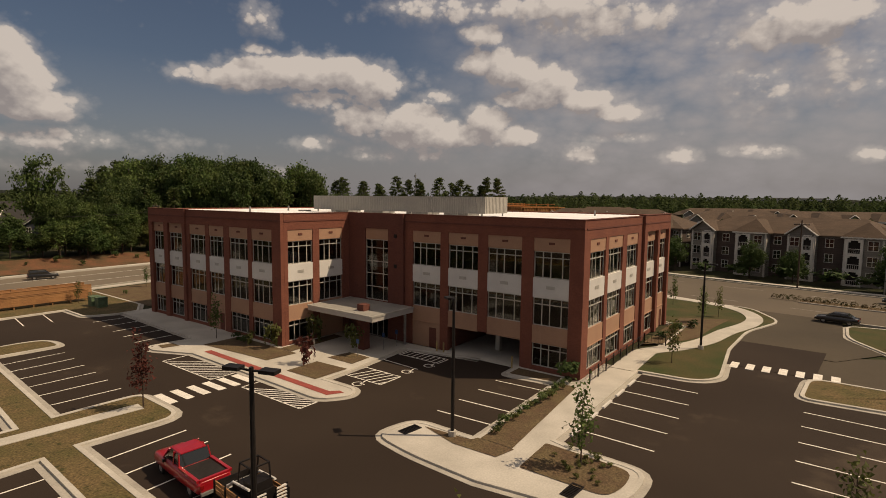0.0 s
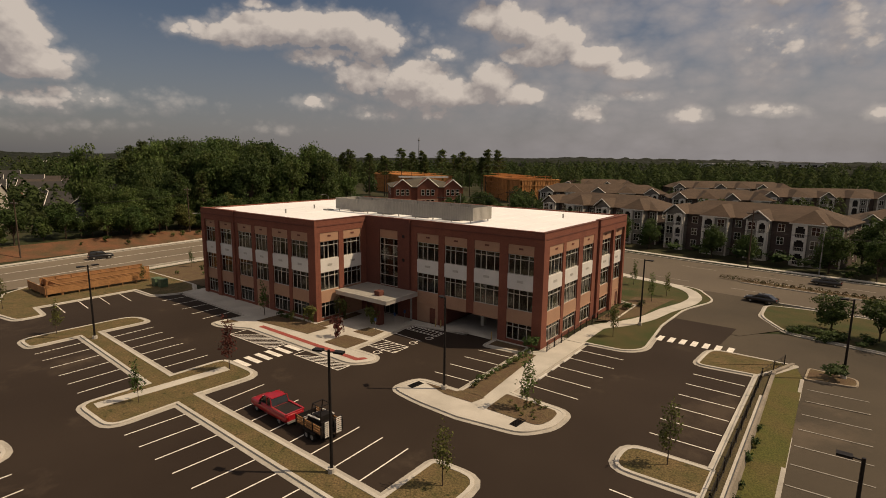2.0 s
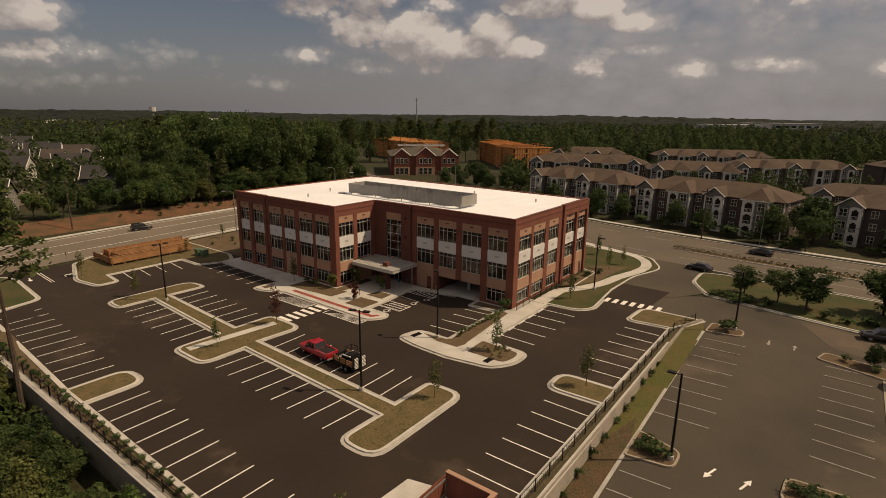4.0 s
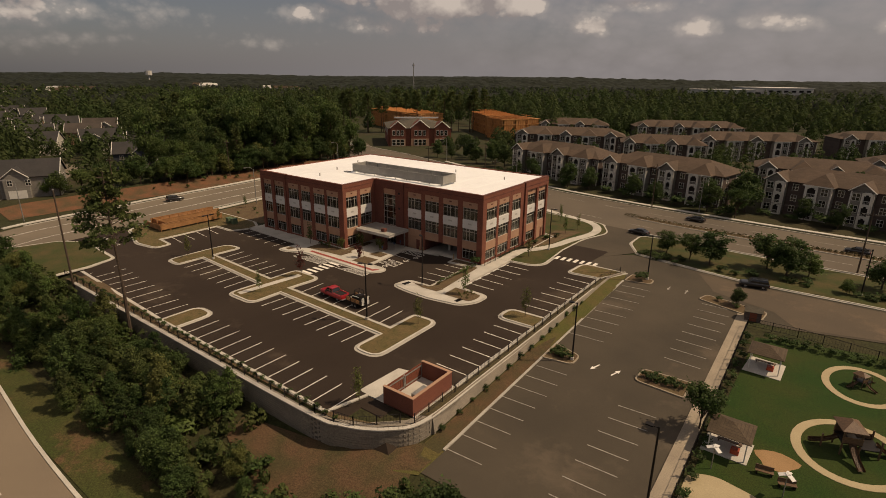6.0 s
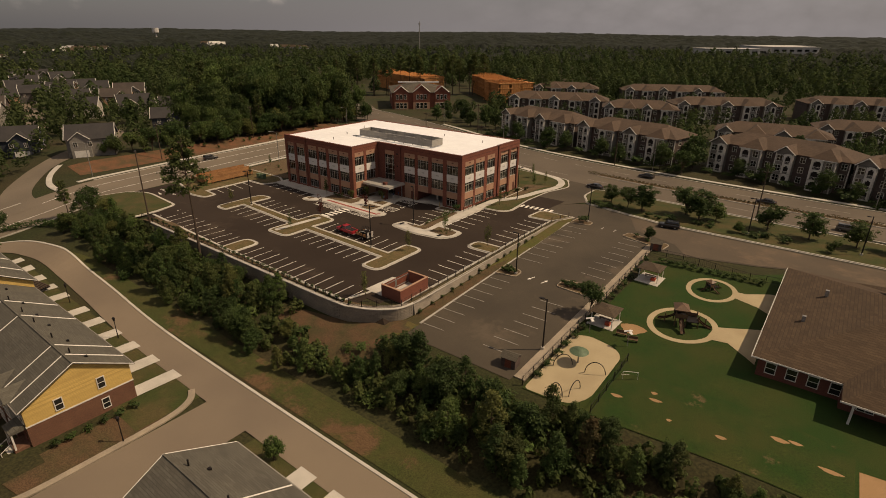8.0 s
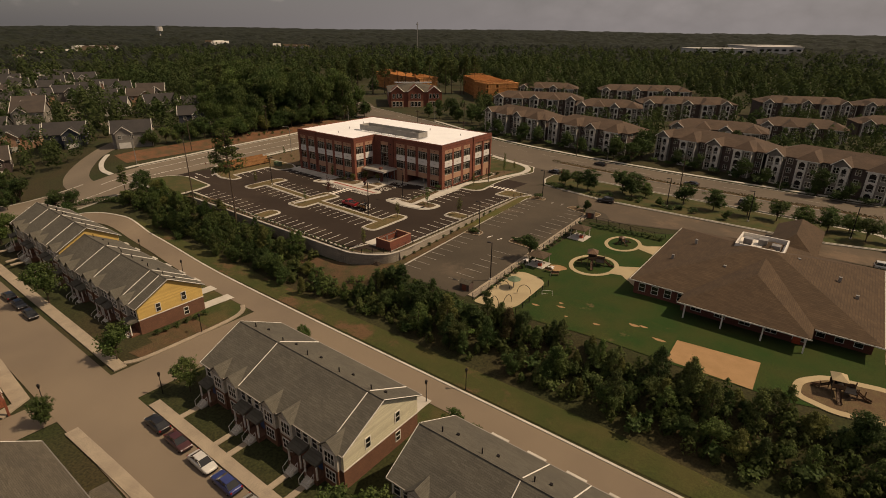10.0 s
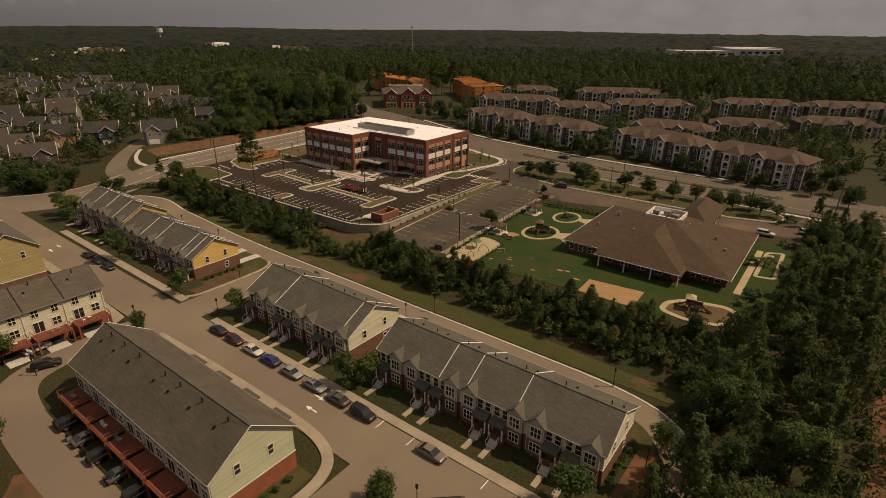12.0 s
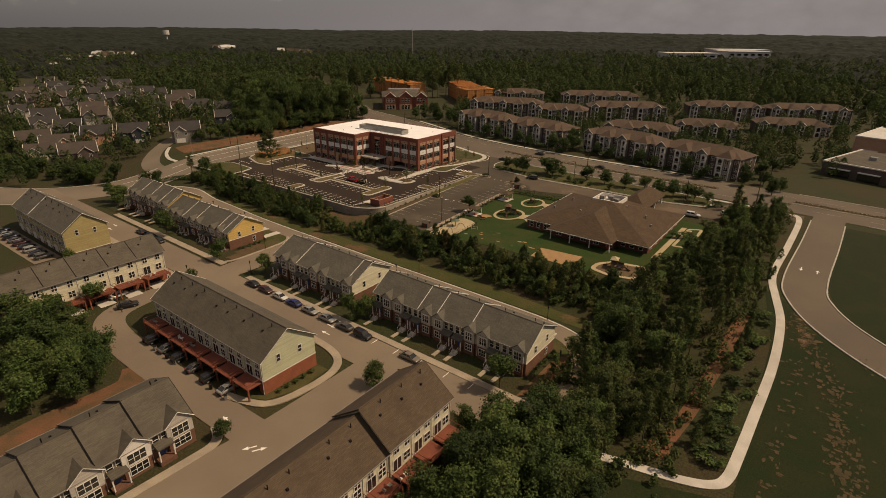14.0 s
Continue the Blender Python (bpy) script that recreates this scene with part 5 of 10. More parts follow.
def grid_window(w, h, cols=(0.25, 0.47, 0.79), transom=0.24):
    """Frame and pane meshes of an aluminium window, made once for each size."""
    key = (round(w, 2), round(h, 2), cols, transom)
    if key not in _cache:
        bm = bmesh.new()
        t = 0.09
        xb, zb = [0, t], [0, t]
        for c in cols:
            xb += [c * w - 0.045, c * w + 0.045]
        for k in sorted(transom if isinstance(transom, tuple) else (transom,), reverse=True):
            zb += [h * (1 - k) - 0.045, h * (1 - k) + 0.045]
        lattice(bm, xb + [w - t, w], zb + [h - t, h], -0.055, 0.055)
        fr = bpy.data.meshes.new("window_frame")
        bm.to_mesh(fr), bm.free()
        fr.materials.append(M["frame"])
        bm = B((0.03, w - 0.03, -0.008, 0.008, 0.03, h - 0.03))
        pn = bpy.data.meshes.new("pane")
        bm.to_mesh(pn), bm.free()
        pn.materials.append(M["tinted"])
        _cache[key] = fr, pn
    return _cache[key]


def place_window(at, s, d, z, w, h, parent, **kw):
    fr, pn = grid_window(w, h, **kw)
    f = shared("window", fr, parent, at @ Matrix.Translation((s, d, z)))
    p = shared("pane", pn, f)
    p.visible_shadow = False
    return f


def slab(name, at, boxes, material, label="", parent=office):
    ob = part(name, B(*boxes), material, parent, label)
    ob.matrix_basis = at
    return ob


def facade(at, s0, s1, bays, ground, brick="brick", top=H_TOP, proud=0.0, corners=(0, 0)):
    """A wall in bays: brick piers, windows, white and tan panels. Local x runs along the wall and -y is outwards."""
    edges = [s0] + [e for b_ in bays for e in b_] + [s1]
    for i in range(0, len(edges), 2):
        a, c = edges[i], edges[i + 1]
        z0 = 0.0
        if i and ground.get(i // 2 - 1) == "open" and ground.get(i // 2) == "open":
            z0 = LEVELS["tan"][0]
        slab("pier", at, [(a, c, -proud, 0.42, z0, LEVELS["top"][1])], brick)
    slab("parapet", at, [(s0, s1, -proud, 0.42, LEVELS["top"][1], top)], brick)
    slab("cornice", at, [(s0 - 0.02, s1 + 0.02, -proud - 0.06, 0.46, top, top + 0.06)], "dark_brick", "dark metal coping")
    slab("brick_ledge", at, [(s0, s1, -proud - 0.05, -proud + 0.02, 13.15, 13.3)], "dark_brick")
    for i, (a, c) in enumerate(bays):
        w = c - a
        for key in ("tan", "top"):
            z0, z1 = LEVELS[key]
            slab("tan_panel", at, [(a, c, 0.06, 0.36, z0, z1)], "tan", "smooth tan precast panel")
        slab("vent", at, [(a + w * 0.42, a + w * 0.58, 0.0, 0.07, 11.72, 11.92)], "dark_brick", "small brown vent grille")
        z0, z1 = LEVELS["white"]
        slab("white_panel", at, [(a, c, 0.03, 0.36, z0, z1)], "white_panel", "smooth white panel")
        slab("plaque", at, [(a + w * 0.38, a + w * 0.62, 0.0, 0.035, 7.68, 7.98)], "frame", "small pale plate with grey bars")
        slab("sill", at, [(a, c, -0.02, 0.3, 2.62, 2.7)], "tan")
        place_window(at, a, 0.24, LEVELS["w3"][0], w, LEVELS["w3"][1] - LEVELS["w3"][0], office)
        place_window(at, a, 0.24, LEVELS["w2"][0], w, LEVELS["w2"][1] - LEVELS["w2"][0], office)
        g = ground.get(i, "window")
        if g == "window":
            slab("base_course", at, [(a, c, 0.06, 0.36, 0.0, 0.45)], brick)
            place_window(at, a, 0.24, 0.45, w, 2.17, office)
        elif g == "solid":
            slab("tan_panel", at, [(a, c, 0.05, 0.36, 0.0, 2.62)], "tan", "smooth tan precast wall")
        elif g == "door":
            slab("tan_panel", at, [(a, a + w * 0.6, 0.05, 0.36, 0.0, 2.62), (a + w * 0.6 + 1.0, c, 0.05, 0.36, 0.0, 2.62), (a + w * 0.6, a + w * 0.6 + 1.0, 0.05, 0.36, 2.15, 2.62)], "tan", "smooth tan precast wall")
            slab("door", at, [(a + w * 0.6, a + w * 0.6 + 1.0, 0.14, 0.2, 0.02, 2.15)], "dark_brick", "brown metal service door")


A_MAIN = Matrix.Identity(4)
A_WING = Matrix.Translation((0, -9.8, 0))
B_MAIN = Matrix.Rotation(radians(90), 4, "Z")
B_WING = Matrix.Translation((-28.6, 0, 0)) @ Matrix.Rotation(radians(90), 4, "Z")
facade(A_MAIN, -20.2, 0.0, [(-19.1, -15.4), (-14.4, -10.8), (-9.7, -6.0), (-4.8, -1.3)], {0: "door", 1: "open", 2: "open", 3: "window"})
facade(B_MAIN, 0.43, 16.6, [(1.4, 5.3), (6.1, 10.2), (11.5, 15.2)], {})
facade(B_MAIN, 16.65, 27.6, [(17.7, 22.1), (22.9, 26.9)], {1: "door"}, proud=0.3, top=H_TOP + 0.12)
facade(B_WING, -9.36, -0.02, [(-8.9, -5.6), (-4.7, -1.3)], {1: "solid"})
facade(A_WING, -47.3, -28.6, [(-46.6, -43.0), (-42.2, -39.1), (-38.0, -34.4), (-33.7, -30.1)], {0: "window", 1: "door", 2: "window", 3: "window"})
facade(A_WING, -56.6, -47.35, [(-55.7, -52.6), (-51.6, -48.0)], {0: "window", 1: "window"}, proud=0.2, top=H_TOP + 0.08)
# entry bay with the tall glazing
slab("entry_wall", A_MAIN, [(-28.58, -25.9, -0.3, 0.4, 0, 14.05), (-22.4, -20.22, -0.3, 0.4, 0, 14.05), (-25.9, -22.4, -0.3, 0.4, 12.3, 14.05), (-25.9, -22.4, -0.3, 0.4, 3.45, 4.2)], "dark_brick", "dark brick entry bay")
slab("tan_panel", A_MAIN, [(-25.9, -22.4, -0.18, 0.3, 11.1, 12.3)], "tan", "smooth tan precast panel")
place_window(A_MAIN, -25.9, -0.05, 4.2, 3.5, 6.9, office, cols=(0.25, 0.75), transom=(0.14, 0.36, 0.56, 0.78))
place_window(A_MAIN, -25.9, -0.05, 0.05, 3.5, 3.4, office, cols=(0.25, 0.5, 0.75), transom=0.28)
for x in (-21.3,):
    slab("entry_wall_vent", A_MAIN, [(x - 0.2, x + 0.2, -0.36, -0.28, 8.1, 8.5), (x - 0.2, x + 0.2, -0.36, -0.28, 11.4, 11.8)], "dark", "small dark wall vent")
# canopy on its brick pier
canopy = part("canopy", B((-28.3, -18.7, -6.6, -0.32, 3.55, 4.1)), "canopy", office, "pale grey flat entrance canopy")
part("canopy_edge", B((-28.36, -18.64, -6.66, -0.32, 3.98, 4.14)), "frame", canopy)
part("canopy_roof", B((-28.0, -19.0, -6.3, -0.4, 4.12, 4.15)), "screen", canopy)
part("canopy_pier", B((-22.0, -21.1, -5.4, -4.5, 0.1, 4.8)), "dark_brick", office, "square brick pier through the canopy")
part("canopy_column", B((-19.3, -19.1, -1.2, -1.0, 0.1, 3.55)), "grey_metal", office, "slim steel column")
# plain rear walls, floors, core and roof
part("rear_wall", B((-56.6, 0.0, 27.2, 27.62, 0, H_TOP + 0.02), (-56.62, -56.2, -9.38, 27.2, 0, H_TOP + 0.02)), "brick", office)
foot = lambda z0, z1, e: [(-56.2, -28.6 - e, -9.3, 27.2, z0, z1), (-28.6 - e, -0.42, 0.42, 27.2, z0, z1)]
for z in (0.12, 4.1, 8.4):
    if z < 1:
        fl = [(-56.2, -28.6, -9.3, 27.2, 0.0, z), (-28.6, -14.6, 0.42, 27.2, 0.0, z), (-5.8, -0.42, 0.42, 27.2, 0.0, z), (-14.6, -5.8, 15, 27.2, 0, z)]
    else:
        fl = foot(z - 0.5, z, 0.42)
    part("floor_slab", B(*fl), "concrete", office)
part("core", B((-50, -33, 2, 22, 0.1, 13.3), (-33, -18, 8, 22, 0.1, 13.3), (-18, -6, 12, 22, 3.6, 13.3)), "tan", office, "plain inner core walls")
part("garage_wall", B((-14.9, -14.6, 0.45, 15, 0, 3.6), (-5.8, -5.5, 0.45, 15, 0, 3.6), (-14.6, -5.8, 15, 15.3, 0, 3.6)), "dark_brick", office, "dark walls of the drive-under bay")
part("garage_floor", B((-14.6, -5.8, -0.5, 15, -0.05, 0.06)), "concrete", office)
for x in (-10.4,):
    part("garage_column", B((x - 0.25, x + 0.25, 3.4, 3.9, 0, 3.6)), "concrete", office)
part("roof", B(*foot(13.4, 13.86, 0.43)), "roof_white", office, "bright white roof membrane")
seams = bmesh.new()
for x in range(-54, -1, 3):
    box(seams, x - 0.04, x + 0.04, (0.7 if x > -28.6 else -9.0), 27.0, 13.86, 13.885)
part("roof_seam", seams, "roof_white", office)
# rooftop screen round the machines
scr = bmesh.new()
X0, X1, Y0, Y1 = -38.6, -12.0, 3.0, 7.6
n = 90
for i in range(n):
    x = X0 + (X1 - X0) * i / n
    w = (X1 - X0) / n
    for y in (Y0, Y1):
        box(scr, x, x + w * 0.62, y - 0.05, y + 0.05, 14.2, 15.95)
        box(scr, x + w * 0.62, x + w, y - 0.02, y + 0.02, 14.2, 15.95)
for i in range(16):
    y = Y0 + (Y1 - Y0) * i / 16
    w = (Y1 - Y0) / 16
    for x in (X0, X1):
        box(scr, x - 0.05, x + 0.05, y, y + w * 0.62, 14.2, 15.95)
        box(scr, x - 0.02, x + 0.02, y + w * 0.62, y + w, 14.2, 15.95)
screen = part("roof_screen", scr, "screen", office, "ribbed grey metal screen round rooftop machines")
part("screen_post", B(*[(x - 0.06, x + 0.06, y - 0.15, y - 0.03, 13.86, 15.9) for x in np.linspace(X0 + 0.5, X1 - 0.5, 9) for y in (Y0 + 0.35, Y1)]), "grey_metal", screen)
for x in (-35, -29, -22, -16.5):
    u = part("rooftop_unit", B((x - 1.6, x + 1.6, 4.2, 6.4, 13.86, 15.2), (x - 0.5, x + 0.5, 4.8, 5.8, 15.2, 15.4)), "grey_metal", office, "boxy grey rooftop air unit")
for x, y in ((-44, 3), (-48, 14), (-6, 18), (-20, 19), (-41, -5)):
    bm = bmesh.new()
    tube(bm, [(x, y, 13.86), (x, y, 14.5)], 0.12, 0.12, 8)
    part("roof_vent", bm, "grey_metal", office)
part("roof_hatch", B((-40.6, -39.2, 2.0, 3.0, 13.86, 14.05)), "grey_metal", office)
# bollards at the drive-under bay
for x, y in ((-14.2, -0.9), (-6.4, -0.7), (-15.0, -1.0)):
    bm = bmesh.new()
    tube(bm, [(x, y, 0), (x, y, 1.05), (x, y, 1.12)], 0.09, 0.08, 8)
    tagged(part("bollard", bm, "yellow_paint"), "tan painted steel bollard by the drive-under bay", "bollard", "bollards")


# ---------------------------------------------------------------- railings
def railing(name, pts, height, label, post=2.0, z=None, bars_every=0.0, mt="black_metal", cat="fence"):
    root = thing(name, label, cat)
    zf = (lambda p: land(*p) + 0.1) if z is None else (lambda p: z)
    for a, b_ in zip(pts, pts[1:]):
        A_, B_ = Vector(a), Vector(b_)
        L = (B_ - A_).length
        n_ = max(1, round(L / post))
        for i in range(n_ + 1):
            p = A_.lerp(B_, i / n_)
            zz = zf(p)
            part("post", B((p.x - 0.05, p.x + 0.05, p.y - 0.05, p.y + 0.05, zz - 0.1, zz + height + 0.05)), mt, root)
            if i < n_:
                q = A_.lerp(B_, (i + 1) / n_)
                bm = bmesh.new()
                for h in (0.12, height - 0.05):
                    tube(bm, [(p.x, p.y, zf(p) + h), (q.x, q.y, zf(q) + h)], 0.03, 0.03, 4)
                k = max(1, round((q - p).length / (bars_every or 0.35)))
                for j in range(1, k):
                    r = p.lerp(q, j / k)
                    zz = zf(p) + (zf(q) - zf(p)) * j / k
                    tube(bm, [(r.x, r.y, zz + 0.12), (r.x, r.y, zz + height - 0.05)], 0.014, 0.014, 3)
                part("rail_panel", bm, mt, root)
    return root


railing("railing", [(1.0, -0.3), (1.0, 15.6), (3.2, 15.8)], 1.1, "black metal railing along the building's side walk", 1.9, z=0.15)
railing("wall_fence", [(-57, -52.9), (-25, -52.9), (12.0, -52.9), (17.0, -51.9), (20.6, -48.4)], 1.1, "black metal fence on top of the retaining wall", 2.6, z=0.05)
railing("wall_fence", [(21.9, -47.5), (22.1, -20), (22.1, 6.6), (23.6, 12.8)], 1.1, "black metal fence between the two car parks", 2.6, z=0.1)
railing("yard_fence", [(47.0, -51.0), (47.0, 2.0), (53.5, 2.2), (65.8, 0.4), (71.0, 1.6)], 1.4, "dark metal fence round the nursery garden", 3.0)
railing("yard_fence", [(56.6, -37.6), (56.8, -51.2)], 1.2, "dark metal fence beside the splash pad", 3.0)


# ---------------------------------------------------------------- retaining wall of split blocks
BLOCK = bpy.data.meshes.new("block")
bm = bmesh.new()
prism(bm, [(-0.44, -0.15), (0.44, -0.15), (0.44, 0.15), (-0.44, 0.15)], 0.0, 0.285)
bmesh.ops.recalc_face_normals(bm, faces=bm.faces)
bmesh.ops.bevel(bm, geom=bm.edges[:], offset=0.025, segments=1)
bm.to_mesh(BLOCK), bm.free()
BLOCK.materials.append(M["block"])
ret = thing("retaining_wall", "pale tan split-block retaining wall below the car park", "retaining wall", kind="structure")
WALL = curve_pts([(-52, -53.3), (-20, -53.3), (10, -53.3), (16.0, -52.5), (20.4, -50.0), (22.6, -46), (22.7, -34), (22.7, -18), (22.7, 2)], 8)
part("wall_backing", P([(-52, -53.2), (12, -53.2), (18, -51.4), (21.5, -48.2), (22.4, -45), (22.4, 2), (21.9, 2), (21.9, -45), (20.8, -47.6), (17.6, -50.6), (12, -52.7), (-52, -52.7)], -6.0, -0.04), "block", ret)
cap = bmesh.new()
for p, q in zip(WALL, WALL[1:]):
    d = Vector(q) - Vector(p)
    r = rect((p[0] + q[0]) / 2, (p[1] + q[1]) / 2, d.length + 0.02, 0.5, math.degrees(math.atan2(d.y, d.x)))
    prism(cap, r, -0.06, 0.08)
bmesh.ops.recalc_face_normals(cap, faces=cap.faces)
part("wall_cap", cap, "concrete", ret)
rest_blocks = bmesh.new()
run, length = [], 0.0
count = 0
segs = [(Vector(p), Vector(q)) for p, q in zip(WALL, WALL[1:])]
for row in range(11):
    z = -0.36 - 0.3 * row
    for p, q in segs:
        d = q - p
        n_ = max(1, round(d.length / 0.9))
        ang = math.atan2(d.y, d.x)
        for i in range(n_):
            c = p + d * ((i + (0.5 if row % 2 else 0.0)) / n_)
            nrm = Vector((math.sin(ang), -math.cos(ang)))
            if z + 0.25 < land(c.x + nrm.x * 0.9, c.y + nrm.y * 0.9) - 0.2 or z < -3.4:
                continue
            mt4 = Matrix.Translation((c.x, c.y, z)) @ Matrix.Rotation(ang, 4, "Z")
            if c.x > 6 and count < 290:
                shared("block", BLOCK, ret, mt4)
                count += 1
            else:
                v = box(rest_blocks, -0.44, 0.44, -0.15, 0.15, 0.01, 0.285)
                for w_ in v:
                    w_.co = mt4 @ w_.co
rest = part("block_courses", rest_blocks, "block", ret)
tagged(rest, kind="stuff")

# ---------------------------------------------------------------- bin enclosure
en = thing("bin_enclosure", "roofless square red-brick bin enclosure with wooden gates", "enclosure")
ex0, ex1, ey0, ey1 = 16.7, 21.1, -46.8, -39.5
part("enclosure_wall", B((ex0, ex1, ey0, ey0 + 0.3, -0.3, 2.2), (ex1 - 0.3, ex1, ey0 + 0.3, ey1, -0.3, 2.2), (ex0, ex1 - 0.3, ey1 - 0.3, ey1, -0.3, 2.2)), "brick", en)
part("enclosure_coping", B((ex0 - 0.04, ex1 + 0.04, ey0 - 0.04, ey0 + 0.34, 2.2, 2.28), (ex1 - 0.34, ex1 + 0.04, ey0 + 0.34, ey1 + 0.04, 2.2, 2.28), (ex0 - 0.04, ex1 - 0.34, ey1 - 0.34, ey1 + 0.04, 2.2, 2.28)), "tan", en)
for y0 in (ey0 + 0.35, (ey0 + ey1) / 2 + 0.05):
    g = part("gate_frame", B((ex0 + 0.08, ex0 + 0.14, y0, y0 + 3.2, 0.35, 0.5), (ex0 + 0.08, ex0 + 0.14, y0, y0 + 3.2, 1.7, 1.85), (ex0 + 0.08, ex0 + 0.14, y0, y0 + 0.12, 0.5, 1.7), (ex0 + 0.08, ex0 + 0.14, y0 + 3.08, y0 + 3.2, 0.5, 1.7)), "grey_metal", en, "steel frame of the wooden gate")
    for i in range(10):
        part("slat", B((ex0 + 0.02, ex0 + 0.08, y0 + 0.32 * i, y0 + 0.32 * i + 0.29, 0.1, 2.1)), "deck", g, "brown wooden slat")
part("enclosure_floor", B((ex0, ex1, ey0, ey1, -0.1, 0.03)), "concrete", en)
bm = bmesh.new()
prism(bm, [(19.2, -44.8), (20.5, -44.8), (20.5, -42.6), (19.2, -42.6)], 0.05, 1.25)
tagged(part("waste_bin", bm, "grey_metal"), "grey metal waste bin inside the brick enclosure", "waste bin")

# low timber walls stacked on the lawn by the road
for (x0, x1, y0, y1, h), kk in zip(((-79.5, -76.5, -26.3, -10.0, 1.5), (-72.5, -71.4, -27.8, -12.3, 1.3)), range(2)):
    st = thing("timber_barrier", "long low barrier of raw orange lumber on the grass", "timber barrier", "timber barriers")
    for i in range(5):       # board walls of a raised boardwalk
        part("board", B((x0, x0 + 0.07, y0, y1, 0.55 + i * 0.24, 0.55 + i * 0.24 + 0.215)), "wood", st)
        part("board", B((x1, x1 + 0.07, y0, y1, 0.55 + i * 0.24, 0.55 + i * 0.24 + 0.215)), "wood", st)
    part("deck", B((x0 + 0.07, x1, y0, y1, 0.5, 0.56)), "wood", st)
    for x in (x0, x1):
        part("top_rail", B((x - 0.06, x + 0.13, y0, y1, 1.76, 1.81)), "wood", st)
    for i in range(8):
        y = y0 + (y1 - y0) * i / 7
        part("post", B((x0 + 0.075, x0 + 0.2, y - 0.06, y + 0.06, -0.1, 1.75)), "wood", st)
        part("post", B((x1 - 0.12, x1 - 0.005, y - 0.06, y + 0.06, -0.1, 1.75)), "wood", st)
tb = thing("timber_barrier", "short return of the raw lumber boardwalk", "timber barrier", "timber barriers")
for y in (-28.0, -25.9):
    for i in range(5):
        part("board", B((-79.5, -71.4, y, y + 0.07, 0.55 + i * 0.24, 0.55 + i * 0.24 + 0.215)), "wood", tb)
    for x in (-79.4, -76.6, -74, -71.5):
        part("post", B((x - 0.06, x + 0.06, y + 0.075, y + 0.2, -0.1, 1.75)), "wood", tb)
part("deck", B((-79.5, -71.4, -27.9, -25.9, 0.5, 0.56)), "wood", tb)
for x, y in ((-66.6, -13.2), (-64.9, -13.0)):
    bx = thing("transformer", "dark green metal transformer box on the grass", "transformer", "transformers")
    part("cabinet", B((x - 0.6, x + 0.6, y - 0.6, y + 0.6, 0.1, 1.4)), "play_green", bx)
    part("lid", B((x - 0.65, x + 0.65, y - 0.65, y + 0.65, 1.4, 1.5)), "play_green", bx)


# ---------------------------------------------------------------- lamp posts, signs
def lamp_post(x, y, h, heads, label, group, base=True):
    z = land(x, y)
    root = thing("lamp_post", label, "lamp post", group, at=Matrix.Translation((x, y, z)))
    bm = bmesh.new()
    tube(bm, [(0, 0, 0.0), (0, 0, h * 0.5), (0, 0, h)], 0.13, 0.09, 8)
    part("pole", bm, "black_metal", root)
    if base:
        bm = bmesh.new()
        tube(bm, [(0, 0, -0.1), (0, 0, 0.5)], 0.28, 0.28, 10)
        part("footing", bm, "concrete", root)
    for a in heads:
        c, s = math.cos(radians(a)), math.sin(radians(a))
        bm = bmesh.new()
        tube(bm, [(0, 0, h - 0.15), (c * 0.5, s * 0.5, h - 0.1)], 0.05, 0.05, 5)
        arm = part("arm", bm, "black_metal", root)
        bm = B((0.45, 1.15, -0.22, 0.22, h - 0.16, h - 0.02))
        bmesh.ops.transform(bm, matrix=Matrix.Rotation(radians(a), 4, "Z"), verts=bm.verts)
        part("lamp_head", bm, "black_metal", arm)
    return root


for x, y, hd in ((-2.3, -16.0, (150,)), (-0.2, -32.2, (20, 200)), (6.4, 17.2, (0,)), (-44.5, -31.0, (90, 270))):
    lamp_post(x, y, 9.3, hd, "black metal car park lamp post", "car park lamp posts")
for x, y, hd in ((29.2, -22.4, (180,)), (28.9, 12.2, (180,)), (45.2, -41.8, (180,)), (61.0, 27.5, (200,)), (104.5, 30, (200,)), (82, 28.5, (200,))):
    lamp_post(x, y, 8.6, hd, "dark metal lamp post beside the old car park", "old lamp posts")


def sign(x, y, h, material, w=0.35, hh=0.45, label="small sign on a thin post"):
    z = land(x, y)
    root = thing("sign", label, "sign", at=Matrix.Translation((x, y, z)))
    bm = bmesh.new()
    tube(bm, [(0, 0, 0), (0, 0, h)], 0.03, 0.03, 5)
    part("post", bm, "grey_metal", root)
    part("plate", B((-w / 2, w / 2, -0.05, -0.03, h - hh, h)), material, root)


for x, y in ((-19.9, -7.4), (-19.6, -4.0), (-19.4, -2.2)):
    sign(x, y, 1.9, "plastic_blue", label="small blue accessible-parking sign on a thin post")
sign(-23.4, -9.9, 1.8, "grey_metal", label="grey sign on a thin post in the forecourt")
sign(-81.5, -32.0, 2.1, "play_red", 0.6, 0.6, "red road sign at the car park exit")


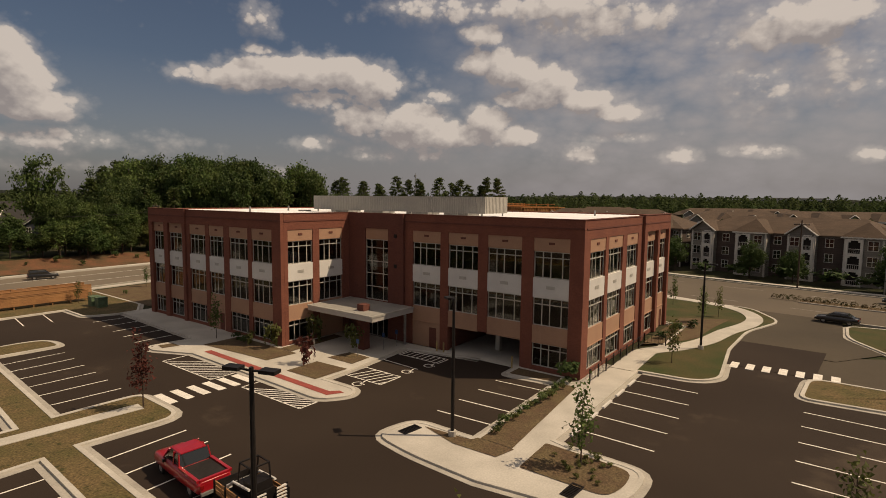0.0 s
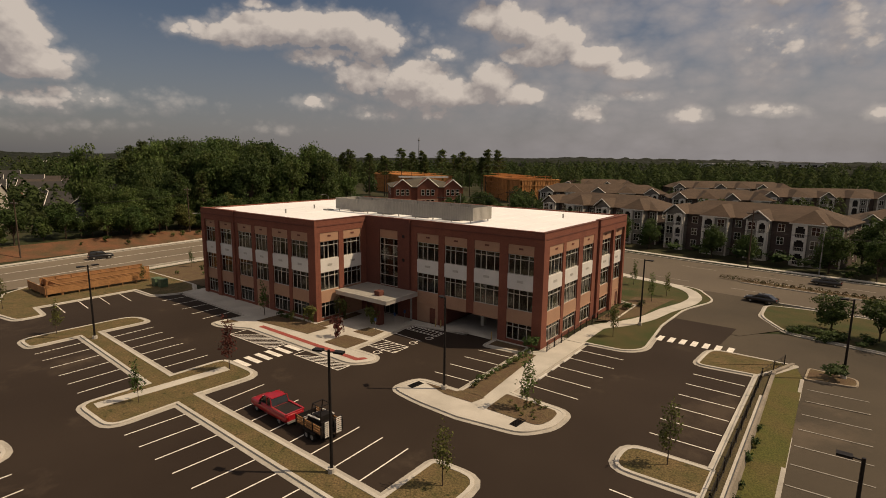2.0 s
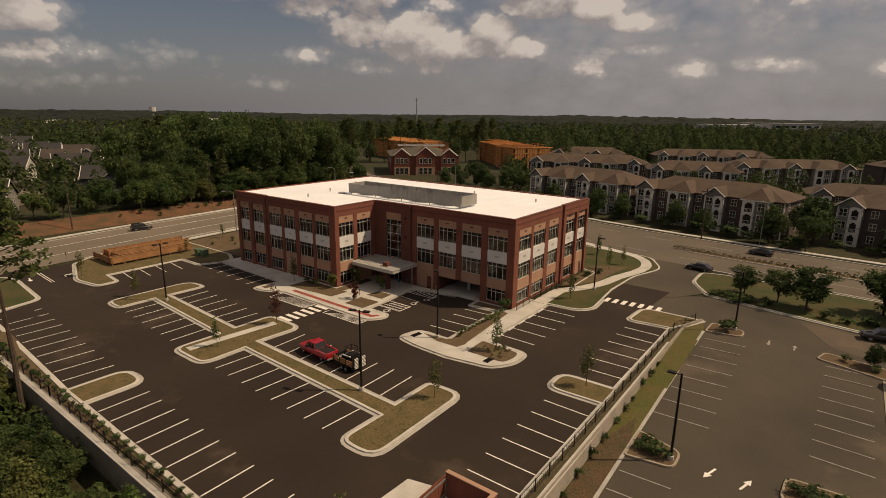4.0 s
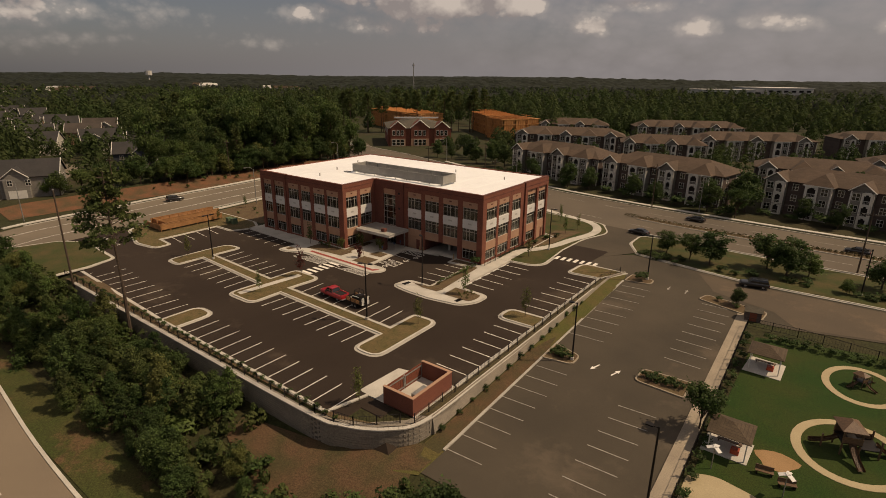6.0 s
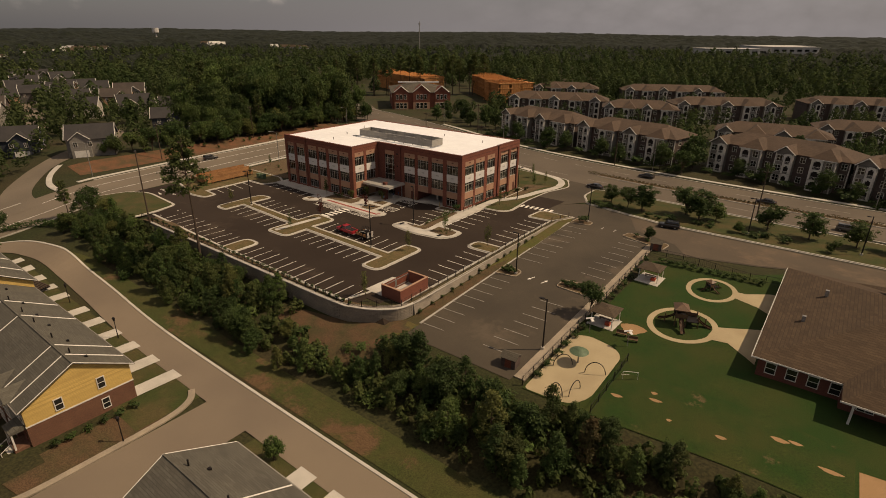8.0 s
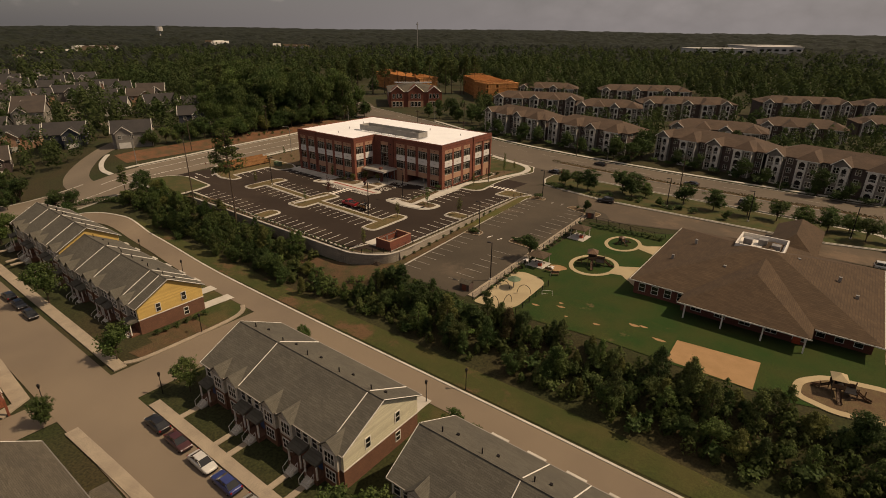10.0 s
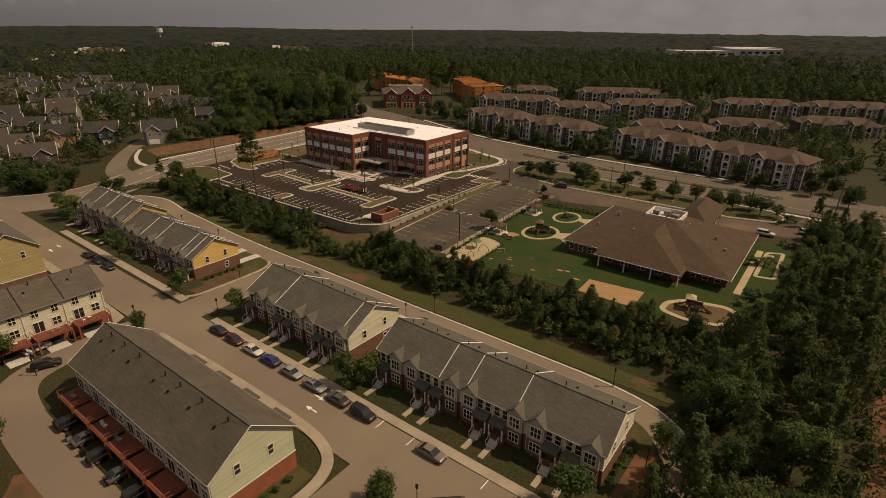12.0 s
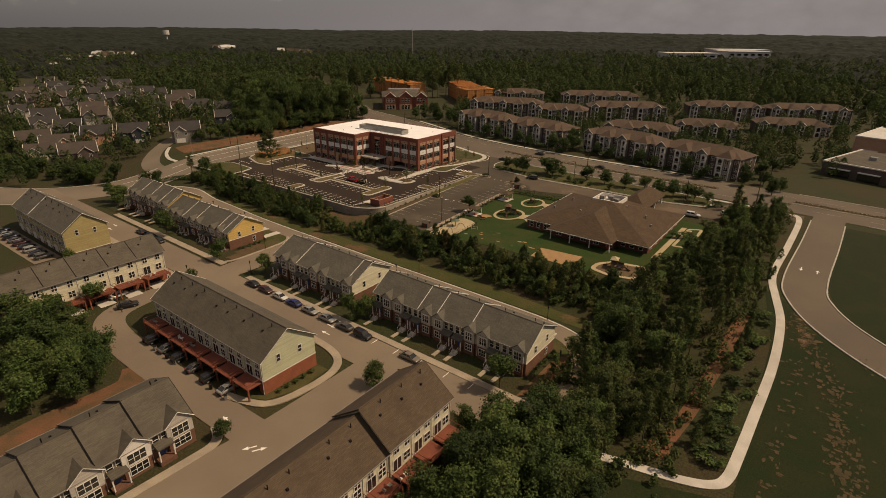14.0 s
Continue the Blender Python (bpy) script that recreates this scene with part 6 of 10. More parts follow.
# ---------------------------------------------------------------- terraces of townhouses
def simple_window(w, h, mullions=1, cross=True):
    key = ("s", round(w, 2), round(h, 2), mullions, cross)
    if key not in _cache:
        bm = bmesh.new()
        t = 0.1
        xb, zb = [-w / 2 - t, -w / 2], [-t, 0]
        for i in range(1, mullions + 1):
            x = -w / 2 + w * i / (mullions + 1)
            xb += [x - 0.045, x + 0.045]
        if cross:
            zb += [h * 0.5 - 0.035, h * 0.5 + 0.035]
        lattice(bm, xb + [w / 2, w / 2 + t], zb + [h, h + t], -0.055, 0.03)
        fr = bpy.data.meshes.new("window_frame")
        bm.to_mesh(fr), bm.free()
        fr.materials.append(M["trim"])
        bm = B((-w / 2, w / 2, -0.02, 0.02, 0, h))
        pn = bpy.data.meshes.new("pane")
        bm.to_mesh(pn), bm.free()
        pn.materials.append(M["glass"])
        _cache[key] = fr, pn
    return _cache[key]


def put_window(parent, m, w=1.1, h=1.5, mullions=0, cross=True, name="window", far=False):
    fr, pn = simple_window(w, h, mullions, cross)
    if far:      # distant window: frame and glass in one mesh
        key = ("far", round(w, 2), round(h, 2), mullions, cross)
        if key not in _cache:
            bm = bmesh.new()
            bm.from_mesh(fr)
            n0 = len(bm.faces)
            bm.from_mesh(pn)
            bm.faces.ensure_lookup_table()
            for f_ in bm.faces[n0:]:
                f_.material_index = 1
            me = bpy.data.meshes.new("window")
            bm.to_mesh(me), bm.free()
            me.materials.append(M["trim"]), me.materials.append(M["glass"])
            _cache[key] = me
        return shared(name, _cache[key], parent, m)
    f = shared(name, fr, parent, m)
    shared("pane", pn, f)
    return f


def T(x, y, z, a=0.0):
    return Matrix.Translation((x, y, z)) @ Matrix.Rotation(radians(a), 4, "Z")


def roof_slab(bm, a0, a1, b0, b1, th):
    """One roof plane: lower edge a0-a1, upper edge b0-b1 (given so that the plane faces up), with thickness."""
    top = [Vector(p) for p in (a0, a1, b1, b0)]
    n_ = (top[1] - top[0]).cross(top[3] - top[0]).normalized()
    if n_.z < 0:
        n_ = -n_
    lo = [bm.verts.new(p - n_ * th) for p in top]
    hi = [bm.verts.new(p) for p in top]
    bm.faces.new(hi), bm.faces.new(lo[::-1])
    for i in range(4):
        j = (i + 1) % 4
        bm.faces.new((lo[i], lo[j], hi[j], hi[i]))


def gable_roof(L, y0, y1, ze, zr, ov=0.45, th=0.18, x0=0.0, ridge_at=0.5):
    bm = bmesh.new()
    ym = y0 + (y1 - y0) * ridge_at
    k0, k1 = (zr - ze) / (ym - y0), (zr - ze) / (y1 - ym)
    roof_slab(bm, (x0 - ov, y0 - ov, ze - ov * k0), (x0 + L + ov, y0 - ov, ze - ov * k0), (x0 - ov, ym, zr), (x0 + L + ov, ym, zr), th)
    roof_slab(bm, (x0 + L + ov, y1 + ov, ze - ov * k1), (x0 - ov, y1 + ov, ze - ov * k1), (x0 + L + ov, ym, zr), (x0 - ov, ym, zr), th)
    bmesh.ops.recalc_face_normals(bm, faces=bm.faces)
    return bm


def end_prism(L, y0, y1, z0, ze, zr, ridge_at=0.5):
    """The upper body with its gable ends."""
    bm = bmesh.new()
    ym = y0 + (y1 - y0) * ridge_at
    prof = [(y0, z0), (y1, z0), (y1, ze), (ym, zr), (y0, ze)]
    a = [bm.verts.new((0, y, z)) for y, z in prof]
    b_ = [bm.verts.new((L, y, z)) for y, z in prof]
    bm.faces.new(a[::-1]), bm.faces.new(b_)
    for i in range(5):
        j = (i + 1) % 5
        bm.faces.new((a[i], a[j], b_[j], b_[i]))
    bmesh.ops.recalc_face_normals(bm, faces=bm.faces)
    return bm


def hip(bm, x0, x1, y0, y1, ze, zr, ov=0.9, th=0.2):
    x0, x1, y0, y1 = x0 - ov, x1 + ov, y0 - ov, y1 + ov
    w = min(x1 - x0, y1 - y0) / 2
    if x1 - x0 >= y1 - y0:
        r0, r1 = (x0 + w, (y0 + y1) / 2, zr), (x1 - w, (y0 + y1) / 2, zr)
    else:
        r0, r1 = ((x0 + x1) / 2, y0 + w, zr), ((x0 + x1) / 2, y1 - w, zr)
    lo = [bm.verts.new((x, y, ze - th)) for x, y in ((x0, y0), (x1, y0), (x1, y1), (x0, y1))]
    ev = [bm.verts.new((x, y, ze)) for x, y in ((x0, y0), (x1, y0), (x1, y1), (x0, y1))]
    a, b_ = bm.verts.new(r0), bm.verts.new(r1)
    bm.faces.new(lo[::-1])
    for i in range(4):
        j = (i + 1) % 4
        bm.faces.new((lo[i], lo[j], ev[j], ev[i]))
    if x1 - x0 >= y1 - y0:
        bm.faces.new((ev[0], ev[1], b_, a)), bm.faces.new((ev[1], ev[2], b_)), bm.faces.new((ev[2], ev[3], a, b_)), bm.faces.new((ev[3], ev[0], a))
    else:
        bm.faces.new((ev[0], ev[1], a)), bm.faces.new((ev[1], ev[2], b_, a)), bm.faces.new((ev[2], ev[3], b_)), bm.faces.new((ev[3], ev[0], a, b_))


def terrace(at, L, D, units, siding, roofing, label, front=True, rear=True, eave=8.25, ridge=12.1, brick="town_brick", decks=False, ridge_at=0.45, base_h=3.1, stairs=True, strips="trim", seed=1, bays=False, gable="siding_light", gable_w=0.44, cuts=None, rake="trim"):
    rnd = random.Random(seed)
    root = thing("terrace", label, "terraced houses", "terraces", at=at)
    part("brick_storey", B((0, L, 0, D, -1.0, base_h)), brick, root, "lower storey of brown brick")
    part("upper_wall", end_prism(L, 0.02, D - 0.02, base_h, eave, ridge - 0.12, ridge_at), siding, root, "upper walls of lap siding")
    part("band_board", B((-0.05, L + 0.05, -0.06, D + 0.05, base_h - 0.12, base_h + 0.06)), "trim", root)
    roof = part("roof", gable_roof(L, 0, D, eave, ridge, ridge_at=ridge_at), roofing, root)
    ym = D * ridge_at
    kf, kb = (ridge - eave) / ym, (ridge - eave) / (D - ym)
    for x in (-0.47, L + 0.47):
        bm = bmesh.new()
        tube(bm, [(x, -0.45, eave - 0.45 * kf - 0.02), (x, ym, ridge - 0.02)], 0.065, 0.065, 4)
        tube(bm, [(x, ym, ridge - 0.02), (x, D + 0.45, eave - 0.45 * kb - 0.02)], 0.065, 0.065, 4)
        part("rake_board", bm, rake, roof)
    for y, k, s in ((-0.5, kf, -1), (D + 0.5, kb, 1)):
        part("gutter", B((-0.45, L + 0.45, y - 0.07, y + 0.07, eave - 0.45 * k - 0.14, eave - 0.45 * k + 0.0)), "siding_grey", roof)
    part("ridge_cap", B((-0.4, L + 0.4, ym - 0.12, ym + 0.12, ridge - 0.03, ridge + 0.05)), roofing, roof)
    W = L / units
    for x in ([W * u for u in range(1, units)] if cuts is None and strips else cuts or []):
            bm = bmesh.new()
            tube(bm, [(x, -0.3, eave - 0.3 * kf + 0.05), (x, ym - 0.2, ridge - 0.2 * kf + 0.05)], 0.08, 0.08, 4)
            tube(bm, [(x, ym + 0.2, ridge - 0.2 * kb + 0.05), (x, D + 0.3, eave - 0.3 * kb + 0.05)], 0.09, 0.09, 4)
            part("party_strip", bm, strips, roof, "raised strip across the roof between houses")
    for u in range(units):
        x = u * W
        bm = bmesh.new()
        px = x + W * rnd.uniform(0.3, 0.7)
        yv = ym + 0.9
        tube(bm, [(px, yv, ridge - 0.9 * kb - 0.1), (px, yv, ridge - 0.9 * kb + 0.75)], 0.09, 0.09, 6)
        part("vent_pipe", bm, "black_metal", roof)
        part("roof_vent", B((px + 1.2, px + 1.5, ym + 2.0, ym + 2.3, ridge - 2.3 * kb - 0.02, ridge - 2.0 * kb + 0.16)), "black_metal", roof)
        if front:
            # one projecting gable for each house, windows, porch, steps
            gx = x + W * (0.3 if u % 2 else 0.7)
            gw = W * gable_w
            zg = eave + gw * 0.42
            bm = bmesh.new()
            prof = [(gx - gw / 2, base_h), (gx + gw / 2, base_h), (gx + gw / 2, eave), (gx, zg), (gx - gw / 2, eave)]
            a = [bm.verts.new((px_, -0.55, pz_)) for px_, pz_ in prof]
            b_ = [bm.verts.new((px_, ym * 0.45, pz_)) for px_, pz_ in prof]
            bm.faces.new(a), bm.faces.new(b_[::-1])
            for i in range(5):
                j = (i + 1) % 5
                bm.faces.new((a[j], a[i], b_[i], b_[j]))
            bmesh.ops.recalc_face_normals(bm, faces=bm.faces)
            gab = part("front_gable", bm, gable, root, "projecting front gable with white trim")
            bm = bmesh.new()
            e = 0.3
            k = (zg - eave) / (gw / 2)
            roof_slab(bm, (gx - gw / 2 - e, ym * 0.62, eave - e * k + 0.04), (gx - gw / 2 - e, -0.85, eave - e * k + 0.04), (gx, ym * 0.62, zg + 0.04), (gx, -0.85, zg + 0.04), 0.14)
            roof_slab(bm, (gx + gw / 2 + e, -0.85, eave - e * k + 0.04), (gx + gw / 2 + e, ym * 0.62, eave - e * k + 0.04), (gx, -0.85, zg + 0.04), (gx, ym * 0.62, zg + 0.04), 0.14)
            bmesh.ops.recalc_face_normals(bm, faces=bm.faces)
            part("gable_roof", bm, roofing, gab)
            bm = bmesh.new()
            for s in (-1, 1):
                tube(bm, [(gx + s * (gw / 2 + e), -0.86, eave - e * k), (gx, -0.86, zg)], 0.09 if gable_w > 0.5 else 0.05, 0.05, 4)
            part("gable_trim", bm, "trim" if gable_w > 0.5 else roofing, gab)
            part("brick_bay", B((gx - gw / 2, gx + gw / 2, -0.55, 0.1, 0, base_h)), brick, root)
            put_window(root, T(gx, -0.58, eave - 2.5), gw * 0.62, 1.7, 2)
            put_window(root, T(gx, -0.58, 1.0), gw * 0.62, 1.5, 2)
            ox = x + W * (0.74 if u % 2 else 0.26)
            put_window(root, T(ox - 0.7, -0.03, eave - 2.4), 0.9, 1.6)
            put_window(root, T(ox + 0.7, -0.03, eave - 2.4), 0.9, 1.6)
            part("door", B((ox - 0.5, ox + 0.5, -0.06, 0.04, 0.75, 2.85)), "dark_brick" if u % 2 else "plastic_blue", root, "painted front door")
            por = part("porch_roof", P([(ox - 1.3, -1.7), (ox + 1.3, -1.7), (ox + 1.3, 0.0), (ox - 1.3, 0.0)], 2.95, lambda xx, yy: 3.2 + 0.45 * (yy + 1.7) / 1.7), roofing, root)
            for s in (-1, 1):
                part("porch_column", B((ox + s * 1.15 - 0.09, ox + s * 1.15 + 0.09, -1.6, -1.42, 0.6, 2.95)), "trim", root)
            part("porch_floor", B((ox - 1.3, ox + 1.3, -1.7, 0.0, -0.5, 0.72)), brick, root)
            if stairs:
                part("front_walk", B((ox - 0.45, ox + 0.45, -5.6, -2.9, -0.12, 0.09)), "walk", root)
                part("steps", B(*[(ox - 0.7, ox + 0.7, -1.7 - 0.3 * (i + 1), -1.7 - 0.3 * i, -0.6, 0.58 - 0.17 * i) for i in range(4)]), "concrete", root)
                bm = bmesh.new()
                for s in (-0.75, 0.75):
                    tube(bm, [(ox + s, -1.7, 1.6), (ox + s, -2.9, 0.9)], 0.045, 0.045, 4)
                    tube(bm, [(ox + s, -2.9, 0.9), (ox + s, -2.9, 0.0)], 0.045, 0.045, 4)
                    tube(bm, [(ox + s, -1.75, 1.6), (ox + s, -1.75, 0.6)], 0.045, 0.045, 4)
                part("stair_rail", bm, "trim", root)
            part("downpipe", B((x + 0.08, x + 0.2, -0.12, -0.02, 0.1, eave - 0.3)), "trim", root)
        if bays and u < 5 and 9.4 + 7.7 * u < L:
            gx = 7.2 + 7.7 * u
            bm = bmesh.new()
            hip(bm, gx - 1.5, gx + 1.5, -3.3, 0.2, 3.6, 5.3, 0.35)
            bmesh.ops.recalc_face_normals(bm, faces=bm.faces)
            b_ = part("porch_roof", bm, roofing, root, "hipped shingle porch roof")
            part("porch_beam", B((gx - 1.4, gx + 1.4, -3.2, -2.9, 3.05, 3.38)), "trim", b_)
            for s in (-1.3, 1.3):
                part("porch_column", B((gx + s - 0.12, gx + s + 0.12, -3.2, -2.96, -0.3, 3.05)), "trim", root)
            part("porch_floor", B((gx - 1.6, gx + 1.6, -3.4, 0.0, -0.5, 0.35)), brick, root)
            put_window(root, T(gx - 2.6, -0.03, 4.9), 1.5, 1.6, 1)
        if rear:
            q = x + W * 0.5
            R = lambda s, z: Matrix.Translation((q + s, D + 0.03, z)) @ Matrix.Rotation(radians(180), 4, "Z")
            put_window(root, R(-W * 0.26, eave - 2.1), 1.1, 1.4, 1)
            put_window(root, R(W * 0.22, eave - 2.1), 1.1, 1.4, 1)
            if eave > 7:
                put_window(root, R(-W * 0.24, 3.45), 1.4, 1.5, 1)
                put_window(root, R(W * 0.2, 2.95), 1.7, 2.1, 1, False, "glass_door")
            part("garage_door", B((q - 1.3, q + 1.3, D - 0.02, D + 0.05, 0.0, 2.2)), "trim" if not decks else "dark", root, "panelled garage door")
            part("downpipe", B((x + 0.08, x + 0.2, D + 0.02, D + 0.12, 0.1, eave - 0.3)), "trim", root)
            if decks:
                dz, dl = 2.75, 3.2
                dk = part("deck", B((q - W * 0.44, q + W * 0.44, D + 0.05, D + dl, dz - 0.2, dz)), "deck", root, "red-brown stained timber deck")
                rails = [(q - W * 0.44, q + W * 0.44, D + dl - 0.06, D + dl, dz + 0.85, dz + 0.95), (q - W * 0.44, q - W * 0.44 + 0.06, D + 0.05, D + dl, dz + 0.85, dz + 0.95), (q + W * 0.44 - 0.06, q + W * 0.44, D + 0.05, D + dl, dz + 0.85, dz + 0.95)]
                nb = 14
                rails += [(q - W * 0.44 + W * 0.88 * i / nb, q - W * 0.44 + W * 0.88 * i / nb + 0.06, D + dl - 0.05, D + dl - 0.01, dz, dz + 0.85) for i in range(nb + 1)]
                part("deck_rail", B(*rails), "deck", dk)
                for s in (-1, 1):
                    part("deck_post", B((q + s * W * 0.42 - 0.14, q + s * W * 0.42 + 0.14, D + dl - 0.3, D + dl - 0.02, -0.4, dz - 0.2)), "deck" if s < 0 else brick, root)
                if rnd.random() < 0.5:
                    fx = q + rnd.uniform(-1.2, 1.2)
                    fc = "trim" if rnd.random() < 0.5 else "grey_metal"
                    part("deck_table", B((fx - 0.3, fx + 0.3, D + 1.5, D + 2.1, dz + 0.6, dz + 0.65), (fx - 0.05, fx + 0.05, D + 1.75, D + 1.85, dz, dz + 0.6)), fc, dk, "small garden table")
                    part("deck_chair", B((fx + 0.8, fx + 1.3, D + 1.5, D + 2.0, dz + 0.35, dz + 0.42), (fx + 1.24, fx + 1.3, D + 1.5, D + 2.0, dz + 0.42, dz + 0.9), (fx + 0.82, fx + 0.88, D + 1.52, D + 1.58, dz, dz + 0.35), (fx + 1.24, fx + 1.3, D + 1.92, D + 1.98, dz, dz + 0.35)), fc, dk, "garden chair")
    for xx, sgn in ((L, 1), (0, -1)):
        a = 90 if sgn > 0 else -90
        for yy, zz in ((D * 0.3, eave - 2.3), (D * 0.7, eave - 1.9)):
            put_window(root, T(xx + sgn * 0.03, yy, zz, a), 0.8, 1.5)
        if sgn > 0:
            put_window(root, T(xx + sgn * 0.03, D * 0.7, 1.0, a), 0.8, 1.4)
    return root


Z = LOW
terrace(T(-32.4, -95.4, Z - 0.4), 36.4, 12.4, 6, "siding_yellow", "shingle", "long terrace with grey shingle roof and bright yellow gable", seed=1, base_h=3.3, eave=6.1, ridge=9.5, ridge_at=0.5, cuts=[10.6, 17.8, 30.4, 34.0])
terrace(T(-61.6, -94.9, Z + 0.9), 29.0, 12.4, 5, "siding_yellow", "shingle", "long terrace with grey shingle roof and yellow gable", seed=2, base_h=3.1, eave=6.1, ridge=9.6, ridge_at=0.5, cuts=[7.7, 15.2, 23.1])
terrace(T(29.6, -97.0, Z), 30.2, 13.8, 5, "siding_cream", "shingle", "terrace with grey-green shingle roof and cream gable", seed=3, base_h=3.0, eave=6.1, ridge=9.6, ridge_at=0.5, cuts=[9.3, 27.9])
terrace(T(66.8, -96.0, Z), 41.0, 12.2, 7, "siding_cream", "shingle", "long terrace with grey-green shingle roof and cream gable", seed=4, base_h=3.0, eave=6.1, ridge=9.5, ridge_at=0.45, cuts=[13.3, 18.4, 27.2])
terrace(T(72.0, -118.9, Z, 180), 40.0, 12.4, 7, "siding_green", "shingle_dark", "terrace with charcoal roof, sage siding and red-brown decks", front=False, decks=True, brick="orange_brick", seed=5, base_h=3.0, ridge_at=0.5, strips="", eave=7.5, ridge=11.8, bays=True)
terrace(T(-27.0, -116.6, Z, 180), 41.0, 12.0, 7, "siding_olive", "shingle", "terrace with grey roof and olive-yellow siding", front=False, decks=False, seed=6, base_h=1.2, ridge_at=0.5, strips="trim", cuts=[26.7], ridge=12.6)
terrace(T(-2.4, -117.2, Z, -90), 34.6, 10.8, 5, "siding_cream", "shingle_dark", "terrace with charcoal roof, cream siding and red-brown decks", front=False, decks=True, brick="orange_brick", seed=7, base_h=2.4, ridge_at=0.5, rake="shingle_dark", strips="dark", cuts=[6.7, 13.6, 20.8, 27.6], eave=8.3, ridge=11.6)
terrace(T(94.4, -118.6, Z, -90), 14.6, 11.4, 3, "siding_cream", "shingle_brown", "terrace with brown roof, cream siding and rear decks", front=False, decks=True, brick="orange_brick", seed=8, base_h=1.8, ridge_at=0.5, strips="", eave=8.2, ridge=12.4, bays=True, rake="shingle_brown")
terrace(T(94.0, -133.3, Z, -90), 20.0, 11.4, 4, "siding_cream", "shingle_brown", "terrace with brown roof, cream siding and rear decks", front=False, decks=True, brick="orange_brick", seed=9, base_h=1.8, ridge_at=0.5, strips="", eave=7.3, ridge=11.4, bays=True, rake="shingle_brown")
for k, gm in enumerate(("siding_light", "siding_grey", "trim", "siding_light", "trim", "siding_light")):      # stepped houses along the cross street
    # near-black rake boards draw the shadow lines at the roof steps
    terrace(T(72.6, -145.6 - 6.9 * (6 - k), Z - 0.40 * (5 - k), 90), 6.84, 14.0, 1, "siding_grey", "shingle_dark", "stepped row house with charcoal roof and wide white-trimmed gable", rear=False, seed=10 + k, base_h=2.7, eave=5.6, ridge=9.6, ridge_at=0.43, strips="", stairs=False, gable=gm, gable_w=0.62, rake="dark")

# ---------------------------------------------------------------- nursery with the hipped brown roof
nur = thing("nursery", "low brick nursery with a wide brown hipped shingle roof", "nursery building", at=T(-0.6, 2.3, 0))
zg = -0.5


part("brick_wall", B((72.4, 81.8, -33.6, -0.6, zg - 1, 2.5), (81.8, 101.4, -35.4, 1.6, zg - 1, 2.5), (101.4, 110.3, -31.8, 1.8, zg - 1, 2.5)), "dark_brick", nur, "dark red brick walls")
bm = bmesh.new()
hip(bm, 82.6, 101.2, -37.6, 1.2, 2.7, 7.2)
bmesh.ops.recalc_face_normals(bm, faces=bm.faces)
rf = part("roof", bm, "shingle_umber", nur)
bm = bmesh.new()
hip(bm, 72.6, 110.4, -33.4, 1.2, 2.66, 7.9)
bmesh.ops.recalc_face_normals(bm, faces=bm.faces)
part("wing_roof", bm, "shingle_umber", rf)
bm = bmesh.new()
hip(bm, 90.6, 99.2, -2, 19.5, 3.0, 6.6, 0.6)
bmesh.ops.recalc_face_normals(bm, faces=bm.faces)
part("porch_roof", bm, "shingle_umber", rf)
part("eave_board", B((71.5, 82.0, -34.42, -34.34, 2.44, 2.62), (81.6, 102.2, -38.6, -38.52, 2.44, 2.66), (102.2, 111.4, -34.42, -34.34, 2.44, 2.62), (111.32, 111.4, -34.3, 2.1, 2.44, 2.62), (71.52, 71.6, -34.3, 2.1, 2.44, 2.62)), "trim", nur)
for x in (83, 89.2, 95.4, 101.4):
    part("veranda_post", B((x - 0.12, x + 0.12, -38.2, -37.96, zg, 2.5)), "trim", nur)
for x, y in ((91.2, 19), (98.8, 19), (91.2, 11), (98.8, 11)):
    part("porch_column", B((x - 0.3, x + 0.3, y - 0.3, y + 0.3, zg, 2.9)), "trim", nur)
part("veranda_floor", B((80.4, 102.0, -39.2, -35.4, zg - 0.6, zg + 0.08), (110.4, 112.6, -34, 2, zg - 0.6, zg + 0.06), (70.6, 72.4, -34, -1, zg - 1.6, zg - 0.15)), "concrete", nur)
for i in range(5):
    put_window(nur, T(84.4 + 4.0 * i, -35.43, zg + 0.9), 1.6, 1.5, 1)
for i in range(4):
    put_window(nur, T(74.0 + 2.4 * i, -33.63, zg + 0.9), 1.1, 1.5, 0)
for i in range(3):
    put_window(nur, T(103.2 + 2.6 * i, -31.83, zg + 0.9), 1.1, 1.5, 0)
for i in range(6):
    put_window(nur, T(110.33, -29 + 5.2 * i, zg + 0.9, 90), 1.4, 1.5, 1)
part("door", B((99.6, 100.8, -35.5, -35.38, zg, zg + 2.1)), "play_red", nur, "bright red door")
part("roof_well", B((85.6, 94.4, -14.2, -13.9, 5.4, 7.4), (85.6, 94.4, -6.2, -5.9, 5.4, 7.4), (85.6, 85.9, -13.9, -6.2, 5.4, 7.4), (94.1, 94.4, -13.9, -6.2, 5.4, 7.4), (85.9, 94.1, -13.9, -6.2, 5.4, 6.4)), "trim", nur, "pale parapet round rooftop machines")
for x, y in ((87.4, -10), (90, -9), (92.6, -11)):
    part("rooftop_unit", B((x - 0.8, x + 0.8, y - 0.8, y + 0.8, 6.4, 7.6)), "grey_metal", nur)
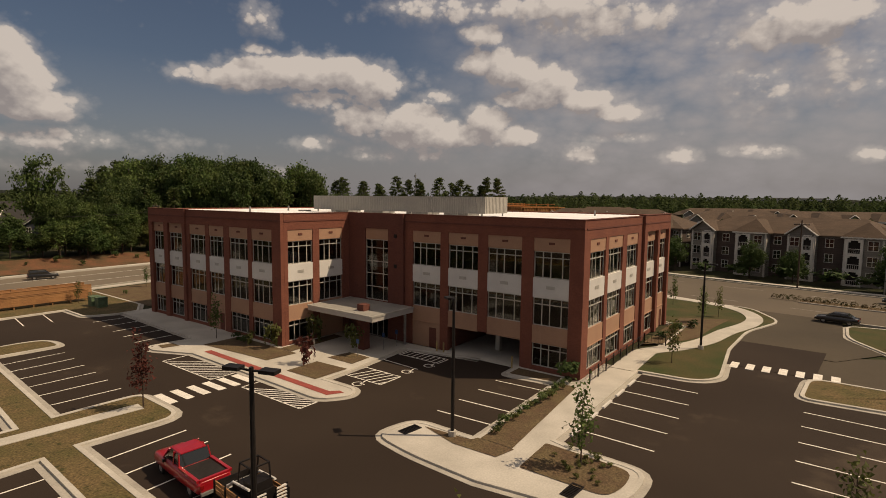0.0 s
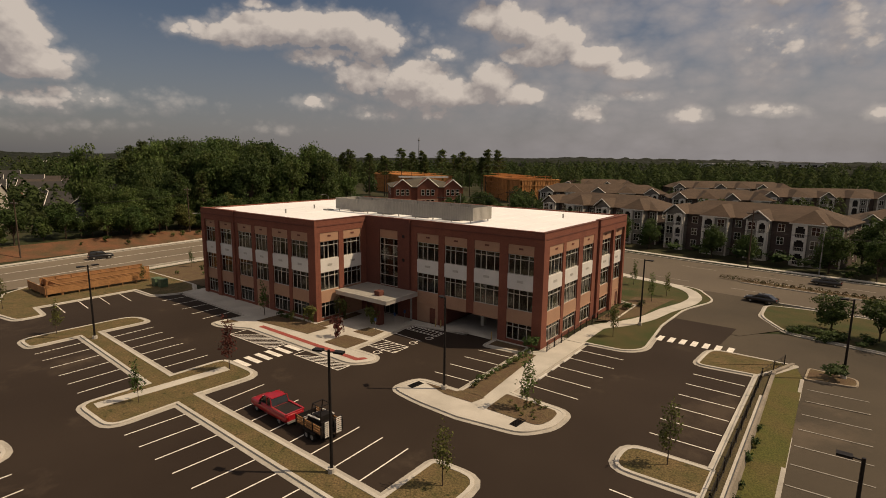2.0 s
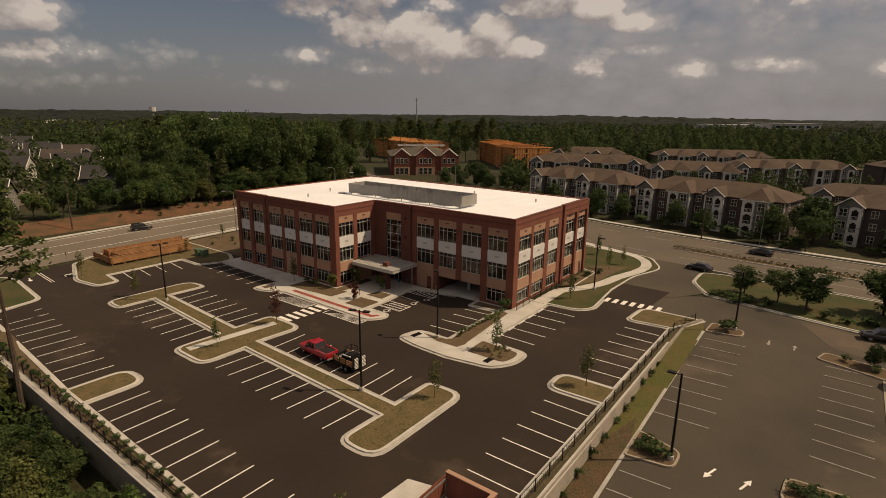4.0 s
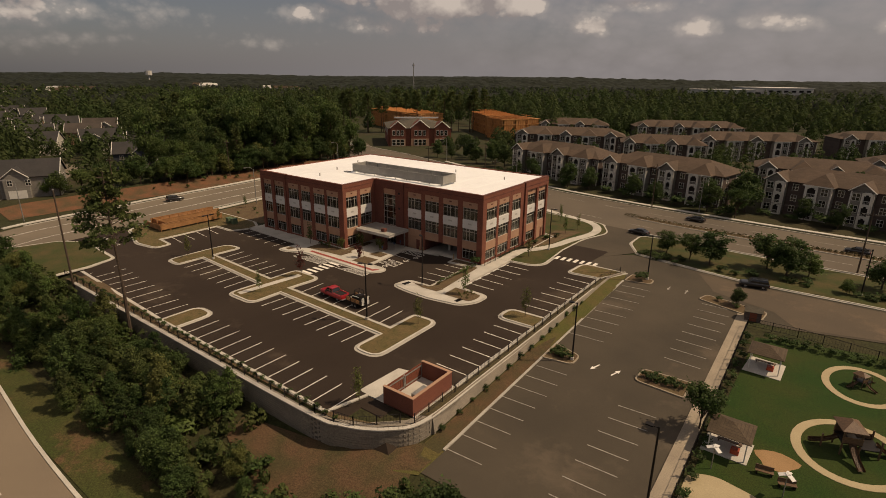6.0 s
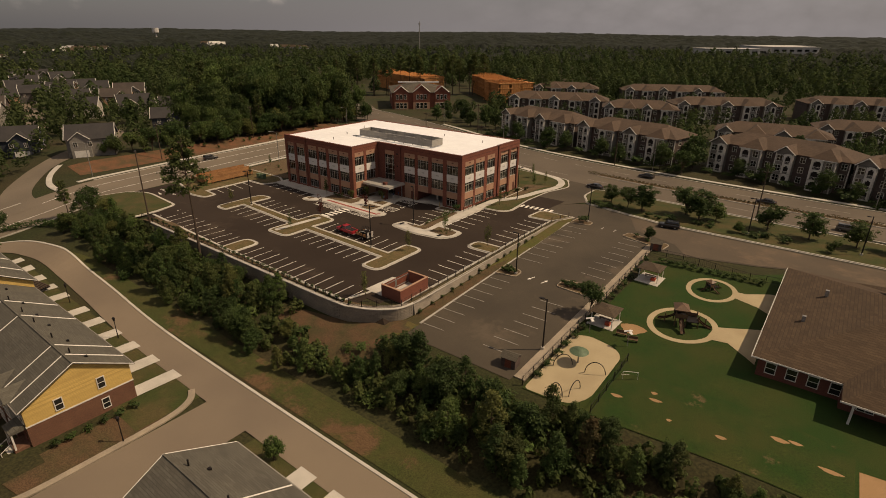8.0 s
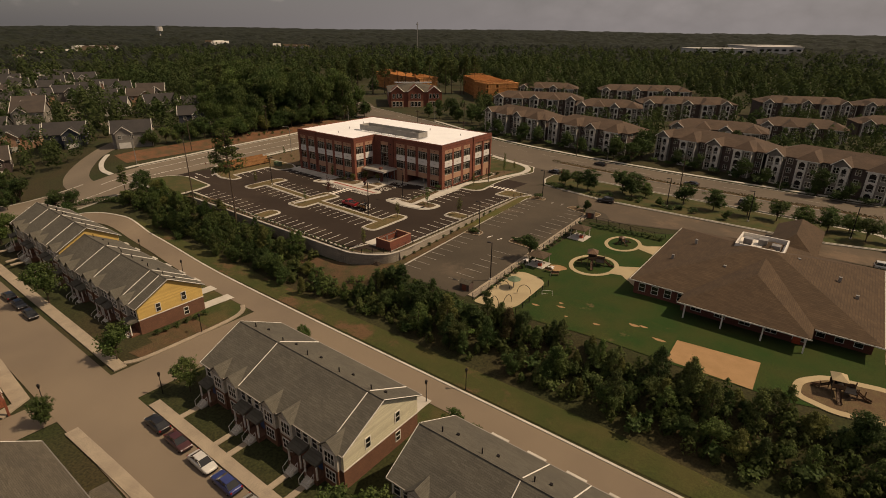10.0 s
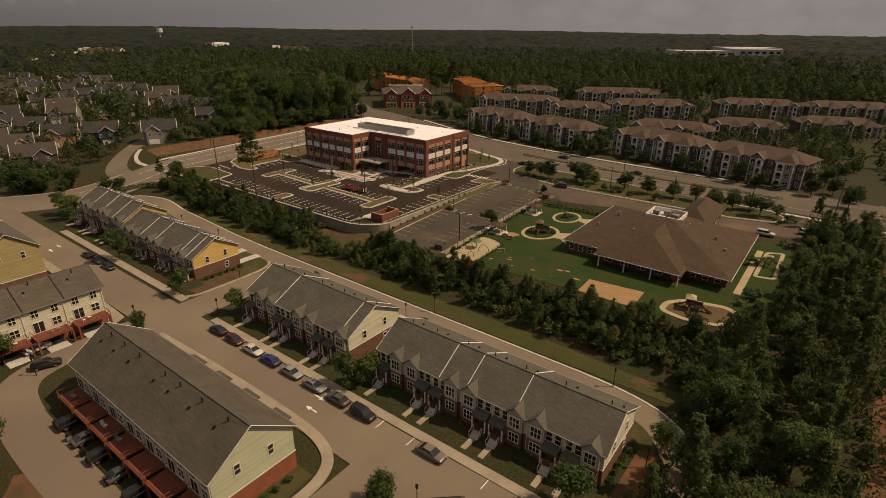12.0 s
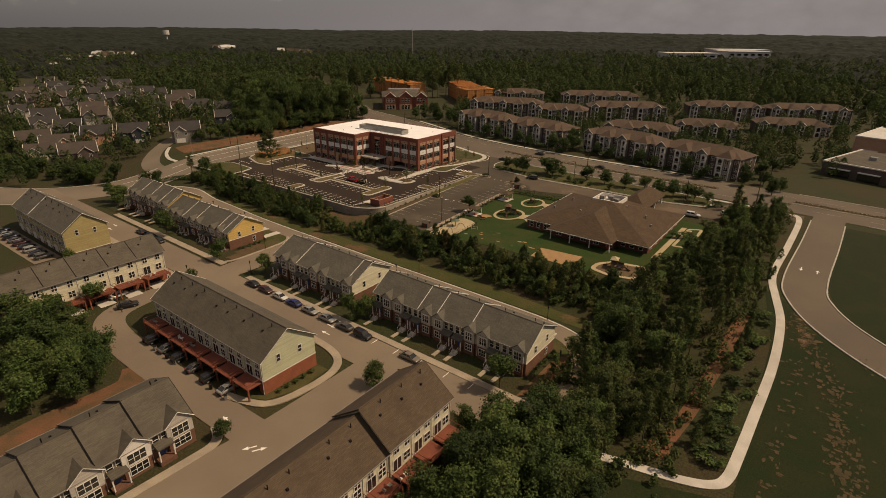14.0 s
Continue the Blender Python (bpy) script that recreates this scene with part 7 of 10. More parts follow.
for x, y, z in ((78, -12, 5.0), (97, -14, 6.4), (86, -24, 5.3), (104, -16, 5.2), (92, -27, 5.0), (76, -22, 4.2), (107, -20, 4.0)):
    part("roof_vent", B((x - 0.25, x + 0.25, y - 0.25, y + 0.25, z - 0.4, z + 0.55)), "grey_metal", nur)


# ---------------------------------------------------------------- apartment blocks, houses and other buildings further off
LOTS = []          # footprints that the trees keep clear of: middle, angle, half sizes


def apartments(at, L, label, D=15.0, h=9.2, seed=0, detail=True):
    rnd = random.Random(seed)
    root = thing("apartment_building", label, "apartment building", "apartment buildings", at=at)
    LOTS.append((at @ Vector((L / 2, D / 2, 0)), at.to_3x3(), L / 2 + 4, D / 2 + 5))
    part("wall", B((0, L, 0, D, -1.5, h)), "siding_dark", root, "dark brown siding")
    bm = bmesh.new()
    hip(bm, 0, L, 0, D, h, h + 3.3, 0.6)
    bmesh.ops.recalc_face_normals(bm, faces=bm.faces)
    roof = part("roof", bm, "shingle_apt", root)
    n_ = max(2, round(L / 9.5))
    W = L / n_
    floors = int(h // 3)
    for i in range(n_):
        x = i * W
        bw = W * (0.62 if i % 2 else 0.5)
        x0 = x + W * 0.1
        pj = 2.7 if i % 2 else 1.9           # deep bays alternate with shallow ones
        part("front_bay", B((x0, x0 + bw, -pj, 0.1, -1.5, h + 0.1)), "siding_grey", root, "projecting bay of light grey siding")
        bm = bmesh.new()
        if i % 2:
            hip(bm, x0, x0 + bw, -pj, D * 0.55, h + 0.12, h + 2.9, 0.6)
        else:
            gx, e = x0 + bw / 2, bw / 2 + 0.5
            roof_slab(bm, (gx - e, D * 0.4, h), (gx - e, -pj - 0.5, h), (gx, D * 0.4, h + 2.3), (gx, -pj - 0.5, h + 2.3), 0.16)
            roof_slab(bm, (gx + e, -pj - 0.5, h), (gx + e, D * 0.4, h), (gx, -pj - 0.5, h + 2.3), (gx, D * 0.4, h + 2.3), 0.16)
        bmesh.ops.recalc_face_normals(bm, faces=bm.faces)
        br = part("bay_roof", bm, "shingle_apt", roof)
        if i % 2 == 0:
            gx = x0 + bw / 2
            part("gable_wall", P([(gx - bw / 2, -pj), (gx + bw / 2, -pj), (gx + bw / 2, -pj + 0.3), (gx, -pj + 0.31), (gx - bw / 2, -pj + 0.3)], h - 0.1, lambda xx, yy, gx=gx, bw=bw: h + 1.95 * max(0.05, 1 - abs(xx - gx) / (bw / 2))), "siding_grey", root)
            bm = bmesh.new()
            for s_ in (-1, 1):
                tube(bm, [(gx + s_ * (bw / 2 + 0.5), -pj - 0.52, h - 0.05), (gx, -pj - 0.52, h + 2.25)], 0.15, 0.15, 4)
            part("gable_trim", bm, "trim", br)
        else:
            part("eave_board", B((x0 - 0.5, x0 + bw + 0.5, -pj - 0.62, -pj - 0.5, h - 0.15, h + 0.12)), "trim", br)
        # white framed balcony stack on one side of the bay, windows on the other
        bx = x0 + bw * (0.04 if i % 2 else 0.5)
        b2 = bw * 0.46
        fr = [(bx, bx + 0.45, -pj - 0.5, -pj - 0.02, -0.5, h - 0.2), (bx + b2 - 0.45, bx + b2, -pj - 0.5, -pj - 0.02, -0.5, h - 0.2)]
        for k in range(floors + 1):
            z = k * 3.0
            fr.append((bx + 0.45, bx + b2 - 0.45, -pj - 0.5, -pj - 0.02, z - 0.35 if k else -0.5, z + 0.2))
            if k:      # arched head of each opening
                fr.append((bx + 0.45, bx + 0.8, -pj - 0.48, -pj - 0.02, z - 0.7, z - 0.35)), fr.append((bx + b2 - 0.8, bx + b2 - 0.45, -pj - 0.48, -pj - 0.02, z - 0.7, z - 0.35))
        bal = part("balcony_frame", B(*fr), "trim", root, "white balcony surround")
        # the balcony is not hollowed out: a near-black sheet paints its inner shade
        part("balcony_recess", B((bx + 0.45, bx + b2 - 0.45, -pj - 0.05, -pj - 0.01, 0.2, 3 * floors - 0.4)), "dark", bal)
        for k in range(floors):
            if detail:
                part("balcony_rail", B((bx + 0.45, bx + b2 - 0.45, -pj - 0.4, -pj - 0.32, k * 3.0 + 1.0, k * 3.0 + 1.1), *[(bx + 0.45 + (b2 - 0.9) * q / 6, bx + 0.49 + (b2 - 0.9) * q / 6, -pj - 0.39, -pj - 0.33, k * 3.0 + 0.15, k * 3.0 + 1.0) for q in range(1, 6)]), "trim", bal)
        wx = x0 + bw * (0.74 if i % 2 else 0.26)
        for k in range(floors):
            put_window(root, T(wx, -pj - 0.03, k * 3.0 + 0.9), 1.5, 1.7, 1, far=not detail)
            put_window(root, T(x + W * (0.86 if i % 2 else 0.8), -0.03, k * 3.0 + 0.9), 1.3, 1.6, 1, far=True)
        for xc in (x0 - 0.03, x0 + bw - 0.3):
            part("corner_board", B((xc, xc + 0.33, -pj - 0.05, -pj + 0.2, -0.5, h)), "trim", root)
    for yc in (-0.05, D - 0.2):
        part("corner_board", B((L - 0.22, L + 0.05, yc, yc + 0.25, -0.5, h)), "trim", root)
    for k in range(floors):
        for y in (3.5, 10.5):
            put_window(root, T(L + 0.03, y, k * 3.0 + 0.9, 90), 1.4, 1.5, 1, far=True)
    return root


AP = "three-storey grey and brown apartment block with white balcony surrounds"
apartments(T(-50, 101.5, 0, -12), 38, AP, seed=1)
apartments(T(-10.5, 93.0, 0, -12), 39, AP, seed=2)
apartments(T(37.5, 91.0, 0, -14), 40, AP, seed=3)
apartments(T(77.2, 81.2, 0, -14), 38, AP, seed=4)
apartments(T(-78, 152, 0, 22), 52, AP, seed=5, detail=False)
apartments(T(-24, 150, 0, 20), 34, AP, seed=6, detail=False)
apartments(T(0, 184, 0, 32), 52, AP, seed=7, detail=False)
apartments(T(52, 236, 0, 26), 50, AP, seed=8, detail=False)
apartments(T(99, 259, 0, 27), 52, AP, seed=9, detail=False)
apartments(T(62, 168, 0, 12), 36, AP, h=6.2, seed=10, detail=False)
apartments(T(100, 205, 0, 20), 40, AP, h=6.2, seed=11, detail=False)
apartments(T(-95, 212, 0, 24), 40, AP, seed=12, detail=False)
apartments(T(30, 135, 0, 8), 40, AP, h=6.2, seed=13, detail=False)
apartments(T(-45, 235, 0, 30), 60, AP, seed=14, detail=False)


def house(at, w, d, h, r, wall, roofing, label, seed=0):
    root = thing("house", label, "house", "houses beyond the west road", at=at)
    LOTS.append((at @ Vector((w / 2, d / 2, 0)), at.to_3x3(), w / 2 + 2.0, d / 2 + 3.0))
    far = seed > 11
    part("wall", end_prism(w, 0, d, -2.0, h, r - 0.1), wall, root)
    roof = part("roof", gable_roof(w, 0, d, h, r), roofing, root)
    gw = w * 0.42
    gx = w * (0.3 if seed % 2 else 0.68)
    zg_ = h + gw * 0.4
    bm = bmesh.new()
    prof = [(gx - gw / 2, -2.0), (gx + gw / 2, -2.0), (gx + gw / 2, h), (gx, zg_), (gx - gw / 2, h)]
    a = [bm.verts.new((q, -1.4, z)) for q, z in prof]
    b_ = [bm.verts.new((q, d * 0.3, z)) for q, z in prof]
    bm.faces.new(a), bm.faces.new(b_[::-1])
    for i in range(5):
        j = (i + 1) % 5
        bm.faces.new((a[j], a[i], b_[i], b_[j]))
    bmesh.ops.recalc_face_normals(bm, faces=bm.faces)
    part("front_gable", bm, wall, root)
    bm = bmesh.new()
    e, k = 0.35, (zg_ - h) / (gw / 2)
    roof_slab(bm, (gx - gw / 2 - e, d * 0.4, h - e * k + 0.04), (gx - gw / 2 - e, -1.8, h - e * k + 0.04), (gx, d * 0.4, zg_ + 0.04), (gx, -1.8, zg_ + 0.04), 0.15)
    roof_slab(bm, (gx + gw / 2 + e, -1.8, h - e * k + 0.04), (gx + gw / 2 + e, d * 0.4, h - e * k + 0.04), (gx, -1.8, zg_ + 0.04), (gx, d * 0.4, zg_ + 0.04), 0.15)
    bmesh.ops.recalc_face_normals(bm, faces=bm.faces)
    part("gable_roof", bm, roofing, roof)
    for pts in ([(gx - gw / 2 - e, -1.82, h - e * k), (gx, -1.82, zg_), (gx + gw / 2 + e, -1.82, h - e * k)], [(-0.5, -0.5, h - 0.3), (-0.5, d / 2, r - 0.02), (-0.5, d + 0.5, h - 0.3)], [(w + 0.5, -0.5, h - 0.3), (w + 0.5, d / 2, r - 0.02), (w + 0.5, d + 0.5, h - 0.3)]):
        bm = bmesh.new()
        tube(bm, pts, 0.12, 0.12, 4)
        part("rake_board", bm, "trim", roof)
    if seed > 34:
        return root
    part("garage_door", B((gx - gw * 0.36, gx + gw * 0.36, -1.46, -1.38, 0, 2.2)), "trim", root)
    for x in (0.2, 0.5, 0.8):
        put_window(root, T(w * x, -0.03 if abs(w * x - gx) > gw / 2 else -1.43, 3.6), 1.1, 1.4, 1, far=far)
    for y in ((0.3, 0.7) if not far else (0.5,)):
        put_window(root, T(w + 0.03, d * y, 3.6, 90), 1.0, 1.4, far=far)
        put_window(root, T(w + 0.03, d * y, 0.9, 90), 1.0, 1.4, far=far)
    return root


LOOKS = {"house_grey": "slate grey", "siding_dark": "dark brown", "house_navy": "navy blue", "trim": "white", "siding_grey": "light grey", "siding_light": "pale grey", "tan": "tan", "siding_cream": "cream"}
rh = random.Random(11)
W_STREET = curve_pts([(-94, -66), (-106, -65), (-116, -61), (-125, -54), (-132, -45), (-140, -35), (-152, -23), (-167, -13), (-182, -12), (-192, -20), (-215, -25), (-250, -15), (-300, -6)])
# the houses that stand clear of the trees: place, angle, wall, roof
KNOWN = [(-150, -52, 62, "house_navy", 0), (-171, -62, 62, "tan", 0), (-175, -80, 70, "tan", 1), (-160, -92, 68, "siding_cream", 1), (-144, -82, 64, "siding_dark", 1),
         (-212, -6, 62, "siding_light", 0), (-297, 14, 70, "siding_light", 0), (-288, 28, 70, "siding_grey", 0), (-240, 20, 60, "tan", 1), (-199, 12, 66, "siding_grey", 0), (-149, 3, 62, "house_navy", 0),
         (-124, -37, 58, "siding_grey", 0), (-270, -34, 72, "siding_grey", 0), (-276, -20, 72, "tan", 0), (-290, -2, 70, "house_grey", 0), (-216, -44, 64, "siding_grey", 1), (-209, -62, 66, "house_grey", 0),
         (-286, -60, 74, "siding_light", 0), (-347, -48, 70, "house_grey", 0), (-328, -64, 74, "siding_grey", 0), (-351, -10, 70, "siding_light", 0), (-388, -20, 70, "house_grey", 0), (-407, 0, 70, "siding_light", 0),
         (-436, 35, 70, "trim", 0), (-418, 42, 70, "house_grey", 0), (-240, -36, 68, "siding_dark", 1), (-184, 24, 62, "house_grey", 0), (-232, -66, 70, "siding_grey", 0), (-196, -84, 70, "house_grey", 1), (-250, 4, 66, "house_grey", 0), (-262, 36, 66, "siding_grey", 1),
         (-312, 30, 70, "tan", 0), (-322, -30, 72, "siding_dark", 1), (-366, 16, 70, "siding_grey", 0), (-330, 4, 72, "house_grey", 0), (-256, -58, 72, "house_grey", 0), (-306, -44, 72, "tan", 1), (-380, 44, 70, "siding_grey", 0), (-450, 8, 70, "siding_dark", 0), (-366, -34, 70, "siding_light", 1)]
for i, (x, y, a_, wl_, rf) in enumerate(KNOWN):
    house(T(x - 6, y - 5, land(x, y), a_ + rh.uniform(-8, 8)), rh.uniform(12.5, 15.5), rh.uniform(10, 12), 6.0, rh.uniform(9.4, 10.6), wl_, "house_roof_brown" if rf else "house_roof",
          "two-storey suburban house with " + LOOKS[wl_] + " walls and a " + ("grey-brown" if rf else "dark") + " gabled roof", i)
# cul-de-sac street of those houses
band("street_west", W_STREET, 8.0, "road", 0.04, "pale suburban street", "road")
band("street_walk", curve_pts([(-102, -55.5), (-110, -55), (-118, -52), (-124, -47)]), 1.6, "concrete", 0.12, "pale concrete pavement on a bend", "pavement", thick=0.15)

# red-brick shop with three gables
rb = thing("brick_shop", "two-storey red-brick shop building with three front gables", "shop building", at=T(-140, 127, 0, 45) @ Matrix.Diagonal((1.12, 1.12, 1.22, 1)))
part("wall", B((0, 30, 0, 34, -1, 7.6)), "brick", rb)
bm = bmesh.new()
hip(bm, 0, 30, 0, 34, 7.6, 11.0, 0.5)
bmesh.ops.recalc_face_normals(bm, faces=bm.faces)
rr = part("roof", bm, "shingle_dark", rb)
part("roof_light", B((4, 26, 16.5, 17.5, 10.6, 11.2)), "white_panel", rr, "long white ridge light")
for i, x in enumerate((4.6, 15, 25.4)):
    w = 7.0 if i != 1 else 8.6
    bm = bmesh.new()
    prof = [(x - w / 2, -1), (x + w / 2, -1), (x + w / 2, 7.9), (x, 7.9 + w * 0.36), (x - w / 2, 7.9)]
    a, b_ = [bm.verts.new((q, -0.8, z)) for q, z in prof], [bm.verts.new((q, 8, z)) for q, z in prof]
    bm.faces.new(a), bm.faces.new(b_[::-1])
    for q in range(5):
        j = (q + 1) % 5
        bm.faces.new((a[j], a[q], b_[q], b_[j]))
    bmesh.ops.recalc_face_normals(bm, faces=bm.faces)
    part("front_gable", bm, "brick", rb)
    bm = bmesh.new()
    for s in (-1, 1):
        tube(bm, [(x + s * (w / 2 + 0.3), -0.95, 7.7), (x, -0.95, 8.0 + w * 0.36)], 0.2, 0.2, 4)
    part("gable_trim", bm, "trim", rb)
    part("stone_base", B((x - w / 2 - 0.02, x + w / 2 + 0.02, -0.85, -0.75, -1, 3.2)), "tan", rb)
    for s in (-2.0, 0, 2.0):
        put_window(rb, T(x + s, -0.83, 4.6), 1.2, 2.0, 0)
        put_window(rb, T(x + s, -0.88, 0.4), 1.5, 2.4, 0)
for y in (5, 11, 17, 23, 29):
    put_window(rb, T(-0.03, y, 4.6, -90), 1.4, 2.0, 1)

sheet("shop_car_park", [(-182, 104), (-150, 96), (-143, 118), (-168, 136)], "main_road", 0.03, "grey asphalt car park beside the brick shop", "car park", 8)
# timber-framed building under construction
for cx, cy, ang, LL, DD in ((-160, 236, -42, 52, 20), (-108, 190, 60, 26, 20), (-236, 214, -20, 72, 18)):
    con = thing("unfinished_building", "unfinished building of raw orange timber framing", "construction", at=T(cx, cy, 0, ang))
    for k in range(4):
        z0 = 3.0 * k
        part("floor_deck", B((0, LL, 0, DD, z0 + 2.7, z0 + 3.0)), "lumber", con)
        studs = []
        for i in range(int(LL / 1.6)):
            x = i * 1.6
            for y in (0, DD - 0.3):
                studs.append((x, x + 0.22, y, y + 0.25, z0, z0 + 2.7))
        for i in range(1, int(DD / 1.6)):
            for x in (0, LL - 0.25):
                studs.append((x, x + 0.25, i * 1.6, i * 1.6 + 0.22, z0, z0 + 2.7))
        part("stud_wall", B(*studs), "lumber", con)
        for a, b_, h_ in ((0.06, 0.3, 2.4), (0.36, 0.62, 2.5), (0.66, 0.94, 2.2)):
            part("sheathing", B((LL * a, LL * b_, 0.26, 0.32, z0 + 0.2, z0 + h_)), "lumber", con)
        for x in (0.27, LL - 0.33):
            part("sheathing", B((x, x + 0.06, 1.2, DD * 0.55, z0 + 0.2, z0 + 2.4)), "lumber", con)
            part("sheathing", B((x, x + 0.06, DD * 0.66, DD - 1.0, z0 + 0.2, z0 + 2.5)), "lumber", con)
    for i in range(int(LL / 2.4)):
        x = 0.6 + i * 2.4
        part("roof_truss", B((x, x + 0.2, 0, DD, 12.0, 12.35)) if i % 3 else B((x, x + 0.2, 0, DD, 12.0, 12.3), (x, x + 0.2, DD * 0.48, DD * 0.52, 12.3, 13.8), (x, x + 0.2, DD * 0.2, DD * 0.8, 13.2, 13.45)), "lumber", con)

# flat-roofed stores by the side road
for cx, cy, ang, LL, DD, hh, wl_, rf in ((141, 112, -18, 46, 42, 5.6, "siding_dark", "shingle_dark"), (150, 168, -14, 60, 44, 9.5, "tan", "white_far")):
    st = thing("store", "flat-roofed store with dark walls and a pale roof edge", "store", at=T(cx, cy, 0, ang))
    part("wall", B((0, LL, 0, DD, -1, hh)), wl_, st)
    part("roof", B((0.4, LL - 0.4, 0.4, DD - 0.4, hh, hh + 0.1)), rf, st)
    part("roof_edge", B((-0.2, LL + 0.2, -0.2, 0.4, hh, hh + 0.5), (-0.2, 0.4, 0.4, DD, hh, hh + 0.5)), "trim", st)
    for i in range(4):
        part("shopfront", B((3 + i * 11, 11 + i * 11, -0.3, -0.02, 0, 3.2)), "glass", st)
        part("awning", B((3 + i * 11, 11 + i * 11, -1.6, -0.02, 3.3, 3.6)), "white_panel", st)
    for x, y in ((12, 20), (26, 12), (34, 26)):
        part("rooftop_unit", B((x - 1.5, x + 1.5, y - 1.2, y + 1.2, hh + 0.1, hh + 1.5)), "grey_metal", st)

# far landmarks: radio mast, water tower, pale works
mast = thing("radio_mast", "thin pale radio mast over the woods", "mast", at=T(-524, 612, 0))
bm = bmesh.new()
tube(bm, [(0, 0, 0), (0, 0, 30), (0, 0, 55)], 1.1, 0.55, 6)
part("mast_pole", bm, "grey_metal", mast)
part("antenna", B((-1.2, 1.2, -1.2, 1.2, 50, 52)), "grey_metal", mast)
wt_ = thing("water_tower", "small pale water tower on the horizon", "water tower", at=T(-1560, 690, -2))
bm = bmesh.new()
tube(bm, [(0, 0, 30), (0, 0, 34), (0, 0, 39), (0, 0, 42)], 9, 9, 12)
part("tank", bm, "white_far", wt_)
bm = bmesh.new()
tube(bm, [(0, 0, 0), (0, 0, 30)], 3, 2.4, 8)
part("stem", bm, "white_far", wt_)
for i, (cx, cy, LL, DD, hh) in enumerate(((-140, 850, 90, 40, 9), (-60, 930, 80, 46, 12), (-100, 1040, 110, 50, 11))):
    wk = thing("works_building", "long pale industrial building far in the woods", "industrial building", "works buildings", at=T(cx, cy, 10, 42))
    part("wall", B((0, LL, 0, DD, -18, hh)), "white_far", wk)
    part("roof", B((-1, LL + 1, -1, DD + 1, hh, hh + 1)), "white_far", wk)
    for k in range(6):
        part("window", B((4 + k * LL / 6.2, LL / 7 + k * LL / 6.2, -0.4, -0.05, hh - 6, hh - 3)), "glass", wk)

# utility poles with wires, tall lamp posts along the roads
POLES = [(60.5, 41.5), (126, 44), (-28, 50.5), (-62, 62), (-118, 20), (-113, -20), (-60.5, 97), (12, 73.5)]
for x, y in POLES:
    up = thing("utility_pole", "weathered wooden utility pole with a crossarm", "utility pole", "utility poles", at=T(x, y, land(x, y), 12))
    bm = bmesh.new()
    tube(bm, [(0, 0, -0.2), (0, 0, 6), (0, 0, 12.5)], 0.17, 0.11, 7)
    part("pole", bm, "bark", up)
    part("crossarm", B((-1.2, 1.2, -0.07, 0.07, 11.6, 11.78)), "bark", up)
    for s in (-1.1, -0.5, 0.5, 1.1):
        part("insulator", B((s - 0.05, s + 0.05, -0.05, 0.05, 11.78, 11.95)), "grey_metal", up)
wires = thing("wire_run", "thin black wires between utility poles", "cables", kind="structure")
for a, b_ in (((60.5, 41.5), (126, 44)), ((-28, 50.5), (-62, 62)), ((-28, 50.5), (60.5, 41.5)), ((-118, 20), (-113, -20)), ((-62, 62), (-60.5, 97))):
    for s in (-1, 0.4):
        bm = bmesh.new()
        pts = []
        for k in range(13):
            t_ = k / 12
            pts.append((a[0] + (b_[0] - a[0]) * t_ + s * 0.3, a[1] + (b_[1] - a[1]) * t_ + s, 11.9 - 4 * 0.9 * t_ * (1 - t_)))
        tube(bm, pts, 0.022, 0.022, 3)
        part("wire", bm, "cable", wires)
bare = thing("utility_pole", "tall weathered bare wooden pole at the car park corner", "utility pole", "utility poles", at=T(-51.6, -53.6, land(-51.6, -53.6)))
bm = bmesh.new()
tube(bm, [(0, 0, -0.4), (0, 0, 9), (0, 0, 16.9 - land(-51.6, -53.6))], 0.20, 0.12, 8)
part("pole", bm, "bark", bare)
part("pole_cap", B((-0.14, 0.14, -0.14, 0.14, 16.9 - land(-51.6, -53.6), 17.0 - land(-51.6, -53.6))), "grey_metal", bare)
for x, y in ((-39, 84), (-85, 104), (24.5, 75), (84, 70.5), (-106, 60), (-80, 4), (-108, -44)):
    sl = thing("street_lamp", "tall grey street lamp with a curved arm", "street lamp", "street lamps", at=T(x, y, land(x, y), -100))
    bm = bmesh.new()
    tube(bm, [(0, 0, -0.1), (0, 0, 5), (0, 0, 10)], 0.13, 0.08, 7)
    part("pole", bm, "grey_metal", sl)
    bm = bmesh.new()
    tube(bm, [(0, 0, 9.9), (0.8, 0, 10.5), (2.2, 0, 10.6)], 0.05, 0.04, 5)
    arm = part("arm", bm, "grey_metal", sl)
    part("lamp_head", B((2.0, 2.8, -0.15, 0.15, 10.5, 10.65)), "grey_metal", arm)


def lantern(x, y):
    z = land(x, y)
    ln = thing("lantern_post", "short black lantern post by the terraces", "lantern post", "lantern posts", at=T(x, y, z))
    bm = bmesh.new()
    tube(bm, [(0, 0, -0.1), (0, 0, 0.6), (0, 0, 3.2)], 0.1, 0.05, 7)
    part("post", bm, "black_metal", ln)
    bm = bmesh.new()
    tube(bm, [(0, 0, 3.2), (0, 0, 3.35), (0, 0, 3.75)], 0.12, 0.22, 6)
    lt = part("lantern", bm, "black_metal", ln)
    bm = bmesh.new()
    tube(bm, [(0, 0, 3.75), (0, 0, 4.0)], 0.26, 0.04, 6)
    part("cap", bm, "black_metal", lt)


for x, y in ((23.8, -101.5), (-14.0, -77.8), (11.8, -88.2), (111.6, -88.6), (-34, -77.8), (57, -77.8), (13.0, -113.8), (90, -113.8), (18.5, -133.6), (101, -73.2), (60, -71.6)):
    lantern(x, y)

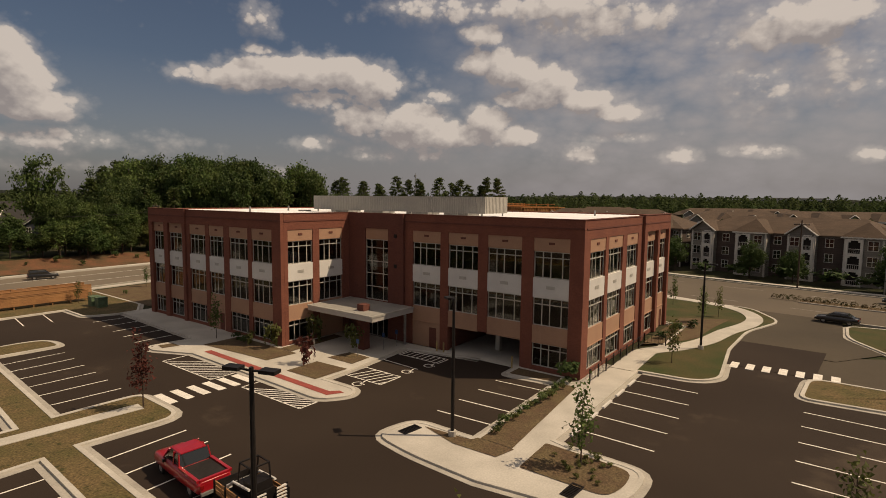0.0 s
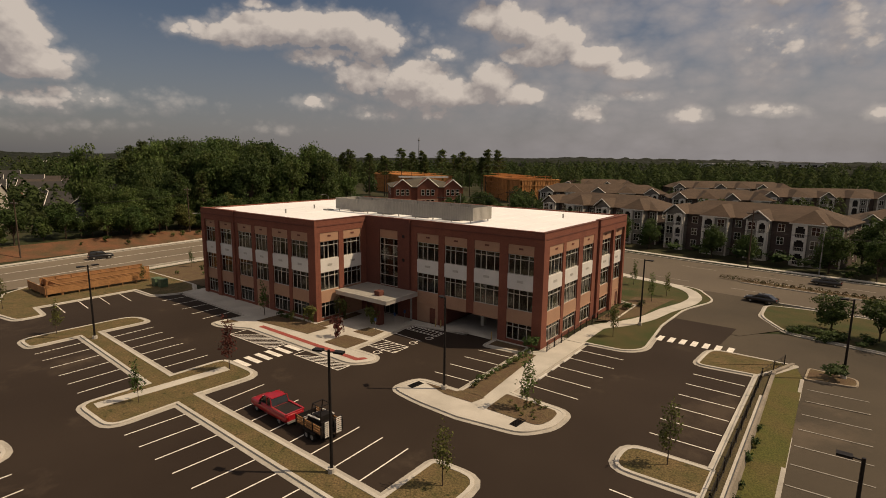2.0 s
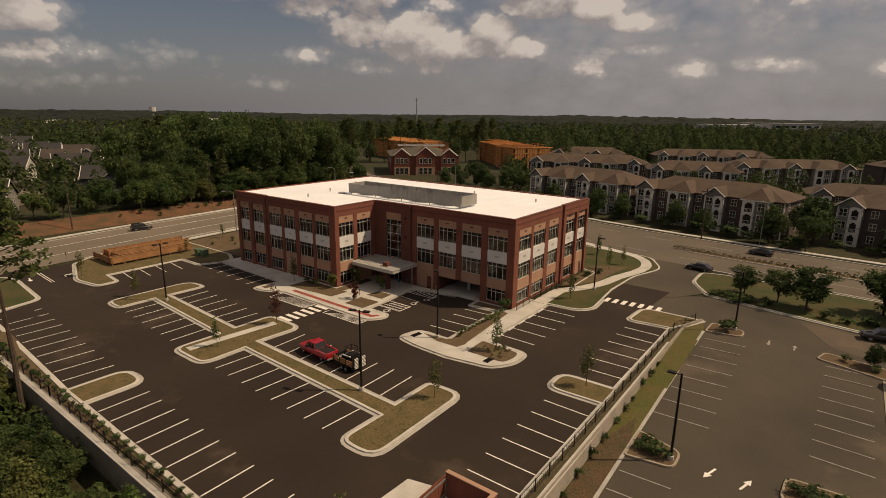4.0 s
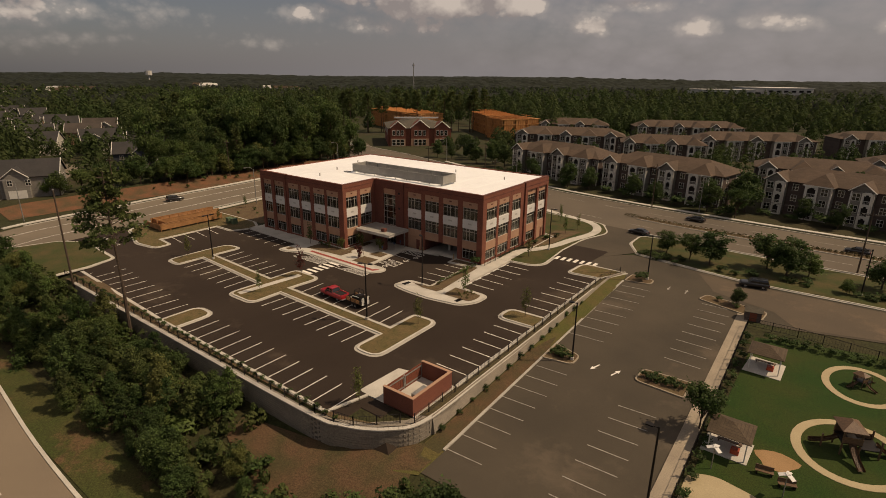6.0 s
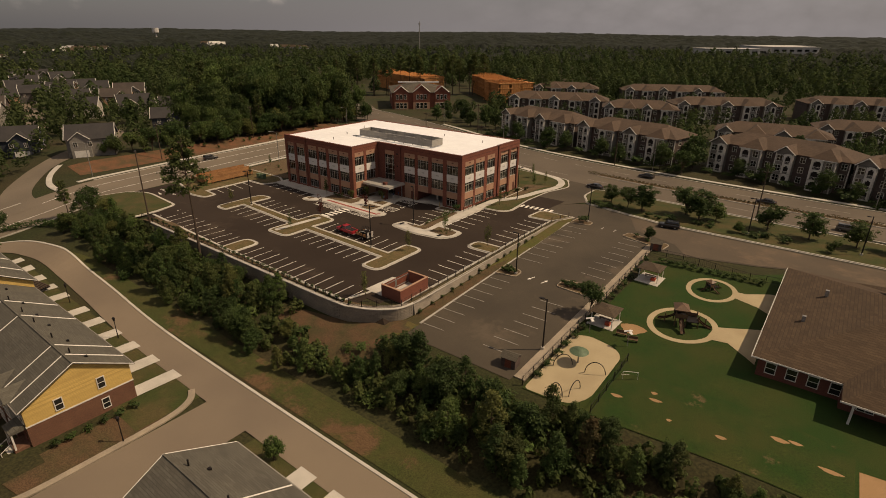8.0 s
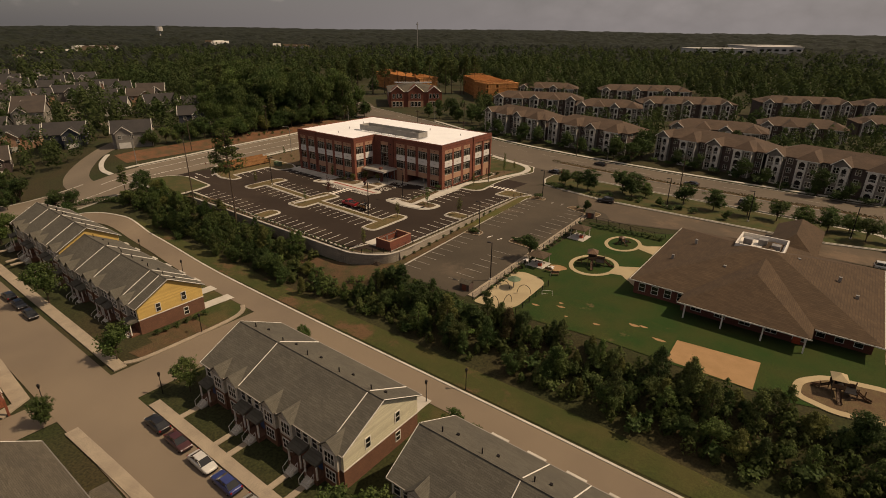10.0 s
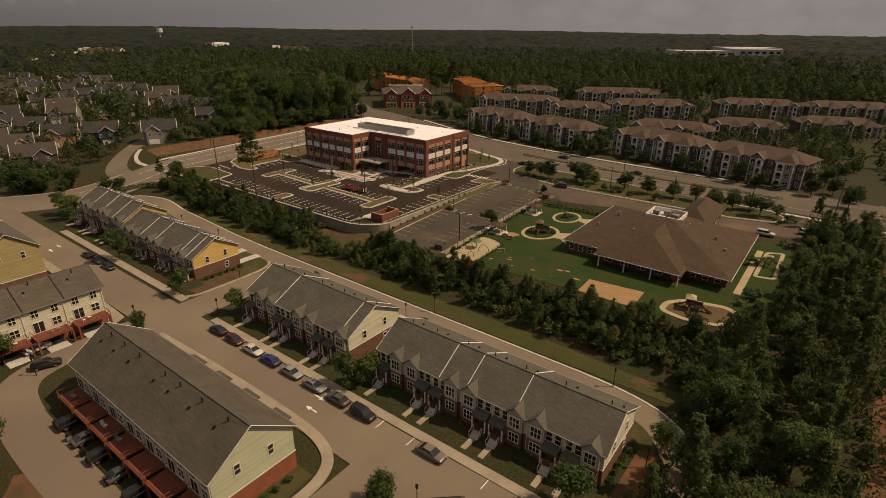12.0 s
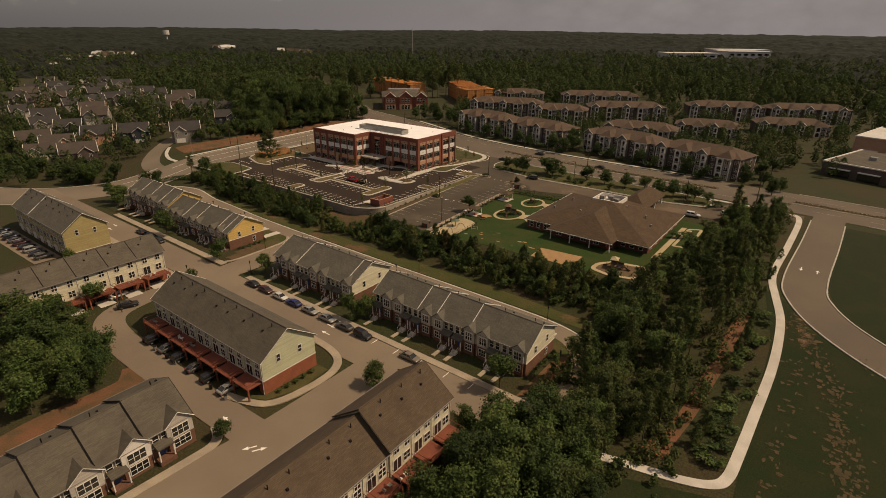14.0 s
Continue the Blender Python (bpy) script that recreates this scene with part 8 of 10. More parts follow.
# nursery garden: play frames, shelters, splash-pad hoops, dome
def shelter(x, y):
    z = land(x, y)
    sh = thing("garden_shelter", "garden shelter with a brown fabric roof on thin posts", "shelter", "garden shelters", at=T(x, y, z))
    for sx in (-1.7, 1.7):
        for sy in (-1.7, 1.7):
            part("post", B((sx - 0.06, sx + 0.06, sy - 0.06, sy + 0.06, 0, 2.4)), "trim", sh)
    bm = bmesh.new()
    hip(bm, -1.9, 1.9, -1.85, 1.85, 2.42, 3.2, 0.2, 0.08)
    bmesh.ops.recalc_face_normals(bm, faces=bm.faces)
    part("roof", bm, "shingle_brown", sh)
    part("bench", B((-1.2, 1.2, 0.4, 0.8, 0.4, 0.48), (-1.1, -1.0, 0.45, 0.75, 0, 0.4), (1.0, 1.1, 0.45, 0.75, 0, 0.4)), "play_brown", sh)
    part("toy", B((0.3, 1.1, -1.0, -0.3, 0.06, 0.6)), "play_red", sh)


shelter(50.7, -9.2), shelter(49.8, -29.0)


def play_frame(x, y, s, ang, label):
    z = land(x, y)
    pf = thing("play_frame", label, "play frame", "play frames", at=T(x, y, z, ang) @ Matrix.Diagonal((s, s, s, 1)))
    for px_, py_, hh in ((-1.6, -1, 3.0), (0, -1, 3.0), (-1.6, 1, 3.0), (0, 1, 3.0), (1.8, -1, 2.2), (1.8, 1, 2.2), (3.0, 0, 1.5), (-3.0, 0, 1.5)):
        part("post", B((px_ - 0.07, px_ + 0.07, py_ - 0.07, py_ + 0.07, 0, hh)), "play_brown", pf)
    part("platform", B((-1.7, 0.1, -1.1, 1.1, 1.4, 1.5), (0.1, 1.9, -1.1, 1.1, 1.0, 1.1)), "black_metal", pf)
    bm = bmesh.new()
    hip(bm, -1.7, 0.1, -1.1, 1.1, 2.95, 3.7, 0.25, 0.08)
    bmesh.ops.recalc_face_normals(bm, faces=bm.faces)
    part("canopy_roof", bm, "spray" if x > 100 else "play_brown", pf)
    for (ax0, ay0, az0), (bx0, by0, bz0) in (((1.8, 0, 1.2), (3.9, -0.6, 0.15)), ((-1.6, 0, 1.5), (-4.0, 0.6, 0.15)), ((-0.8, -1.1, 1.5), (-0.6, -3.6, 0.15))):
        bm = bmesh.new()
        d = Vector((bx0 - ax0, by0 - ay0, 0)).normalized()
        sd = Vector((-d.y, d.x, 0)) * 0.32
        pts = [Vector((ax0, ay0, az0)).lerp(Vector((bx0, by0, bz0)), k / 5) - Vector((0, 0, 0.25 * math.sin(math.pi * k / 5))) for k in range(6)]
        rows = [[bm.verts.new(p + sd + Vector((0, 0, 0.22))), bm.verts.new(p + sd), bm.verts.new(p - sd), bm.verts.new(p - sd + Vector((0, 0, 0.22)))] for p in pts]
        for r0, r1 in zip(rows, rows[1:]):
            for q in range(3):
                bm.faces.new((r0[q], r0[q + 1], r1[q + 1], r1[q]))
        bmesh.ops.solidify(bm, geom=bm.faces[:], thickness=0.05)
        part("slide", bm, "play_brown", pf)
    for gx0, gx1, gy0, gz0, gz1 in ((-1.7, 0.1, -1.12, 1.5, 2.2), (-1.7, 0.1, 1.06, 1.5, 2.2), (0.1, 1.9, 1.06, 1.1, 1.7)):
        part("guard", B((gx0, gx1, gy0, gy0 + 0.06, gz0, gz1)), "play_brown", pf)


play_frame(60.4, -22.6, 1.0, 20, "brown plastic play frame with slides on the lawn")
play_frame(61.0, -7.4, 0.55, 60, "small brown plastic slide on the lawn")
play_frame(106.4, -44.4, 0.9, 10, "play frame with tan roofs and slides on wood chips")
play_frame(115.4, -7.0, 0.5, 80, "small dark play frame in a fenced corner")
for x, y, r, a in ((49.4, -43.6, 1.4, 40), (54.0, -43.0, 1.4, 20), (53.4, -48.4, 1.3, 80), (51.6, -50.2, 0.9, 0)):
    hp = thing("splash_hoop", "thin dark metal hoop on the splash pad", "splash hoop", "splash hoops", at=T(x, y, land(x, y) + 0.03, a))
    bm = bmesh.new()
    tube(bm, [(r * math.cos(t_), 0, 1.9 * math.sin(t_)) for t_ in (math.pi * k / 12 for k in range(13))], 0.06, 0.06, 5)
    part("hoop", bm, "black_metal", hp)
dm = thing("splash_mushroom", "grey-green domed splash fountain on one stem", "splash fountain", at=T(50.9, -41.8, land(50.9, -41.8)))
bm = bmesh.new()
tube(bm, [(0, 0, 0), (0, 0, 2.0)], 0.12, 0.12, 8)
part("stem", bm, "grey_metal", dm)
bm = bmesh.new()
tube(bm, [(0, 0, 1.95), (0, 0, 2.15), (0, 0, 2.35), (0, 0, 2.5)], 1.4, 0.3, 16)
part("dome", bm, "play_green", dm)
for x, y in ((49.0, -33.4), (55.2, -33.8)):
    sl = thing("splash_flower", "white propeller-shaped splash post", "splash post", "splash posts", at=T(x, y, land(x, y)))
    bm = bmesh.new()
    tube(bm, [(0, 0, 0), (0, 0, 2.6)], 0.05, 0.05, 6)
    part("post", bm, "grey_metal", sl)
    for a in (20, 140, 260):
        bm = B((0.05, 0.9, -0.22, 0.22, 2.55, 2.62))
        bmesh.ops.transform(bm, matrix=Matrix.Rotation(radians(a), 4, "Z") @ Matrix.Rotation(radians(-18), 4, "Y"), verts=bm.verts)
        part("petal", bm, "white_panel", sl)
gl = thing("goal_frame", "small white goal frame on the lawn", "goal", at=T(58.4, -41.6, land(58.4, -41.6), 30))
bm = bmesh.new()
tube(bm, [(-1, 0, 0), (-1, 0, 1.2), (1, 0, 1.2), (1, 0, 0)], 0.04, 0.04, 5)
tube(bm, [(-1, 0, 1.2), (-1, 1.0, 0), (1, 1.0, 0), (1, 0, 1.2)], 0.03, 0.03, 5)
part("goal_tube", bm, "trim", gl)
for x, y, a in ((53.4, -31.4, 10), (55.4, -32.2, 20)):
    bn = thing("bench", "dark wooden garden bench on the lawn", "bench", "garden benches", at=T(x, y, land(x, y), a))
    part("seat", B((-0.8, 0.8, -0.25, 0.25, 0.4, 0.47)), "play_brown", bn)
    part("backrest", B((-0.8, 0.8, 0.22, 0.28, 0.5, 0.9)), "play_brown", bn)
    part("leg", B((-0.7, -0.6, -0.2, 0.25, 0, 0.4)), "black_metal", bn)
    part("leg", B((0.6, 0.7, -0.2, 0.25, 0, 0.4)), "black_metal", bn)
for x, y, a, lb in ((43.2, -47.8, 5, "small dark timber bin shed at the car park edge"), (47.2, 5.2, 10, "dark timber bin shed at the car park corner")):
    sd_ = thing("bin_shed", lb, "shed", "bin sheds", at=T(x, y, land(x, y), a))
    part("wall", B((-1.1, 1.1, -0.9, 0.9, -0.1, 1.6)), "siding_dark", sd_)
    part("roof", gable_roof(2.2, -0.9, 0.9, 1.6, 2.1, 0.2, 0.08, -1.1), "shingle_dark", sd_)
    part("door", B((-0.5, 0.5, -0.96, -0.9, 0.0, 1.4)), "deck", sd_)


# ---------------------------------------------------------------- trees and shrubs
def leaf_quad(bm, c, size, rnd, up=0.35, out=None, spread=0.55):
    """A small leaf mass; out is the way from the middle of its crown."""
    if out is None:
        n_ = Vector((rnd.gauss(0, 1), rnd.gauss(0, 1), rnd.gauss(0, 1) + up)).normalized()
    else:
        n_ = (out + Vector((rnd.gauss(0, spread), rnd.gauss(0, spread), rnd.gauss(0, spread) + up))).normalized()
    s = n_.cross(Vector((rnd.gauss(0, 1), rnd.gauss(0, 1), rnd.gauss(0, 1)))).normalized()
    t_ = n_.cross(s)
    a, b_ = size * rnd.uniform(0.7, 1.3), size * rnd.uniform(0.6, 1.1)
    bm.faces.new((bm.verts.new(c - s * a), bm.verts.new(c + s * a * 0.6 - t_ * b_), bm.verts.new(c + s * a * 0.6 + t_ * b_)))


def crown_points(rnd, n_, cx, cz, rx_, rz_, lobes):
    """Clump centres: on the skin of several overlapping lobes, so that the outline is uneven and has gaps."""
    out = []
    lob = []
    for i in range(lobes):
        a = 2 * math.pi * i / lobes + rnd.uniform(-0.4, 0.4)
        r = rx_ * rnd.uniform(0.25, 0.62)
        lob.append((Vector((math.cos(a) * r, math.sin(a) * r, cz + rz_ * rnd.uniform(-0.55, 0.6))), rnd.uniform(0.38, 0.62)))
    lob.append((Vector((0, 0, cz + rz_ * 0.45)), 0.55))
    while len(out) < n_:
        c, q = rnd.choice(lob)
        d = Vector((rnd.gauss(0, 1), rnd.gauss(0, 1), rnd.gauss(0, 1))).normalized() * (rnd.uniform(0.55, 1.0) ** 0.6)
        out.append(c + Vector((d.x * rx_ * q, d.y * rx_ * q, d.z * rz_ * q * 0.9)))
    return out


def make_tree(kind, seed):
    rnd = random.Random(seed)
    tr, cr = bmesh.new(), bmesh.new()
    if kind in ("broad", "leafy"):      # height 8; the leafy one for trees seen close by
        fine, many = (0.21, 38) if kind == "broad" else (0.16, 64)
        tube(tr, [(0, 0, -0.3), (0.05, 0, 1.2), (0.1, 0.05, 3.0), (0, 0.1, 5.6)], 0.17, 0.06, 6)
        pts = crown_points(rnd, 84, 0, 4.7, 3.0, 3.3, 11)
        for p in pts[::6]:
            tube(tr, [(0.05, 0.03, rnd.uniform(1.4, 3.6)), tuple(p * 0.55 + Vector((0, 0, 1.3))), tuple(p)], 0.07, 0.02, 4)
        mid = Vector((0, 0, 4.2))
        for p in pts:
            for _ in range(many):
                q = p + Vector((rnd.gauss(0, 0.36), rnd.gauss(0, 0.36), rnd.gauss(0, 0.30)))
                leaf_quad(cr, q, fine, rnd, 0.3, ((q - mid).normalized() + (q - p).normalized() * 1.1).normalized(), 0.8)
    elif kind == "upright":      # height 8, a young tree with a narrow ragged crown that reaches low
        tube(tr, [(0, 0, -0.3), (0.04, 0, 2.4), (0, 0.05, 7.4)], 0.12, 0.03, 5)
        lean = rnd.uniform(0.25, 0.45)
        for k in range(64):
            u = (k + rnd.random()) / 64
            R = 2.05 * min(1.0, 0.45 + u / lean * 0.55) * (1 - max(0.0, u - lean) / (1 - lean)) ** 0.72 * rnd.uniform(0.35, 1.08) + 0.12
            a = rnd.uniform(0, 6.28)
            e = Vector((math.cos(a) * R, math.sin(a) * R, 0.7 + 7.1 * u + rnd.uniform(-0.1, 0.3)))
            if k % 3 == 0:
                tube(tr, [(0, 0, e.z - 0.4), tuple(e)], 0.035, 0.01, 3)
            up_ = Vector((e.x, e.y, 0.9)).normalized()
            for _ in range(46):
                q = e + Vector((rnd.gauss(0, 0.25), rnd.gauss(0, 0.25), rnd.gauss(0, 0.23)))
                leaf_quad(cr, q, 0.165, rnd, 0.25, (up_ + (q - e).normalized()).normalized(), 0.75)
    elif kind == "pine":     # height 16
        tube(tr, [(0, 0, -0.3), (0.1, 0, 5), (0.05, 0.1, 10), (0, 0, 15.4)], 0.24, 0.05, 6)
        for lv in range(13):
            z = 7.0 + lv * 0.68
            R = 2.9 * (1 - 0.055 * lv) * rnd.uniform(0.65, 1.1)
            for k in range(5):
                a = rnd.uniform(0, 6.28)
                e = Vector((math.cos(a) * R, math.sin(a) * R, z + rnd.uniform(-0.2, 0.5)))
                tube(tr, [(0, 0, z - 0.3), tuple(e)], 0.05, 0.015, 3)
                for _ in range(20):
                    q = e * rnd.uniform(0.45, 1.05)
                    q.z = e.z
                    leaf_quad(cr, q + Vector((rnd.gauss(0, 0.32), rnd.gauss(0, 0.32), rnd.gauss(0, 0.22))), 0.32, rnd, 0.5, (q - Vector((0, 0, 11))).normalized() * 0.7)
    elif kind == "tall_pine":     # height 26, bare stem below a ragged crown
        tube(tr, [(0, 0, -0.3), (0.15, 0, 8), (0.05, 0.1, 17), (0.2, 0, 25.4)], 0.30, 0.06, 7)
        for lv in range(14):
            z = 15.2 + lv * 0.74
            R = 5.0 * (1 - 0.05 * lv) * rnd.uniform(0.5, 1.1)
            for k in range(4):
                a = rnd.uniform(0, 6.28)
                e = Vector((math.cos(a) * R, math.sin(a) * R, z + rnd.uniform(-0.5, 0.8)))
                tube(tr, [(0.1, 0, z - 0.4), tuple(e * 0.6 + Vector((0, 0, z * 0.4))), tuple(e)], 0.07, 0.02, 4)
                for _ in range(48):
                    q = e * rnd.uniform(0.5, 1.08)
                    q.z = e.z
                    leaf_quad(cr, q + Vector((rnd.gauss(0, 0.38), rnd.gauss(0, 0.38), rnd.gauss(0, 0.25))), 0.30, rnd, 0.7)
    elif kind == "sparse":   # height 5, a young planted tree
        tube(tr, [(0, 0, -0.1), (0.02, 0, 1.6), (0, 0.02, 4.6)], 0.06, 0.02, 5)
        for k in range(17):
            z = 1.7 + 0.18 * k
            a = rnd.uniform(0, 6.28)
            R = 0.95 * (1 - 0.04 * k) * rnd.uniform(0.6, 1.1)
            e = Vector((math.cos(a) * R, math.sin(a) * R, z + 0.5))
            tube(tr, [(0, 0, z), tuple(e)], 0.018, 0.006, 3)
            for _ in range(24):
                leaf_quad(cr, e * rnd.uniform(0.5, 1.05) + Vector((rnd.gauss(0, 0.16), rnd.gauss(0, 0.16), z * 0.25 + rnd.gauss(0, 0.16) - z * 0.12)), 0.13, rnd)
    elif kind == "bush":     # height 1
        pts = crown_points(rnd, 16, 0, 0.5, 0.62, 0.5, 5)
        tube(tr, [(0, 0, -0.05), (0, 0, 0.4)], 0.05, 0.03, 4)
        for p in pts:
            for _ in range(14):
                leaf_quad(cr, p + Vector((rnd.gauss(0, 0.1), rnd.gauss(0, 0.1), rnd.gauss(0, 0.09))), 0.095, rnd, 0.3, (p - Vector((0, 0, 0.35))).normalized())
    out = []
    for nm, b_ in (("trunk", tr), ("crown", cr)):
        me = bpy.data.meshes.new(nm)
        b_.to_mesh(me), b_.free()
        out.append(me)
    out[0].materials.append(M["bark"])
    return out


_trees = {}


def tree_mesh(kind, variant, foliage):
    key = (kind, variant, foliage)
    if key not in _trees:
        base = (kind, variant)
        if base not in _trees:
            _trees[base] = make_tree(kind, 100 + variant * 7 + len(kind))
        trunk, crown = _trees[base]
        c = crown.copy()
        c.materials.append(M[foliage])
        _trees[key] = trunk, c
    return _trees[key]


NOMINAL = {"tall_pine": 26.0, "broad": 8.0, "leafy": 8.0, "upright": 8.0, "pine": 16.0, "sparse": 5.0, "bush": 1.0}
rt = random.Random(5)


def tree(kind, x, y, h, foliage, name="tree", label="", group="", category="tree", z=None, wide=1.0, dz=0.0):
    s = h / NOMINAL[kind]
    v = rt.randrange(4 if kind != "sparse" else 3)
    trunk, crown = tree_mesh(kind, v, foliage)
    at = Matrix.Translation((x, y, (land(x, y) if z is None else z) + dz)) @ Matrix.Rotation(rt.uniform(0, 6.28), 4, "Z") @ Matrix.Diagonal((s * wide, s * wide, s, 1))
    if kind == "pine" and name == "woodland_tree":
        name = "pine_tree"
    if kind == "bush":
        return tagged(shared(name, crown, None, at), label, category, group)
    root = thing(name, label, category, group, at=at)
    shared("trunk", trunk, root)
    shared("crown", crown, root)
    return root


def built(x, y):
    """On or close beside a house, or on the suburban street."""
    for c, r, hx, hy in LOTS:
        d = Vector((x - c.x, y - c.y, 0))
        if abs(d.x) + abs(d.y) < 60:
            q = r.transposed() @ d
            if abs(q.x) < hx and abs(q.y) < hy:
                return True
    return min(abs(x - q[0]) + abs(y - q[1]) for q in W_STREET) < 7.5


DEC = "broadleaf tree with a dense green crown"
# young planted trees of the new car park
for x, y, h, f in ((6.0, -14.6, 4.8, "leaf"), (-23.0, -26.2, 5.2, "leaf_red"), (7.0, -28.6, 4.2, "leaf_yellow"), (18.6, -16.3, 4.6, "leaf_yellow"), (-37.0, -12.2, 4.4, "leaf"), (5.2, 10.0, 4.0, "leaf_yellow"), (4.0, 31, 4.2, "leaf"), (-2, 41, 4.0, "leaf"), (-22.4, -35.6, 3.6, "leaf"), (-69, -34, 4.2, "leaf_yellow"), (-70, -14, 3.0, "leaf"),
                  (-50.2, -33.2, 4.0, "leaf_yellow"), (5, 36, 3.6, "leaf_yellow"), (14.6, -48.6, 4.2, "leaf_yellow"), (-78, -1, 3.2, "leaf"), (-80, 12, 3.2, "leaf_yellow"), (-79, 24, 3.4, "leaf")):
    tree("sparse", x, y, h, f, "young_tree", "young thin-stemmed tree with %s leaves in a planting bed" % {"leaf": "green", "leaf_red": "dark red", "leaf_yellow": "yellow-green"}[f], "young planted trees", dz=0.12)
for x, y, h in ((-28.9, -10.8, 2.6), (-27.3, -6.6, 3.0), (-21.4, -6.4, 2.8), (-22.0, -12.0, 2.6), (-31.5, -11.6, 1.6)):
    tree("bush", x, y, h, "leaf_red" if (x, y) == (-22.0, -12.0) else "leaf_yellow", "shrub", "upright shrub in a forecourt bed", "forecourt shrubs", "shrub", dz=0.14, wide=0.62)
for i in range(15):
    tree("bush", -0.35 + rt.uniform(-0.2, 0.2), -14.0 + 0.88 * i, rt.uniform(0.55, 0.9), "leaf" if i % 3 else "leaf_yellow", "shrub", "small shrub in the narrow mulched bed", "shrubs along the walk", "shrub", dz=0.14)
tree("bush", -0.6, -0.9, 1.9, "leaf_dark", "shrub", "dark shrub at the corner of the building", "shrubs along the walk", "shrub", dz=0.14)
for i in range(26):
    tree("bush", rt.uniform(4.1, 8.0), rt.uniform(-16.2, -12.6), rt.uniform(0.25, 0.4), "leaf_yellow", "seedling", "small seedling in mulch", "seedlings", "seedling", dz=0.14)
for i in range(44):
    tree("bush", -55 + 1.62 * i, -52.2 + rt.uniform(-0.15, 0.15), rt.uniform(0.6, 0.9), "leaf_dark", "shrub", "low round shrub in straw mulch above the wall", "shrubs above the wall", "shrub", dz=0.02)
for i in range(14):
    tree("bush", 23.3, -44 + 3.0 * i + rt.uniform(-0.6, 0.6), rt.uniform(0.5, 1.0), "leaf_dark", "shrub", "low shrub on the grass strip", "shrubs on the strip", "shrub")
for x, y, h in ((26.4, -22.4, 0.9), (27.2, -22.6, 1.0), (28.0, -22.5, 1.0), (28.8, -22.3, 0.9), (26.6, -21.2, 0.9), (27.6, -21.4, 0.9), (38.6, -20.8, 0.9), (39.5, -21.0, 1.0), (40.4, -20.9, 1.0), (41.3, -21.0, 1.0), (42.2, -21.0, 0.9), (43.0, -20.8, 0.9), (39.8, -20.0, 0.8), (41.8, -20.1, 0.8), (28.2, 11.4, 1.8), (41.5, 9.4, 0.9), (44.5, 8.2, 0.9), (46.8, 7.4, 0.9), (2.4, 24, 1.2), (3.6, 27, 1.0), (2.0, 19, 1.0), (-35, -10.9, 0.9), (-33, -11.2, 0.8)):
    tree("bush", x, y, h, "leaf_dark", "shrub", "rounded dark shrub in a kerbed bed", "shrubs in kerbed beds", "shrub", dz=0.1, wide=1.35)
for i in range(13):
    tree("bush", 50.5 + 1.45 * i, -1.0 + 0.05 * i, 1.15, "leaf_dark", "hedge_shrub", "clipped dark shrub along the nursery fence", "hedge shrubs", "shrub", wide=1.2)
for i in range(16):
    tree("bush", 47.7, -48 + 3.05 * i, 1.1, "leaf_dark", "hedge_shrub", "dark shrub along the nursery fence", "hedge shrubs", "shrub", wide=1.2)
rm_ = random.Random(13)
for x0, x1 in ((-84, -31), (9, 111), (137, 230)):
    hd = bmesh.new()
    for p, q in zip(N_ROAD, N_ROAD[1:]):
        k = int(math.hypot(q[0] - p[0], q[1] - p[1]) / 1.1)
        for j in range(k):
            x, y = p[0] + (q[0] - p[0]) * j / k, p[1] + (q[1] - p[1]) * j / k
            if x0 < x < x1:
                r = rm_.uniform(0.3, 0.55)
                for _ in range(60):
                    d = Vector((rm_.gauss(0, 1), rm_.gauss(0, 1), abs(rm_.gauss(0, 1)))).normalized()
                    leaf_quad(hd, Vector((x, y, land(x, y) + 0.2)) + Vector((d.x * r * 1.3, d.y * r * 1.3, d.z * r * 1.5)), 0.13, rm_, 0.2, d)
    tagged(part("median_hedge", hd, "leaf_rust"), "row of low rust-green shrubs in the road median", "shrubs", kind="stuff")
for i in range(6):
    tree("bush", 6.2, -84.2 - 1.9 * i, 1.0, "leaf_dark", "shrub", "round dark shrub below the yellow gable", "shrubs by the terrace", "shrub", wide=1.2)
for i in range(5):
    tree("bush", 73.3, -121.5 - 1.9 * i, 0.9, "leaf_dark", "shrub", "round dark shrub below the sage gable", "shrubs by the terrace", "shrub", wide=1.2)
for i in range(6):
    tree("bush", 108.6, -85.2 - 1.8 * i, 1.0, "leaf_dark", "shrub", "round dark shrub below the cream gable", "shrubs by the terrace", "shrub", wide=1.2)
# street trees
for x, y, h in ((8.8, -101.8, 7.0), (-22.6, -101.4, 8.4), (26.6, -98.6, 5.4), (64.6, -101.6, 7.2), (66.4, -99.4, 6.4), (105.6, -102.2, 7.4), (86.4, -116.6, 6.0), (17.6, -115.2, 4.6), (-75, -96, 7.0), (-68, -97, 7.4), (-71.5, -93.5, 6.6), (68.0, -82.4, 4.4), (64.5, -80.8, 4.2), (-21.6, -130, 5.4), (10.6, -136, 6.4), (76.2, -142.6, 4.2), (93.4, -146.0, 5.4), (107.4, -116.4, 5.6), (112.4, -84, 5.2), (29, -78.5, 3.6)):
    tree("broad", x, y, h, "leaf", "street_tree", DEC + " beside the terraces", "street trees")
for x, y, h in ((46.6, -27.6, 5.6), (44.3, 9.4, 3.4)):
    tree("broad", x, y, h, "leaf_dark", "tree", "rounded dark green tree beside the old car park", "car park trees")
